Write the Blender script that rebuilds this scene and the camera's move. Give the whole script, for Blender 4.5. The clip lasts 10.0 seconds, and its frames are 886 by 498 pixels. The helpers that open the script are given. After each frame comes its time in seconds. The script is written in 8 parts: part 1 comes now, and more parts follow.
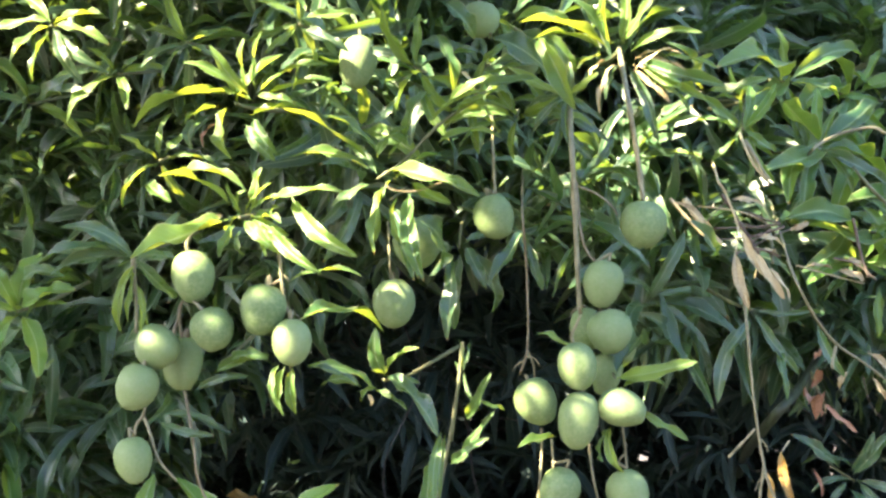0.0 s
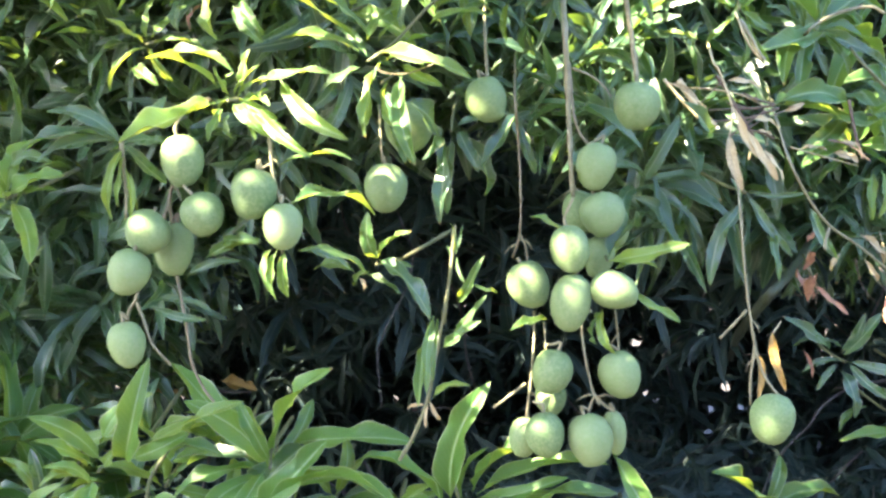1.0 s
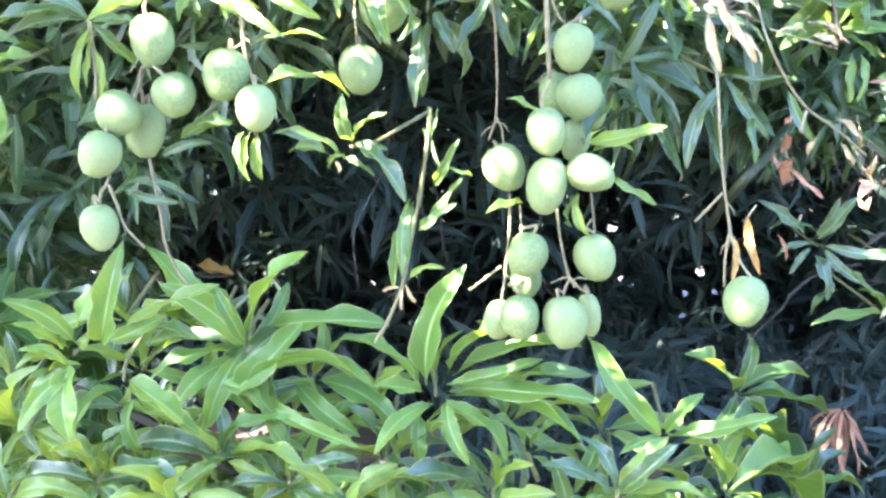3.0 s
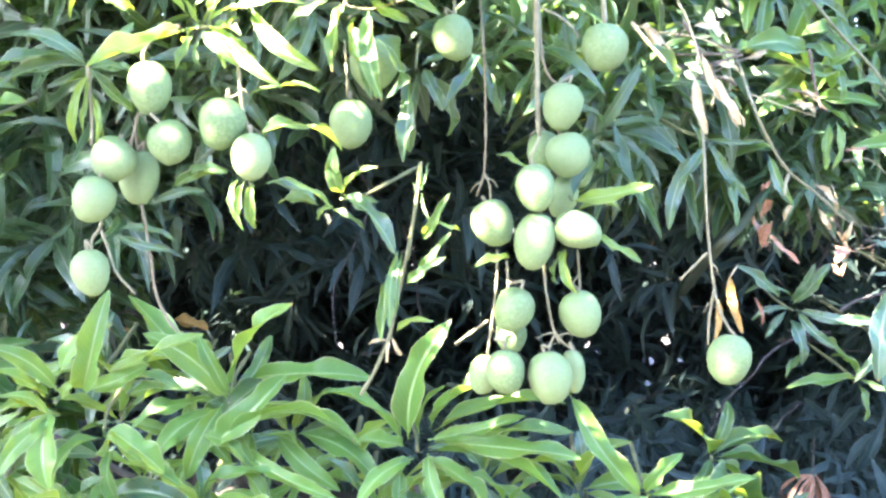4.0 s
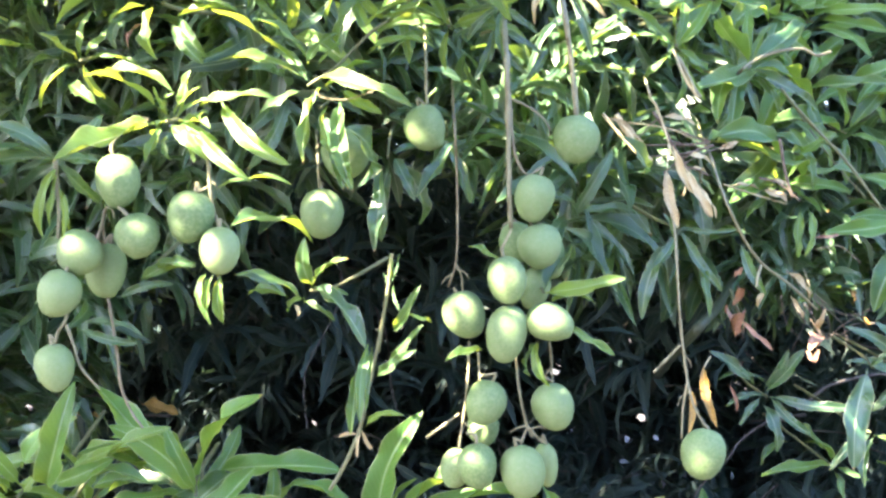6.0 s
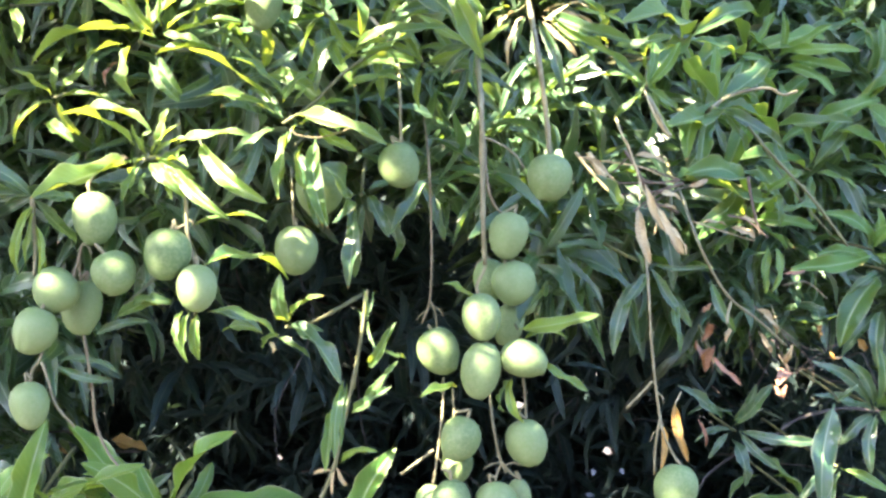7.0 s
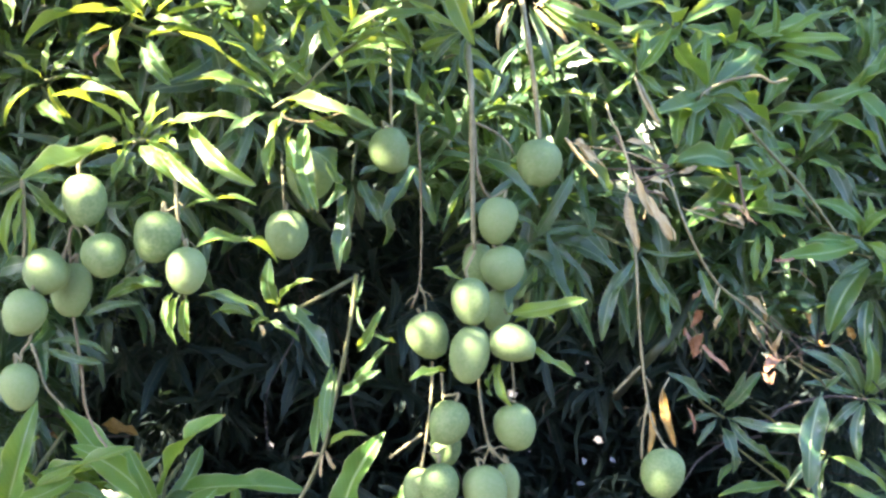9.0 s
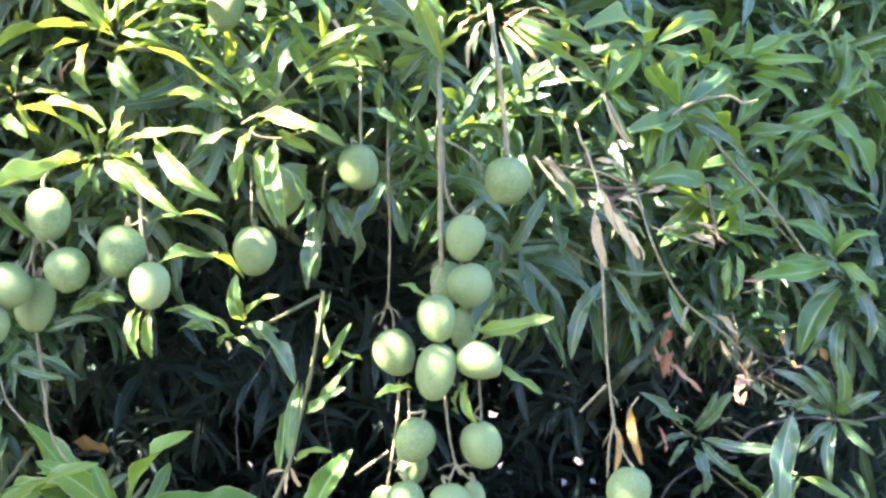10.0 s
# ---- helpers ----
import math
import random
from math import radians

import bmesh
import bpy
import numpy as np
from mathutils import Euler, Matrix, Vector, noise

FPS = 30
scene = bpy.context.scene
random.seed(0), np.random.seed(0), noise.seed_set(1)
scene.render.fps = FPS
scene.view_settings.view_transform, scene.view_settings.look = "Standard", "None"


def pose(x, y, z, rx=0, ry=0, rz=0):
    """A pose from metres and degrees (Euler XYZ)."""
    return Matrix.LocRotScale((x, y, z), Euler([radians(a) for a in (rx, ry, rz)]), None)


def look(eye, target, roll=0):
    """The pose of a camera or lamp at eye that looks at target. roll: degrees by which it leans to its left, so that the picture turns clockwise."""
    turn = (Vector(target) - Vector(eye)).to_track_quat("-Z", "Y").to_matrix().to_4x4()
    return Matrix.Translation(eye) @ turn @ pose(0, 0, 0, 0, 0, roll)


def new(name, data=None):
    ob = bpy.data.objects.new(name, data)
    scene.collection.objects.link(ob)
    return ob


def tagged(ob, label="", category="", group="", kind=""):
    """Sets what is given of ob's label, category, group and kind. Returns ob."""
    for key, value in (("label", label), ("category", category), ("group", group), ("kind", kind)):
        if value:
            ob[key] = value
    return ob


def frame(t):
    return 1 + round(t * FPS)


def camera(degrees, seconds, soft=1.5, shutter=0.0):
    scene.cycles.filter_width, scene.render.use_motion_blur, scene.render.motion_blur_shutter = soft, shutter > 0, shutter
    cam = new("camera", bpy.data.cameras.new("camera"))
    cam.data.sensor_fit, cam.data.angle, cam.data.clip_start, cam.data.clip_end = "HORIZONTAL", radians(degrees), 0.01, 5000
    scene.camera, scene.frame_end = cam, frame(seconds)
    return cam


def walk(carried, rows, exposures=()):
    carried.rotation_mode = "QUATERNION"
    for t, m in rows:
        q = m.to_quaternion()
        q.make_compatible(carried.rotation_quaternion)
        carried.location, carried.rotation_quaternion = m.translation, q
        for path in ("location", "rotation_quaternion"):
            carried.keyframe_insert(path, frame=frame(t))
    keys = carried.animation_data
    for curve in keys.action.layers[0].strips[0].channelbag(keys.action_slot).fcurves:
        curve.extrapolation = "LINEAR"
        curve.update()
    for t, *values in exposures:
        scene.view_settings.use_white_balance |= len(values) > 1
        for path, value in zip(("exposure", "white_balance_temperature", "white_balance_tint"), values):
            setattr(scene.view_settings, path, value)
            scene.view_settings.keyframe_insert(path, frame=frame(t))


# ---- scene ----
cam = camera(38.0, 10.0, soft=2.6)
PATH = [
    (0.0, 0.0316, -0.0143, 1.6199, 93.043, 0.787, 0.330),
    (0.5, 0.0408, 0.0066, 1.6156, 90.380, 1.141, -0.503),
    (1.0, 0.0355, -0.0020, 1.6111, 88.100, 1.145, 0.088),
    (1.5, 0.0141, 0.0147, 1.6080, 87.752, 0.698, -2.298),
    (2.0, 0.0334, 0.0156, 1.6105, 85.918, 0.726, -1.987),
    (2.2, 0.0312, 0.0248, 1.6078, 85.279, 0.723, -2.222),
    (3.3, 0.0395, 0.0042, 1.6017, 82.746, 1.119, -0.640),
    (3.5, 0.0199, 0.0061, 1.5890, 84.579, 1.084, -1.199),
    (4.0, -0.0067, -0.0080, 1.5831, 86.028, -0.260, -2.534),
    (4.5, -0.0075, 0.0041, 1.5944, 87.224, -0.008, -2.668),
    (5.0, 0.0416, 0.0059, 1.6120, 87.607, 0.213, -2.883),
    (5.2, 0.0660, 0.0139, 1.6132, 88.522, 0.628, -2.731),
    (6.3, -0.0307, 0.0045, 1.6187, 89.695, -0.777, -3.981),
    (6.5, -0.0422, -0.0008, 1.6125, 90.598, -0.672, -4.368),
    (7.0, -0.0180, -0.0041, 1.6258, 90.613, -0.444, -5.225),
    (7.5, 0.0320, -0.0211, 1.6198, 90.466, -0.292, -2.564),
    (8.0, 0.0468, 0.0001, 1.6000, 89.597, -0.410, -4.715),
    (8.5, -0.0008, 0.0033, 1.6004, 89.923, -0.558, -5.648),
    (9.0, -0.0119, -0.0120, 1.6164, 90.180, -0.721, -5.517),
    (9.5, -0.0001, -0.0105, 1.6123, 89.781, -0.904, -5.744),
    (10.0, 0.0202, -0.0149, 1.6106, 91.123, -1.070, -6.124),
]
EXPOSURES = [(0.0, 3.91, 6280.0, 19.0), (0.5, 3.81, 6120.0, 18.5), (1.0, 4.32, 5900.0, 20.0), (1.5, 4.33, 5960.0, 21.5), (2.0, 4.66, 5620.0, 22.6), (3.5, 5.22, 5610.0, 23.6), 
             (4.0, 5.25, 5660.0, 23.6), (4.5, 5.06, 5760.0, 22.6), (5.0, 4.78, 5750.0, 22.6), (6.5, 4.34, 5860.0, 22.6), (7.5, 4.17, 5960.0, 23.6), 
             (8.5, 4.17, 5860.0, 22.6), (9.0, 4.04, 5860.0, 22.6), (9.5, 4.00, 5795.0, 22.6), (10.0, 4.39, 5730.0, 22.6)]
walk(cam, [(t, pose(x, y, z, rx, ry, rz)) for t, x, y, z, rx, ry, rz in PATH], EXPOSURES)

# ---- daylight: a lowering sun from the left behind the viewer, and clear sky ----
TO_SUN = Vector((-0.58, -0.44, 0.68)).normalized()
world = bpy.data.worlds.new("sky")
scene.world = world
world.use_nodes = True
wn = world.node_tree.nodes
sky = wn.new("ShaderNodeTexSky")
sky.sky_type, sky.sun_disc = "NISHITA", False
sky.sun_elevation = math.asin(TO_SUN.z)
sky.sun_rotation = math.atan2(TO_SUN.x, TO_SUN.y)
sky.air_density, sky.dust_density, sky.ozone_density = 1.0, 2.0, 1.0
world.node_tree.links.new(sky.outputs["Color"], wn["Background"].inputs["Color"])
wn["Background"].inputs["Strength"].default_value = 0.072
sun = new("sun", bpy.data.lights.new("sun", "SUN"))
sun.data.energy, sun.data.angle, sun.data.color = 4.4, radians(0.6), (1.0, 0.85, 0.55)
sun.matrix_world = look(TO_SUN * 30, (0, 0, 0))


# ---- materials ----
def shader(name):
    m = bpy.data.materials.new(name)
    m.use_nodes = True
    t = m.node_tree
    return m, t, t.nodes["Principled BSDF"], t.nodes["Material Output"]


def node(t, kind, **sets):
    n = t.nodes.new("ShaderNode" + kind)
    for key, value in sets.items():
        n.inputs[key].default_value = value
    return n


def op(t, what, a, b=0.5):
    n = t.nodes.new("ShaderNodeMath")
    n.operation = what
    for k, v in enumerate((a, b)):
        if isinstance(v, (int, float)):
            n.inputs[k].default_value = v
        else:
            t.links.new(v, n.inputs[k])
    return n.outputs[0]


def mix(t, fac, a, b, blend="MIX"):
    n = t.nodes.new("ShaderNodeMix")
    n.data_type, n.blend_type = "RGBA", blend
    for k, v in ((0, fac), (6, a), (7, b)):
        if isinstance(v, (int, float, tuple)):
            n.inputs[k].default_value = v if not isinstance(v, tuple) or len(v) == 4 else (*v, 1)
        else:
            t.links.new(v, n.inputs[k])
    return n.outputs[2]


def ramp(t, fac, *stops):
    n = t.nodes.new("ShaderNodeValToRGB")
    while len(n.color_ramp.elements) < len(stops):
        n.color_ramp.elements.new(0.5)
    for e, (at, c) in zip(n.color_ramp.elements, stops):
        e.position, e.color = at, (*c, 1) if isinstance(c, tuple) else (c, c, c, 1)
    t.links.new(fac, n.inputs[0])
    return n.outputs[0]


def noise_at(t, scale, detail=3.0, coord="Object"):
    c = t.nodes.new("ShaderNodeTexCoord")
    n = node(t, "TexNoise", Scale=scale, Detail=detail)
    t.links.new(c.outputs[coord], n.inputs["Vector"])
    return n.outputs[0]


def leaf_material(name, dark, light, glow, single, gloss=0.36, rib=(0.32, 0.40, 0.18), see=0.30, spots=0.25, sheen=0.6):
    """Leaf blade: pale midrib, pinnate side veins, blotches; thin enough to let some light through."""
    m, t, b, out = shader(name)
    uv = t.nodes.new("ShaderNodeUVMap")
    sep = t.nodes.new("ShaderNodeSeparateXYZ")
    t.links.new(uv.outputs[0], sep.inputs[0])
    side = op(t, "ABSOLUTE", op(t, "SUBTRACT", sep.outputs[0], 0.5))
    along = sep.outputs[1]
    if single:
        rnd = t.nodes.new("ShaderNodeObjectInfo").outputs["Random"]
    else:
        rnd = t.nodes.new("ShaderNodeNewGeometry").outputs["Random Per Island"]
    base = mix(t, rnd, dark, light)
    tone = noise_at(t, 34.0 if not single else 7.0, 4.0)
    base = mix(t, op(t, "MULTIPLY", tone, 0.55), base, tuple(c * 0.55 for c in dark))
    veins = op(t, "SINE", op(t, "MULTIPLY", op(t, "SUBTRACT", along, op(t, "MULTIPLY", side, 0.35)), 105.0))
    vein = op(t, "MULTIPLY", op(t, "POWER", op(t, "MAXIMUM", veins, 0.0), 6.0), 0.12)
    base = mix(t, vein, base, rib)
    mid = ramp(t, side, (0.016, 1.0), (0.040, 0.0))
    base = mix(t, op(t, "MULTIPLY", mid, 0.85), base, tuple(min(0.6, c * 1.3) for c in rib))
    # pale rim: a light margin, strengthened to imitate edges catching light
    rim = ramp(t, side, (0.455, 0.0), (0.485, 1.0))
    base = mix(t, op(t, "MULTIPLY", rim, 0.55), base, tuple(min(0.5, c * 1.5) for c in rib))
    # tired tips and small brown flecks
    fleck = noise_at(t, 170.0 if not single else 22.0, 2.0)
    flecks = op(t, "MULTIPLY", op(t, "GREATER_THAN", fleck, 0.70), spots)
    base = mix(t, flecks, base, (0.16, 0.10, 0.04))
    worn = op(t, "MULTIPLY", op(t, "GREATER_THAN", along, 0.975), op(t, "GREATER_THAN", rnd, 0.75))
    base = mix(t, worn, base, (0.30, 0.20, 0.07))
    t.links.new(base, b.inputs["Base Color"])
    b.inputs["Roughness"].default_value = gloss
    t.links.new(ramp(t, tone, (0.3, gloss - 0.06), (0.75, gloss + 0.16)), b.inputs["Roughness"])
    b.inputs["Specular IOR Level"].default_value = sheen
    bump = node(t, "Bump", Strength=0.4, Distance=0.002)
    height = op(t, "ADD", op(t, "MULTIPLY", veins, 0.25), op(t, "MULTIPLY", mid, 1.4))
    t.links.new(height, bump.inputs["Height"])
    t.links.new(bump.outputs[0], b.inputs["Normal"])
    thin = t.nodes.new("ShaderNodeBsdfTranslucent")
    t.links.new(mix(t, mid, glow, tuple(c * 0.6 for c in glow)), thin.inputs["Color"])
    both = node(t, "MixShader", Fac=see)
    t.links.new(b.outputs[0], both.inputs[1])
    t.links.new(thin.outputs[0], both.inputs[2])
    t.links.new(both.outputs[0], out.inputs["Surface"])
    return m


def plain_material(name, a, b_, scale, rough=0.7, bump=0.4, lift=0.003, vary=0.0):
    """Two tones mixed by noise, with fine relief; bark, stems, dry leaves, soil."""
    m, t, b, out = shader(name)
    n = noise_at(t, scale, 6.0)
    base = mix(t, ramp(t, n, (0.35, 0.0), (0.68, 1.0)), a, b_)
    fine = noise_at(t, scale * 6, 4.0)
    base = mix(t, op(t, "MULTIPLY", fine, 0.5), base, tuple(c * 0.6 for c in a))
    if vary:
        rnd = t.nodes.new("ShaderNodeObjectInfo").outputs["Random"]
        base = mix(t, op(t, "MULTIPLY", rnd, vary), base, tuple(min(1, c * 1.7) for c in b_))
    t.links.new(base, b.inputs["Base Color"])
    b.inputs["Roughness"].default_value = rough
    bp = node(t, "Bump", Strength=bump, Distance=lift)
    t.links.new(fine, bp.inputs["Height"])
    t.links.new(bp.outputs[0], b.inputs["Normal"])
    return m


def fruit_material():
    """Unripe mango skin: pale green, waxy bloom, pale pores, russet scuffs."""
    m, t, b, out = shader("mango_skin")
    rnd = t.nodes.new("ShaderNodeObjectInfo").outputs["Random"]
    base = mix(t, rnd, (0.098, 0.162, 0.056), (0.158, 0.226, 0.090))
    big = noise_at(t, 16.0, 3.0)
    base = mix(t, ramp(t, big, (0.38, 0.0), (0.7, 0.7)), base, (0.196, 0.252, 0.122))
    c = t.nodes.new("ShaderNodeTexCoord")
    pores = node(t, "TexVoronoi", Scale=230.0)
    t.links.new(c.outputs["Object"], pores.inputs["Vector"])
    dot = ramp(t, pores.outputs["Distance"], (0.10, 1.0), (0.22, 0.0))
    base = mix(t, op(t, "MULTIPLY", dot, 0.12), base, (0.26, 0.31, 0.17))
    scuff = noise_at(t, 42.0, 6.0)
    base = mix(t, ramp(t, scuff, (0.66, 0.0), (0.74, 0.55)), base, (0.25, 0.25, 0.12))
    t.links.new(base, b.inputs["Base Color"])
    t.links.new(ramp(t, big, (0.3, 0.50), (0.7, 0.66)), b.inputs["Roughness"])
    b.inputs["Specular IOR Level"].default_value = 0.32
    b.inputs["Subsurface Weight"].default_value = 0.12
    b.inputs["Subsurface Radius"].default_value = (0.004, 0.006, 0.002)
    bp = node(t, "Bump", Strength=0.06, Distance=0.001)
    t.links.new(pores.outputs["Distance"], bp.inputs["Height"])
    t.links.new(bp.outputs[0], b.inputs["Normal"])
    return m


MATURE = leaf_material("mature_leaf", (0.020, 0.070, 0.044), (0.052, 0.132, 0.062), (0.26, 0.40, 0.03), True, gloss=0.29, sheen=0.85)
# new leaves, and leaves that look sunlit: paler, with light put into the colour
FRESH_LIT = leaf_material("fresh_or_lit_leaf", (0.068, 0.168, 0.036), (0.136, 0.254, 0.050), (0.46, 0.54, 0.035), True, gloss=0.37, see=0.38, sheen=0.5)
BROAD = leaf_material("broad_fresh_leaf", (0.044, 0.142, 0.030), (0.112, 0.248, 0.046), (0.40, 0.52, 0.045), True, gloss=0.40, see=0.34, sheen=0.43)
LEAFY = leaf_material("green_leaf", (0.034, 0.102, 0.038), (0.074, 0.178, 0.050), (0.36, 0.48, 0.03), True, gloss=0.35, see=0.34, sheen=0.5)
CANOPY = leaf_material("canopy_leaf", (0.023, 0.068, 0.036), (0.066, 0.150, 0.060), (0.22, 0.36, 0.03), False, gloss=0.30, see=0.24, sheen=0.85, rib=(0.25, 0.31, 0.18))
# darker copy of the canopy leaf; the hollow's shade is put into its colour
SHADED_LEAF = leaf_material("shaded_inner_leaf", (0.024, 0.054, 0.060), (0.034, 0.068, 0.071), (0.10, 0.18, 0.08), False, gloss=0.55, see=0.16, sheen=0.35, rib=(0.12, 0.14, 0.10))
LOW = leaf_material("low_leaf", (0.030, 0.104, 0.026), (0.090, 0.210, 0.040), (0.36, 0.48, 0.04), False, gloss=0.42, see=0.32, sheen=0.36)
DRY = plain_material("dry_leaf", (0.22, 0.17, 0.085), (0.42, 0.35, 0.19), 30.0, 0.75, vary=0.5)
OCHRE = plain_material("yellowed_leaf", (0.24, 0.13, 0.025), (0.40, 0.25, 0.05), 25.0, 0.6)
RUST = plain_material("rusty_leaf", (0.17, 0.08, 0.045), (0.34, 0.19, 0.11), 25.0, 0.7, vary=0.3)
DEADWOOD = plain_material("dead_twig", (0.085, 0.065, 0.045), (0.17, 0.13, 0.09), 60.0, 0.8)
STEM = plain_material("green_stem", (0.10, 0.115, 0.045), (0.17, 0.165, 0.075), 60.0, 0.6)
STALK = plain_material("fruit_stalk", (0.16, 0.15, 0.078), (0.27, 0.25, 0.14), 70.0, 0.6)
REDDISH = plain_material("reddish_stalk", (0.14, 0.115, 0.062), (0.225, 0.19, 0.105), 70.0, 0.6)
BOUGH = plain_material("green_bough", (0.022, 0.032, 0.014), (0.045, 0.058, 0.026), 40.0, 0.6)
BARK = plain_material("mango_bark", (0.05, 0.045, 0.042), (0.12, 0.11, 0.10), 14.0, 0.9, 0.9, 0.012)
SKIN = fruit_material()
SOIL = plain_material("leaf_littered_soil", (0.040, 0.037, 0.033), (0.074, 0.066, 0.058), 1.6, 0.95, 0.6, 0.02)


# ---- mesh helpers ----
def mesh_of(name, verts, faces, material, uvs=None, smooth=True):
    me = bpy.data.meshes.new(name)
    me.from_pydata([tuple(v) for v in verts], [], faces)
    if uvs is not None:
        layer = me.uv_layers.new(name="UVMap")
        for loop in me.loops:
            layer.data[loop.index].uv = uvs[loop.vertex_index]
    me.polygons.foreach_set("use_smooth", [smooth] * len(me.polygons))
    me.materials.append(material)
    return me


def fasten(ob, parent):
    """Hang a part under its thing or part; neither is turned or scaled but the last."""
    ob.parent = parent
    up, at = parent, Vector((0, 0, 0))
    while up is not None:
        at = at + up.location
        up = up.parent
    ob.location = ob.location - at
    return ob


def smooth_line(points, steps=6):
    """A soft curve through the points."""
    p = [Vector(q) for q in points]
    p = [p[0] * 2 - p[1]] + p + [p[-1] * 2 - p[-2]]
    out = []
    for k in range(1, len(p) - 2):
        for s in range(steps):
            u = s / steps
            out.append(0.5 * (2 * p[k] + (p[k + 1] - p[k - 1]) * u + (2 * p[k - 1] - 5 * p[k] + 4 * p[k + 1] - p[k + 2]) * u * u
                              + (3 * p[k] - p[k - 1] - 3 * p[k + 1] + p[k + 2]) * u ** 3))
    return out + [p[-2]]


def tube_data(points, r0, r1, sides=8, knobs=0.12, steps=6):
    line = smooth_line(points, steps)
    verts, faces = [], []
    lead = Vector((0.3, -0.9, 0.2))
    for k, q in enumerate(line):
        d = (line[min(k + 1, len(line) - 1)] - line[max(k - 1, 0)]).normalized()
        a = (lead - d * lead.dot(d)).normalized()
        b = d.cross(a)
        r = r0 + (r1 - r0) * k / (len(line) - 1)
        r *= 1 + knobs * noise.noise(q * 55) + (knobs * 1.6 if k % 5 == 2 else 0)
        verts += [q + (a * math.cos(6.2832 * s / sides) + b * math.sin(6.2832 * s / sides)) * r for s in range(sides)]
    for k in range(len(line) - 1):
        for s in range(sides):
            i, j = k * sides + s, k * sides + (s + 1) % sides
            faces.append((i, j, j + sides, i + sides))
    faces.append(tuple(range(sides))[::-1])
    faces.append(tuple(range(len(verts) - sides, len(verts))))
    return verts, faces


def tube(name, points, r0, r1, material, parent, label="", sides=8, knobs=0.12):
    at = Vector(points[0])
    verts, faces = tube_data([Vector(p) - at for p in points], r0, r1, sides, knobs)
    ob = new(name, mesh_of(name, verts, faces, material))
    ob.location = at
    fasten(ob, parent)
    return tagged(ob, label=label) if label else ob


def blade(ratio, bend, fold, wave, seed, rows=12, across=6):
    """One unit-long leaf along +y, upper face to +z: lance shape, folded on its midrib, arched, with a wavy rim."""
    rng = random.Random(seed)
    verts, uvs, faces = [], [], []
    sway, ph, twirl = rng.uniform(-0.06, 0.06), rng.uniform(0, 6), rng.uniform(-0.5, 0.5)
    for k in range(rows + 1):
        v = k / rows
        half = ratio * 0.5 * max(0.018 / ratio, math.sin(math.pi * v ** 1.04) ** 0.60 * (1 - 0.12 * v))
        if rows > 11:
            half *= 1 + 0.02 * math.sin(21 * v + 2 * ph)
        if v < 0.06:
            half = 0.010
        if k == rows:
            half = 0.002
        arch = bend * 4 * v * (1 - v) - bend * 0.35 * v ** 6
        side = sway * math.sin(math.pi * v) * 1.5
        for s in range(across + 1):
            u = s / across * 2 - 1
            rim = math.sin(11 * v + ph + (1.6 if u > 0 else 0))
            if rows > 11:
                rim += 0.25 * math.sin(24 * v + 3 * ph + (2.3 if u > 0 else 0))
            z = arch + abs(u) * half * fold + wave * half * u * u * rim + u * half * twirl * (v - 0.3)
            verts.append((side + u * half * (1 - 0.10 * abs(fold)), v, z))
            uvs.append((s / across, v))
    n = across + 1
    for k in range(rows):
        for s in range(across):
            i = k * n + s
            faces.append((i, i + 1, i + n + 1, i + n))
    return verts, faces, uvs


BLADES = {}


def leaf_mesh(ratio, bend, fold, seed, material):
    key = (round(ratio, 2), round(bend, 2), round(fold, 1), seed, material.name)
    if key not in BLADES:
        v, f, uv = blade(key[0], key[1], key[2], 0.44, seed, 18, 8)
        BLADES[key] = mesh_of("leaf", v, f, material, uv)
    return BLADES[key]


def frame_of(base, tip, facing, turn):
    """Axes of a leaf from base to tip whose upper face looks towards facing, turned on its length."""
    y = (Vector(tip) - Vector(base))
    length = y.length
    y.normalize()
    z = Vector(facing) - y * y.dot(Vector(facing))
    z.normalize()
    x = y.cross(z)
    z2 = z * math.cos(radians(turn)) + x * math.sin(radians(turn))
    x2 = y.cross(z2)
    m = Matrix((x2, y, z2)).transposed().to_4x4()
    return m, length


RNG = random.Random(7)
SUNWARD = (-0.52, -0.55, 0.65)
SKYWARD = (-0.1, -0.75, 0.65)


def leaf(parent, base, tip, ratio=0.22, turn=None, bend=None, material=None, fold=None, facing=None):
    """One leaf of a shoot, from its stalk at base to its tip."""
    turn = RNG.uniform(-28, 28) if turn is None else turn
    if bend is None:
        bend = RNG.choice((0.05, 0.08, 0.12)) if ratio < 0.235 else RNG.choice((0.10, 0.16, 0.22))
    fold = RNG.choice((0.3, 0.5, 0.7)) if fold is None else fold
    m, length = frame_of(base, tip, facing or ((0.0, -0.8, 0.6) if base[2] > 1.2 else (0.0, -0.5, 0.87)), turn)
    ob = new("leaf", leaf_mesh(ratio, bend, fold, RNG.randrange(3), material or MATURE))
    ob.matrix_basis = Matrix.Translation(base) @ m @ Matrix.Scale(length, 4)
    return fasten(ob, parent)


def shoot(tree, points, r0=0.0035, r1=0.0022, material=None, label="", name="shoot"):
    return tube(name, points, r0, r1, material or STEM, tree, label, 7)


FRUIT = {}


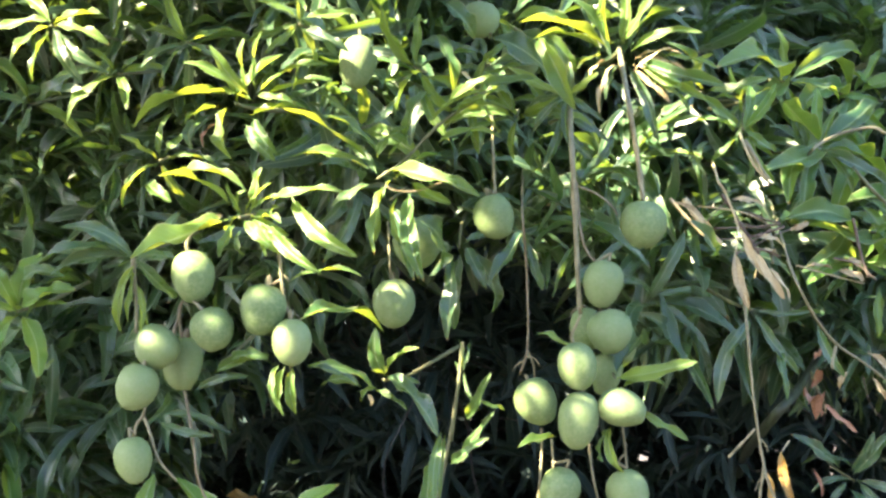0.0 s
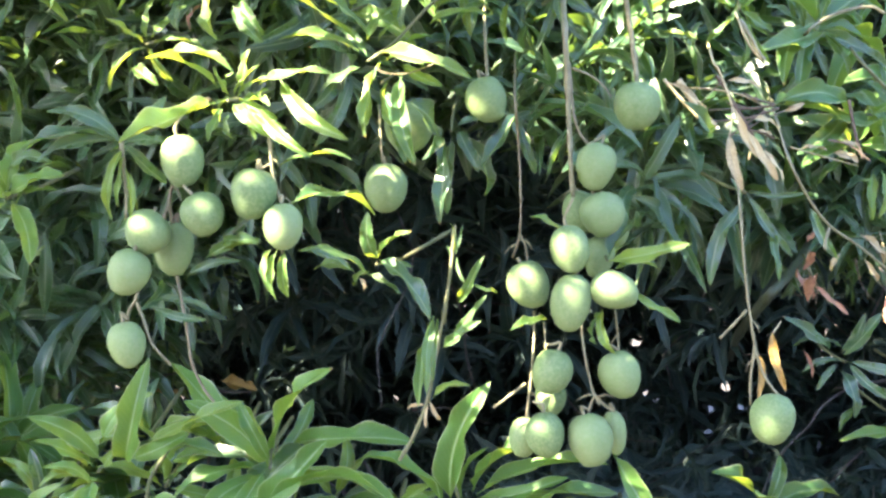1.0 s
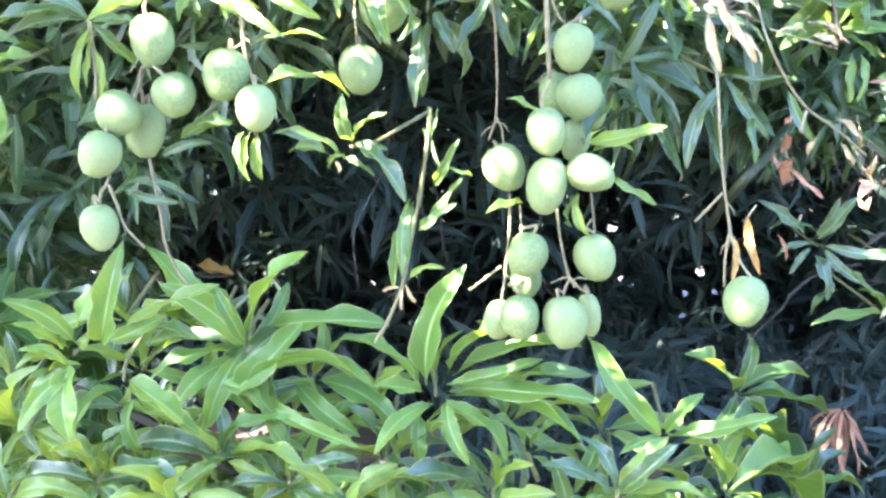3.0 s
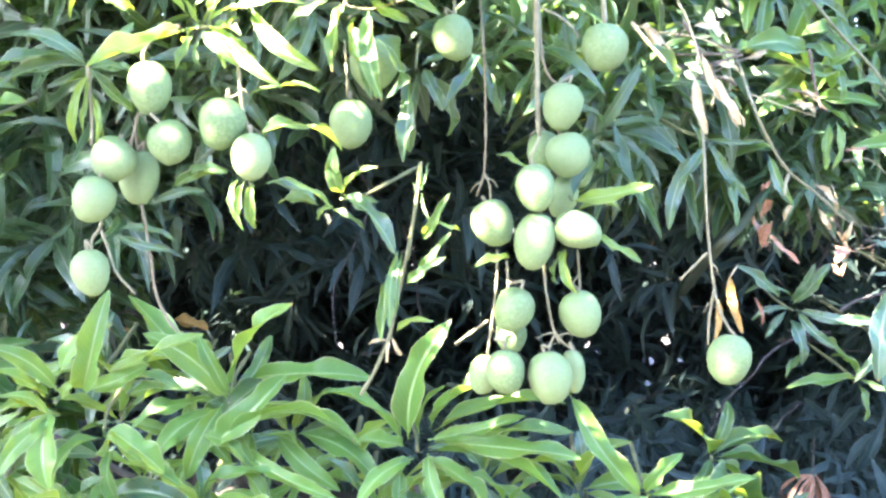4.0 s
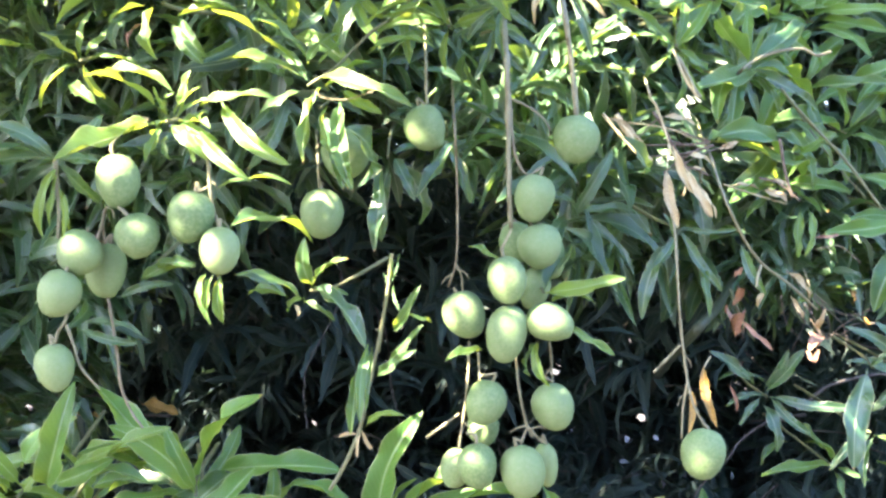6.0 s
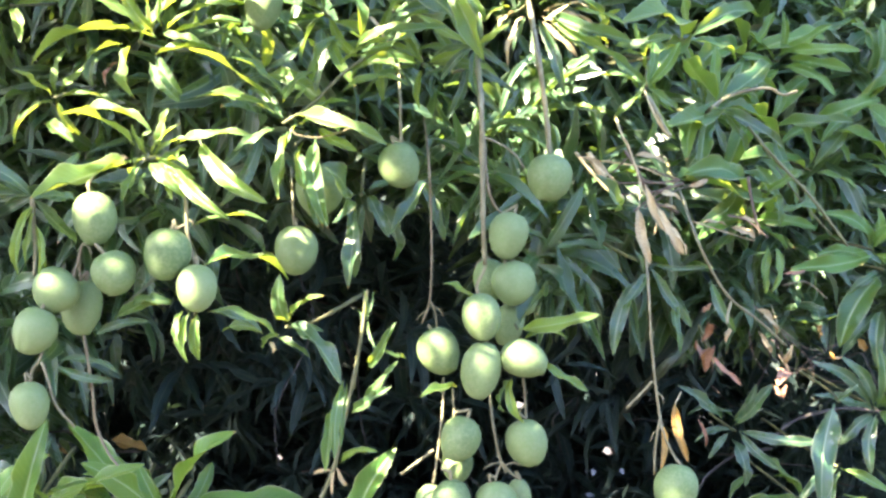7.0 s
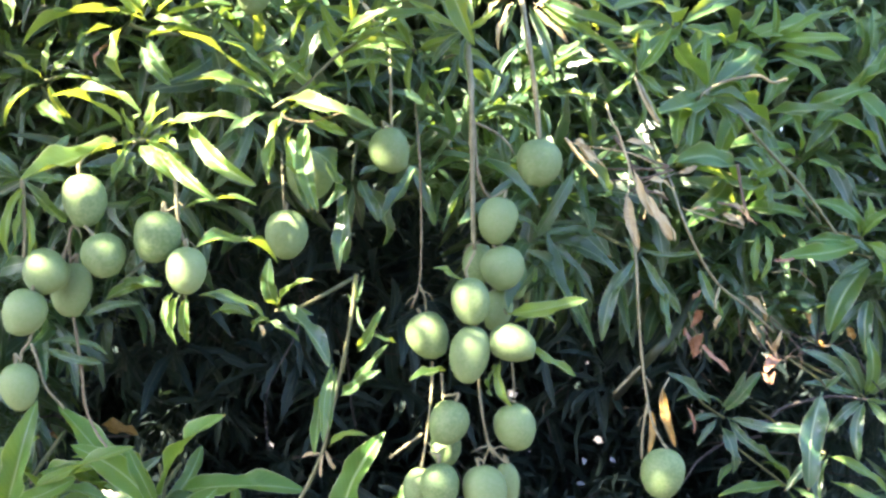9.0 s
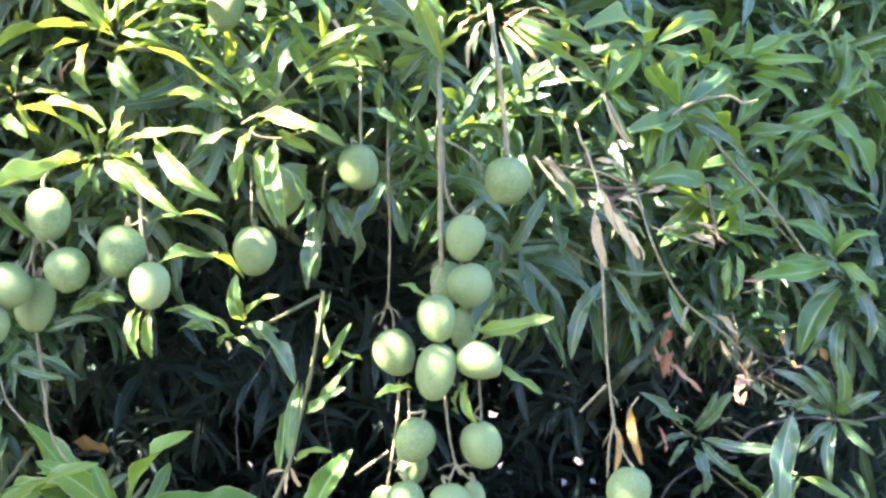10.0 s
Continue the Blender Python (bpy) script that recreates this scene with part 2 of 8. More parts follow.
def fruit_mesh(seed):
    """A mango of unit height hung from its top: broad shoulders, one flank fuller, a small beak."""
    if seed in FRUIT:
        return FRUIT[seed]
    rng = random.Random(seed)
    rings, sides = 22, 28
    verts, faces = [(0, 0, 0)], []
    full, beak, skew, taper = rng.uniform(0.04, 0.10), rng.uniform(0.02, 0.06), rng.uniform(-0.03, 0.03), rng.uniform(0.06, 0.20)
    for k in range(1, rings):
        v = k / rings
        a = math.pi * v
        r = 0.435 * math.sin(a) ** 0.96 * (1 + taper * math.cos(a))
        z = -0.5 + 0.5 * math.cos(a)
        if v < 0.12:
            z -= 0.018 * (1 - v / 0.12)
        for s in range(sides):
            w = 2 * math.pi * s / sides
            bulge = 1 + full * math.cos(w) * math.sin(a) + 0.012 * noise.noise(Vector((math.cos(w), math.sin(w), v * 3 + seed)) * 1.4)
            point = beak * math.exp(-((v - 0.86) / 0.07) ** 2) * max(0.0, -math.cos(w)) ** 3
            verts.append((r * math.cos(w) * bulge - point + skew * math.sin(a), r * 0.93 * math.sin(w), z))
    verts.append((-beak * 0.3, 0, -1))
    n = len(verts) - 1
    faces += [(0, 1 + s, 1 + (s + 1) % sides) for s in range(sides)]
    for k in range(rings - 2):
        for s in range(sides):
            i, j = 1 + k * sides + s, 1 + k * sides + (s + 1) % sides
            faces.append((i, i + sides, j + sides, j))
    last = 1 + (rings - 2) * sides
    faces += [(last + s, n, last + (s + 1) % sides) for s in range(sides)]
    FRUIT[seed] = mesh_of("fruit", verts, faces, SKIN)
    return FRUIT[seed]


COUNT = [0]


def mango(centre, width, height, lean, stalk, label, turn=0.0, red=False):
    """A hanging fruit: its centre, width and height, the lean of its axis in degrees, and the point where its stalk joins the tree."""
    COUNT[0] += 1
    c = Vector(centre)
    axis = Matrix.Rotation(radians(lean), 3, "Y")
    top = c + axis @ Vector((0, 0, height / 2))
    thing = new("mango")
    thing.location = top
    body = new("fruit", fruit_mesh(COUNT[0] % 5))
    body.matrix_basis = Matrix.Translation(top) @ axis.to_4x4() @ Matrix.Rotation(radians(turn), 4, "Z") @ Matrix.Diagonal((width / 0.89, width / 0.89, height, 1))
    fasten(body, thing)
    a = Vector(stalk)
    neck = top + axis @ Vector((0, 0, 0.012))
    points = [a, (a + neck) * 0.5, neck] if (a - neck).length > 0.012 else [a, (a + top) * 0.5]
    tube("stalk", points + [top - axis @ Vector((0, 0, height * 0.03))], 0.0022, 0.0030, REDDISH if red else STALK, thing, sides=7)
    tagged(thing, label, "mango", "mangoes hanging on the tree")
    return thing


# ---- ground ----
def ground_sheet():
    bm = bmesh.new()
    bmesh.ops.create_grid(bm, x_segments=60, y_segments=60, size=400)
    for v in bm.verts:
        far = math.hypot(v.co.x, v.co.y)
        v.co.z = 0.05 * noise.noise(v.co * 0.05) if far > 20 else 0.0
    me = bpy.data.meshes.new("ground")
    bm.to_mesh(me)
    bm.free()
    me.materials.append(SOIL)
    return tagged(new("ground", me), "dark littered soil under the mango trees", "ground", kind="structure")


ground_sheet()


def sky_blocking_wall():
    """An unseen plain wall behind the viewer, added to block low sky light."""
    bm = bmesh.new()
    bmesh.ops.create_cube(bm, size=1)
    for v in bm.verts:
        v.co = Vector((v.co.x * 44, v.co.y * 0.25 - 6.5, v.co.z * 3.4 + 1.6))
    bmesh.ops.bevel(bm, geom=bm.edges[:], offset=0.02, segments=2, affect="EDGES")
    me = bpy.data.meshes.new("wall_south")
    bm.to_mesh(me)
    bm.free()
    me.materials.append(plain_material("weathered_render", (0.13, 0.125, 0.11), (0.22, 0.21, 0.19), 1.2, 0.9))
    return tagged(new("wall_south", me), "plain unseen wall added to block the low sky", "wall", kind="structure")


sky_blocking_wall()

# ---- the fruiting mango tree: trunk and limbs behind its curtain of leaves ----
tree = tagged(new("mango_tree"), "dense mango tree hung with unripe green fruit", "tree")
tree.location = (-1.95, 6.0, 0)
tube("trunk", [(-1.95, 6.0, -0.1), (-1.92, 5.98, 0.5), (-1.98, 5.95, 1.2), (-1.9, 5.9, 2.1)], 0.24, 0.17, BARK, tree, "rough grey-brown mango trunk", 14, 0.08)
for way in ((-1.6, 2.6, 3.1), (-0.6, 2.3, 3.0), (0.6, 2.2, 3.1), (1.9, 2.6, 3.0), (0.3, 7.6, 3.2), (2.6, 5.6, 3.1), (-3.4, 5.8, 3.2)):
    end = Vector(way)
    start = Vector((-1.9, 5.9, 2.0))
    tube("limb", [start, start * 0.6 + end * 0.4 + Vector((0, 0, 0.5)), end], 0.11, 0.03, BARK, tree, "", 10, 0.1)

# long hanging fruit stalks and twigs
tube("fruit_stalk", [(0.285, 2.600, 2.069), (0.253, 2.300, 1.979), (0.240, 2.140, 1.901), (0.243, 2.140, 1.790), (0.246, 2.140, 1.678), (0.249, 2.140, 1.622)], 0.0054, 0.0040, STALK, tree, "long straight fruit stalk")
tube("fruit_stalk", [(0.250, 2.180, 1.850), (0.252, 2.140, 1.762), (0.263, 2.140, 1.725), (0.279, 2.140, 1.708)], 0.0025, 0.002, REDDISH, tree)
tube("twig", [(0.255, 2.200, 1.843), (0.287, 2.200, 1.829), (0.311, 2.200, 1.810), (0.323, 2.200, 1.791)], 0.0023, 0.0018, STALK, tree)
tube("fruit_stalk", [(0.201, 2.900, 1.960), (0.161, 2.250, 1.810), (0.166, 2.250, 1.721), (0.168, 2.250, 1.623), (0.165, 2.250, 1.559), (0.152, 2.250, 1.519)], 0.0023, 0.0018, REDDISH, tree)
tube("twig", [(0.165, 2.250, 1.562), (0.175, 2.250, 1.539), (0.178, 2.250, 1.512)], 0.0018, 0.0016, STALK, tree)
tube("fruit_stalk", [(0.115, 2.400, 2.000), (0.113, 2.300, 1.923), (0.114, 2.300, 1.874), (0.116, 2.300, 1.838)], 0.0025, 0.0028, STALK, tree)
tube("fruit_stalk", [(0.344, 2.300, 2.104), (0.337, 2.150, 1.987), (0.349, 2.150, 1.903), (0.356, 2.150, 1.847), (0.359, 2.150, 1.810)], 0.0044, 0.0046, STALK, tree, "thick pale fruit stalk")
tube("fruit_stalk", [(-0.083, 2.400, 1.802), (-0.077, 2.300, 1.734), (-0.074, 2.300, 1.686)], 0.0021, 0.0021, STALK, tree)
tube("twig", [(-0.445, 1.920, 1.716), (-0.443, 1.920, 1.685), (-0.440, 1.920, 1.644), (-0.441, 1.920, 1.602)], 0.0034, 0.0021, STALK, tree)
tube("fruit_stalk", [(-0.363, 1.970, 1.657), (-0.378, 1.950, 1.648), (-0.385, 1.950, 1.619), (-0.394, 1.950, 1.601)], 0.0025, 0.0021, REDDISH, tree)
tube("fruit_stalk", [(-0.380, 1.950, 1.644), (-0.386, 1.970, 1.619), (-0.383, 1.970, 1.594)], 0.0021, 0.002, REDDISH, tree)
tube("fruit_stalk", [(-0.408, 1.970, 1.619), (-0.434, 1.990, 1.533), (-0.436, 1.950, 1.483), (-0.448, 1.950, 1.463), (-0.451, 1.950, 1.444)], 0.0021, 0.0021, STALK, tree)
tube("twig", [(-0.431, 1.930, 1.476), (-0.421, 1.930, 1.447), (-0.410, 1.930, 1.413), (-0.382, 1.930, 1.380)], 0.0025, 0.0018, STALK, tree)
tube("twig", [(-0.389, 2.000, 1.533), (-0.376, 1.970, 1.500), (-0.365, 1.970, 1.431), (-0.359, 1.970, 1.380), (-0.343, 1.970, 1.341), (-0.326, 1.970, 1.317)], 0.0023, 0.002, REDDISH, tree)
tube("fruit_stalk", [(-0.239, 1.920, 1.764), (-0.225, 1.920, 1.718), (-0.221, 1.920, 1.669), (-0.212, 1.920, 1.631), (-0.208, 1.920, 1.617)], 0.0028, 0.0021, STALK, tree)
tube("fruit_stalk", [(-0.221, 1.920, 1.681), (-0.237, 1.920, 1.673), (-0.248, 1.920, 1.669)], 0.002, 0.0018, REDDISH, tree)
tube("fruit_stalk", [(0.182, 2.160, 1.432), (0.179, 2.140, 1.377), (0.171, 2.140, 1.301), (0.164, 2.140, 1.254)], 0.0023, 0.0018, STALK, tree)
tube("twig", [(0.165, 2.140, 1.313), (0.143, 2.140, 1.297), (0.110, 2.140, 1.273)], 0.0021, 0.0021, STALK, tree)
tube("fruit_stalk", [(0.199, 2.170, 1.412), (0.200, 2.150, 1.366)], 0.002, 0.0018, STALK, tree)
tube("fruit_stalk", [(0.261, 2.160, 1.408), (0.264, 2.140, 1.358), (0.276, 2.140, 1.300), (0.288, 2.140, 1.274)], 0.0023, 0.0021, STALK, tree)
tube("fruit_stalk", [(0.281, 2.140, 1.291), (0.296, 2.140, 1.273), (0.313, 2.140, 1.262)], 0.002, 0.0018, STALK, tree)
tube("fruit_stalk", [(0.281, 2.140, 1.293), (0.272, 2.140, 1.274), (0.268, 2.140, 1.257)], 0.002, 0.0018, STALK, tree)
tube("fruit_stalk", [(0.318, 2.160, 1.432), (0.322, 2.160, 1.393), (0.324, 2.160, 1.355)], 0.002, 0.0018, STALK, tree)
tube("fruit_stalk", [(0.517, 2.120, 1.649), (0.513, 2.080, 1.593), (0.518, 2.080, 1.510), (0.525, 2.080, 1.436), (0.533, 2.080, 1.380), (0.538, 2.080, 1.353)], 0.0021, 0.0021, STALK, tree, "long bare hanging twig")
tube("twig", [(0.521, 2.080, 1.433), (0.502, 2.080, 1.413), (0.477, 2.080, 1.388)], 0.0025, 0.002, STALK, tree)
tube("twig", [(0.532, 2.070, 1.377), (0.524, 2.070, 1.326), (0.523, 2.070, 1.281)], 0.0021, 0.0018, STALK, tree)
tube("fruit_stalk", [(0.531, 2.060, 1.364), (0.542, 2.060, 1.332), (0.558, 2.060, 1.304)], 0.002, 0.0021, STALK, tree)
tube("twig", [(0.867, 3.340, 1.928), (0.646, 2.370, 1.765), (0.595, 2.096, 1.680), (0.640, 2.136, 1.611), (0.692, 2.193, 1.564), (0.772, 2.288, 1.525), (0.859, 2.384, 1.473)], 0.0024, 0.0021, STALK, tree, "bare curved twig with a broken tip")
tube("twig", [(0.689, 2.190, 1.562), (0.679, 2.179, 1.538), (0.678, 2.177, 1.524)], 0.0025, 0.0026, STALK, tree)
tube("twig", [(0.413, 2.200, 1.820), (0.437, 2.200, 1.791), (0.467, 2.200, 1.759), (0.492, 2.200, 1.736)], 0.003, 0.0025, DRY, tree)
tube("twig", [(1.020, 3.200, 2.032), (0.869, 2.600, 1.898), (0.925, 2.600, 1.836), (0.988, 2.600, 1.773), (1.043, 2.600, 1.703), (1.071, 2.600, 1.666)], 0.0040, 0.0028, STEM, tree)
tube("twig", [(-0.049, 2.140, 1.187), (-0.023, 2.140, 1.232), (0.001, 2.140, 1.291), (0.011, 2.140, 1.339), (0.023, 2.140, 1.396), (0.037, 2.140, 1.471), (0.048, 2.140, 1.546), (0.052, 2.140, 1.579)], 0.0034, 0.0024, STEM, tree, "green leafy sprig stem")
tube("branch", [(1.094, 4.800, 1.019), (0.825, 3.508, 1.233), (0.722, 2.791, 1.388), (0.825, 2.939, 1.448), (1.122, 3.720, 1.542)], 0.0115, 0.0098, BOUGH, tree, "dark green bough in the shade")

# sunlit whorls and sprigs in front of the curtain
# the brightest leaves take the paler tone, imitating some of their sunlight
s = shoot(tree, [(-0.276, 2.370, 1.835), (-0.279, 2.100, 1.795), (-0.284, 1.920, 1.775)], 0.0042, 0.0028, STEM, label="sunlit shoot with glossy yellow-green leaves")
leaf(s, (-0.302, 1.920, 1.772), (-0.434, 1.853, 1.713), 0.28, facing=SUNWARD, fold=0.7, bend=0.05, turn=-15, material=FRESH_LIT)
leaf(s, (-0.298, 1.920, 1.793), (-0.392, 1.863, 1.838), 0.22, facing=SUNWARD, bend=0.12, material=FRESH_LIT)
leaf(s, (-0.382, 1.920, 1.838), (-0.270, 1.876, 1.819), 0.20, facing=SUNWARD, bend=0.16, material=FRESH_LIT)
leaf(s, (-0.424, 1.920, 1.828), (-0.383, 1.898, 1.798), 0.40, facing=SUNWARD, material=FRESH_LIT)
leaf(s, (-0.261, 1.920, 1.789), (-0.251, 1.913, 1.850), 0.30, facing=SUNWARD, fold=0.7, turn=15, material=FRESH_LIT)
leaf(s, (-0.244, 1.920, 1.794), (-0.125, 1.885, 1.812), 0.16, facing=SUNWARD, bend=0.13, material=FRESH_LIT)
leaf(s, (-0.205, 1.920, 1.804), (-0.103, 1.855, 1.710), 0.19, facing=SUNWARD, fold=0.6, turn=15, material=FRESH_LIT)
leaf(s, (-0.277, 1.920, 1.769), (-0.223, 1.894, 1.720), 0.26, facing=SUNWARD, material=FRESH_LIT)
leaf(s, (-0.246, 1.920, 1.769), (-0.157, 1.865, 1.686), 0.16, facing=SUNWARD, bend=0.07, material=FRESH_LIT)
leaf(s, (-0.246, 1.920, 1.773), (-0.224, 1.916, 1.791), 0.50, facing=SUNWARD, material=FRESH_LIT)
leaf(s, (-0.269, 1.920, 1.772), (-0.218, 1.890, 1.764), 0.40, facing=SUNWARD, material=FRESH_LIT)
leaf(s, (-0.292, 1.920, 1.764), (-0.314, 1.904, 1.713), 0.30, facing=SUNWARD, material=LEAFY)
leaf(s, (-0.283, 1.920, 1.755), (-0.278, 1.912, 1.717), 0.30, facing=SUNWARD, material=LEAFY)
leaf(s, (-0.284, 1.920, 1.787), (-0.275, 1.910, 1.816), 0.42, facing=SUNWARD, material=FRESH_LIT)
leaf(s, (-0.225, 2.000, 1.677), (-0.108, 2.020, 1.692), 0.14, facing=SUNWARD, material=FRESH_LIT)
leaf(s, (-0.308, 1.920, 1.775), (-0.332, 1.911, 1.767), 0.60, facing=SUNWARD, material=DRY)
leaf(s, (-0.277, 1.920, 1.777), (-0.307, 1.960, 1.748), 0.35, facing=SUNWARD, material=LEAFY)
leaf(s, (-0.265, 1.920, 1.777), (-0.210, 1.913, 1.746), 0.30, facing=SUNWARD, material=FRESH_LIT)
leaf(s, (-0.265, 1.920, 1.768), (-0.195, 1.900, 1.730), 0.16, facing=SUNWARD, material=FRESH_LIT)
leaf(s, (-0.273, 1.920, 1.775), (-0.212, 1.900, 1.806), 0.16, facing=SUNWARD, material=FRESH_LIT)
leaf(s, (-0.281, 1.920, 1.781), (-0.302, 1.900, 1.824), 0.18, facing=SUNWARD, material=FRESH_LIT)
leaf(s, (-0.267, 1.920, 1.765), (-0.242, 1.900, 1.715), 0.20, facing=SUNWARD, material=FRESH_LIT)
leaf(s, (-0.276, 1.920, 1.780), (-0.233, 1.900, 1.826), 0.14, facing=SUNWARD, material=FRESH_LIT)
s = shoot(tree, [(-0.097, 2.700, 1.936), (-0.084, 2.430, 1.896), (-0.080, 2.250, 1.876)], 0.0042, 0.0028, STEM, label="leafy shoot with long narrow leaves")
leaf(s, (-0.105, 2.250, 1.894), (-0.248, 2.163, 1.984), 0.15, facing=SUNWARD, bend=0.06, material=FRESH_LIT)
leaf(s, (-0.093, 2.250, 1.908), (-0.185, 2.200, 1.975), 0.20, facing=SUNWARD, material=LEAFY)
leaf(s, (-0.109, 2.250, 1.884), (-0.247, 2.226, 1.906), 0.19, facing=SUNWARD, bend=0.08, material=FRESH_LIT)
leaf(s, (-0.095, 2.250, 1.898), (-0.041, 2.215, 1.955), 0.26, facing=SUNWARD, material=LEAFY)
leaf(s, (-0.077, 2.250, 1.895), (-0.035, 2.240, 1.942), 0.15, facing=SUNWARD, material=FRESH_LIT)
leaf(s, (-0.041, 2.250, 1.933), (-0.008, 2.217, 2.017), 0.28, facing=SUNWARD, fold=0.7, material=LEAFY)
leaf(s, (0.008, 2.250, 1.922), (0.127, 2.232, 1.936), 0.16, facing=SUNWARD, bend=0.14, material=FRESH_LIT)
leaf(s, (0.023, 2.250, 1.940), (0.087, 2.241, 2.004), 0.20, facing=SUNWARD, material=FRESH_LIT)
leaf(s, (0.003, 2.250, 1.966), (0.100, 2.198, 2.014), 0.14, facing=SUNWARD, material=FRESH_LIT)
leaf(s, (0.042, 2.250, 1.987), (0.131, 2.232, 2.021), 0.15, facing=SUNWARD, material=FRESH_LIT)
leaf(s, (0.081, 2.250, 2.031), (0.190, 2.229, 2.038), 0.20, facing=SUNWARD, material=LEAFY)
leaf(s, (-0.075, 2.250, 1.881), (0.084, 2.166, 1.830), 0.19, facing=SUNWARD, bend=0.13, material=FRESH_LIT)
leaf(s, (-0.065, 2.250, 1.866), (0.007, 2.217, 1.849), 0.26, facing=SUNWARD, material=FRESH_LIT)
leaf(s, (-0.034, 2.250, 1.859), (0.035, 2.233, 1.820), 0.26, facing=SUNWARD, turn=15, material=FRESH_LIT)
leaf(s, (-0.085, 2.250, 1.851), (-0.100, 2.193, 1.732), 0.19, facing=SUNWARD, turn=10, material=FRESH_LIT)
leaf(s, (-0.059, 2.250, 1.834), (-0.045, 2.221, 1.741), 0.20, facing=SUNWARD, material=FRESH_LIT)
leaf(s, (-0.037, 2.250, 1.840), (-0.014, 2.191, 1.683), 0.20, facing=SUNWARD, fold=0.6, material=LEAFY)
leaf(s, (-0.108, 2.250, 1.857), (-0.177, 2.235, 1.817), 0.25, facing=SUNWARD, material=LEAFY)
leaf(s, (-0.070, 2.250, 1.866), (-0.093, 2.222, 1.809), 0.20, facing=SUNWARD, material=LEAFY)
leaf(s, (-0.055, 2.250, 1.881), (0.022, 2.219, 1.904), 0.20, facing=SUNWARD, material=LEAFY)
leaf(s, (-0.095, 2.250, 1.876), (-0.157, 2.300, 1.936), 0.20, facing=SUNWARD, material=LEAFY)
tube("twig", [(0.108, 2.500, 2.064), (0.077, 2.270, 2.005), (0.015, 2.250, 1.960), (-0.046, 2.250, 1.899), (-0.095, 2.250, 1.866)], 0.0032, 0.0024, STEM, tree)
tube("twig", [(-0.079, 2.220, 1.853), (-0.065, 2.220, 1.843), (-0.024, 2.220, 1.841), (0.032, 2.220, 1.860)], 0.0016, 0.0010, REDDISH, tree)
s = shoot(tree, [(-0.283, 2.500, 2.030), (-0.304, 2.230, 1.990), (-0.311, 2.050, 1.970)], 0.0042, 0.0028, STEM, label="shoot of pale yellow-green leaves")
leaf(s, (-0.322, 2.050, 1.984), (-0.472, 2.013, 1.931), 0.22, facing=SUNWARD, bend=0.14, material=FRESH_LIT)
leaf(s, (-0.282, 2.050, 1.973), (-0.358, 2.030, 1.988), 0.22, facing=SUNWARD, material=FRESH_LIT)
leaf(s, (-0.324, 2.050, 1.966), (-0.320, 2.036, 1.879), 0.34, facing=SUNWARD, fold=0.7, material=FRESH_LIT)
leaf(s, (-0.282, 2.050, 1.946), (-0.244, 2.039, 1.886), 0.34, facing=SUNWARD, material=LEAFY)
leaf(s, (-0.295, 2.050, 1.936), (-0.247, 2.040, 1.875), 0.30, facing=SUNWARD, material=LEAFY)
leaf(s, (-0.278, 2.050, 1.981), (-0.213, 2.035, 1.968), 0.25, facing=SUNWARD, material=FRESH_LIT)
leaf(s, (-0.273, 2.050, 1.987), (-0.158, 2.008, 2.028), 0.20, facing=SUNWARD, bend=0.1, material=FRESH_LIT)
leaf(s, (-0.264, 2.050, 1.982), (-0.152, 2.038, 2.006), 0.20, facing=SUNWARD, material=FRESH_LIT)
leaf(s, (-0.287, 2.050, 1.951), (-0.192, 2.015, 1.956), 0.22, facing=SUNWARD, material=LEAFY)
leaf(s, (-0.289, 2.050, 1.990), (-0.296, 2.029, 2.073), 0.20, facing=SUNWARD, material=FRESH_LIT)
leaf(s, (-0.278, 2.050, 1.990), (-0.267, 2.028, 2.082), 0.22, facing=SUNWARD, material=FRESH_LIT)
leaf(s, (-0.292, 2.050, 1.986), (-0.345, 2.006, 2.057), 0.20, facing=SUNWARD, material=FRESH_LIT)
leaf(s, (-0.306, 2.050, 1.984), (-0.389, 2.018, 2.034), 0.20, facing=SUNWARD, bend=0.1, material=FRESH_LIT)
leaf(s, (-0.339, 2.050, 1.937), (-0.363, 2.039, 1.897), 0.25, facing=SUNWARD, material=RUST)
leaf(s, (-0.338, 2.050, 1.966), (-0.393, 2.030, 1.934), 0.25, facing=SUNWARD, material=LEAFY)
leaf(s, (-0.382, 2.110, 1.955), (-0.392, 2.091, 1.903), 0.40, facing=SUNWARD, material=MATURE)
leaf(s, (-0.313, 2.050, 1.968), (-0.238, 2.080, 2.057), 0.20, facing=SUNWARD, material=FRESH_LIT)
s = shoot(tree, [(-0.427, 2.320, 1.781), (-0.445, 1.920, 1.718)], 0.0035, 0.0024, STEM, label="small drooping shoot")
leaf(s, (-0.445, 1.920, 1.718), (-0.551, 1.900, 1.765), .22, turn=-10)
leaf(s, (-0.445, 1.920, 1.718), (-0.590, 1.900, 1.706), .22)
leaf(s, (-0.445, 1.920, 1.718), (-0.575, 1.920, 1.690), .2)
leaf(s, (-0.445, 1.920, 1.716), (-0.391, 1.980, 1.655), .2)
leaf(s, (-0.444, 1.920, 1.714), (-0.386, 1.980, 1.709), .3)
leaf(s, (-0.445, 1.920, 1.719), (-0.389, 1.980, 1.790), .16)
leaf(s, (-0.441, 1.920, 1.709), (-0.467, 1.930, 1.602), .16, bend=.14, material=FRESH_LIT)
leaf(s, (-0.441, 1.920, 1.701), (-0.455, 1.920, 1.619), .14, material=FRESH_LIT)
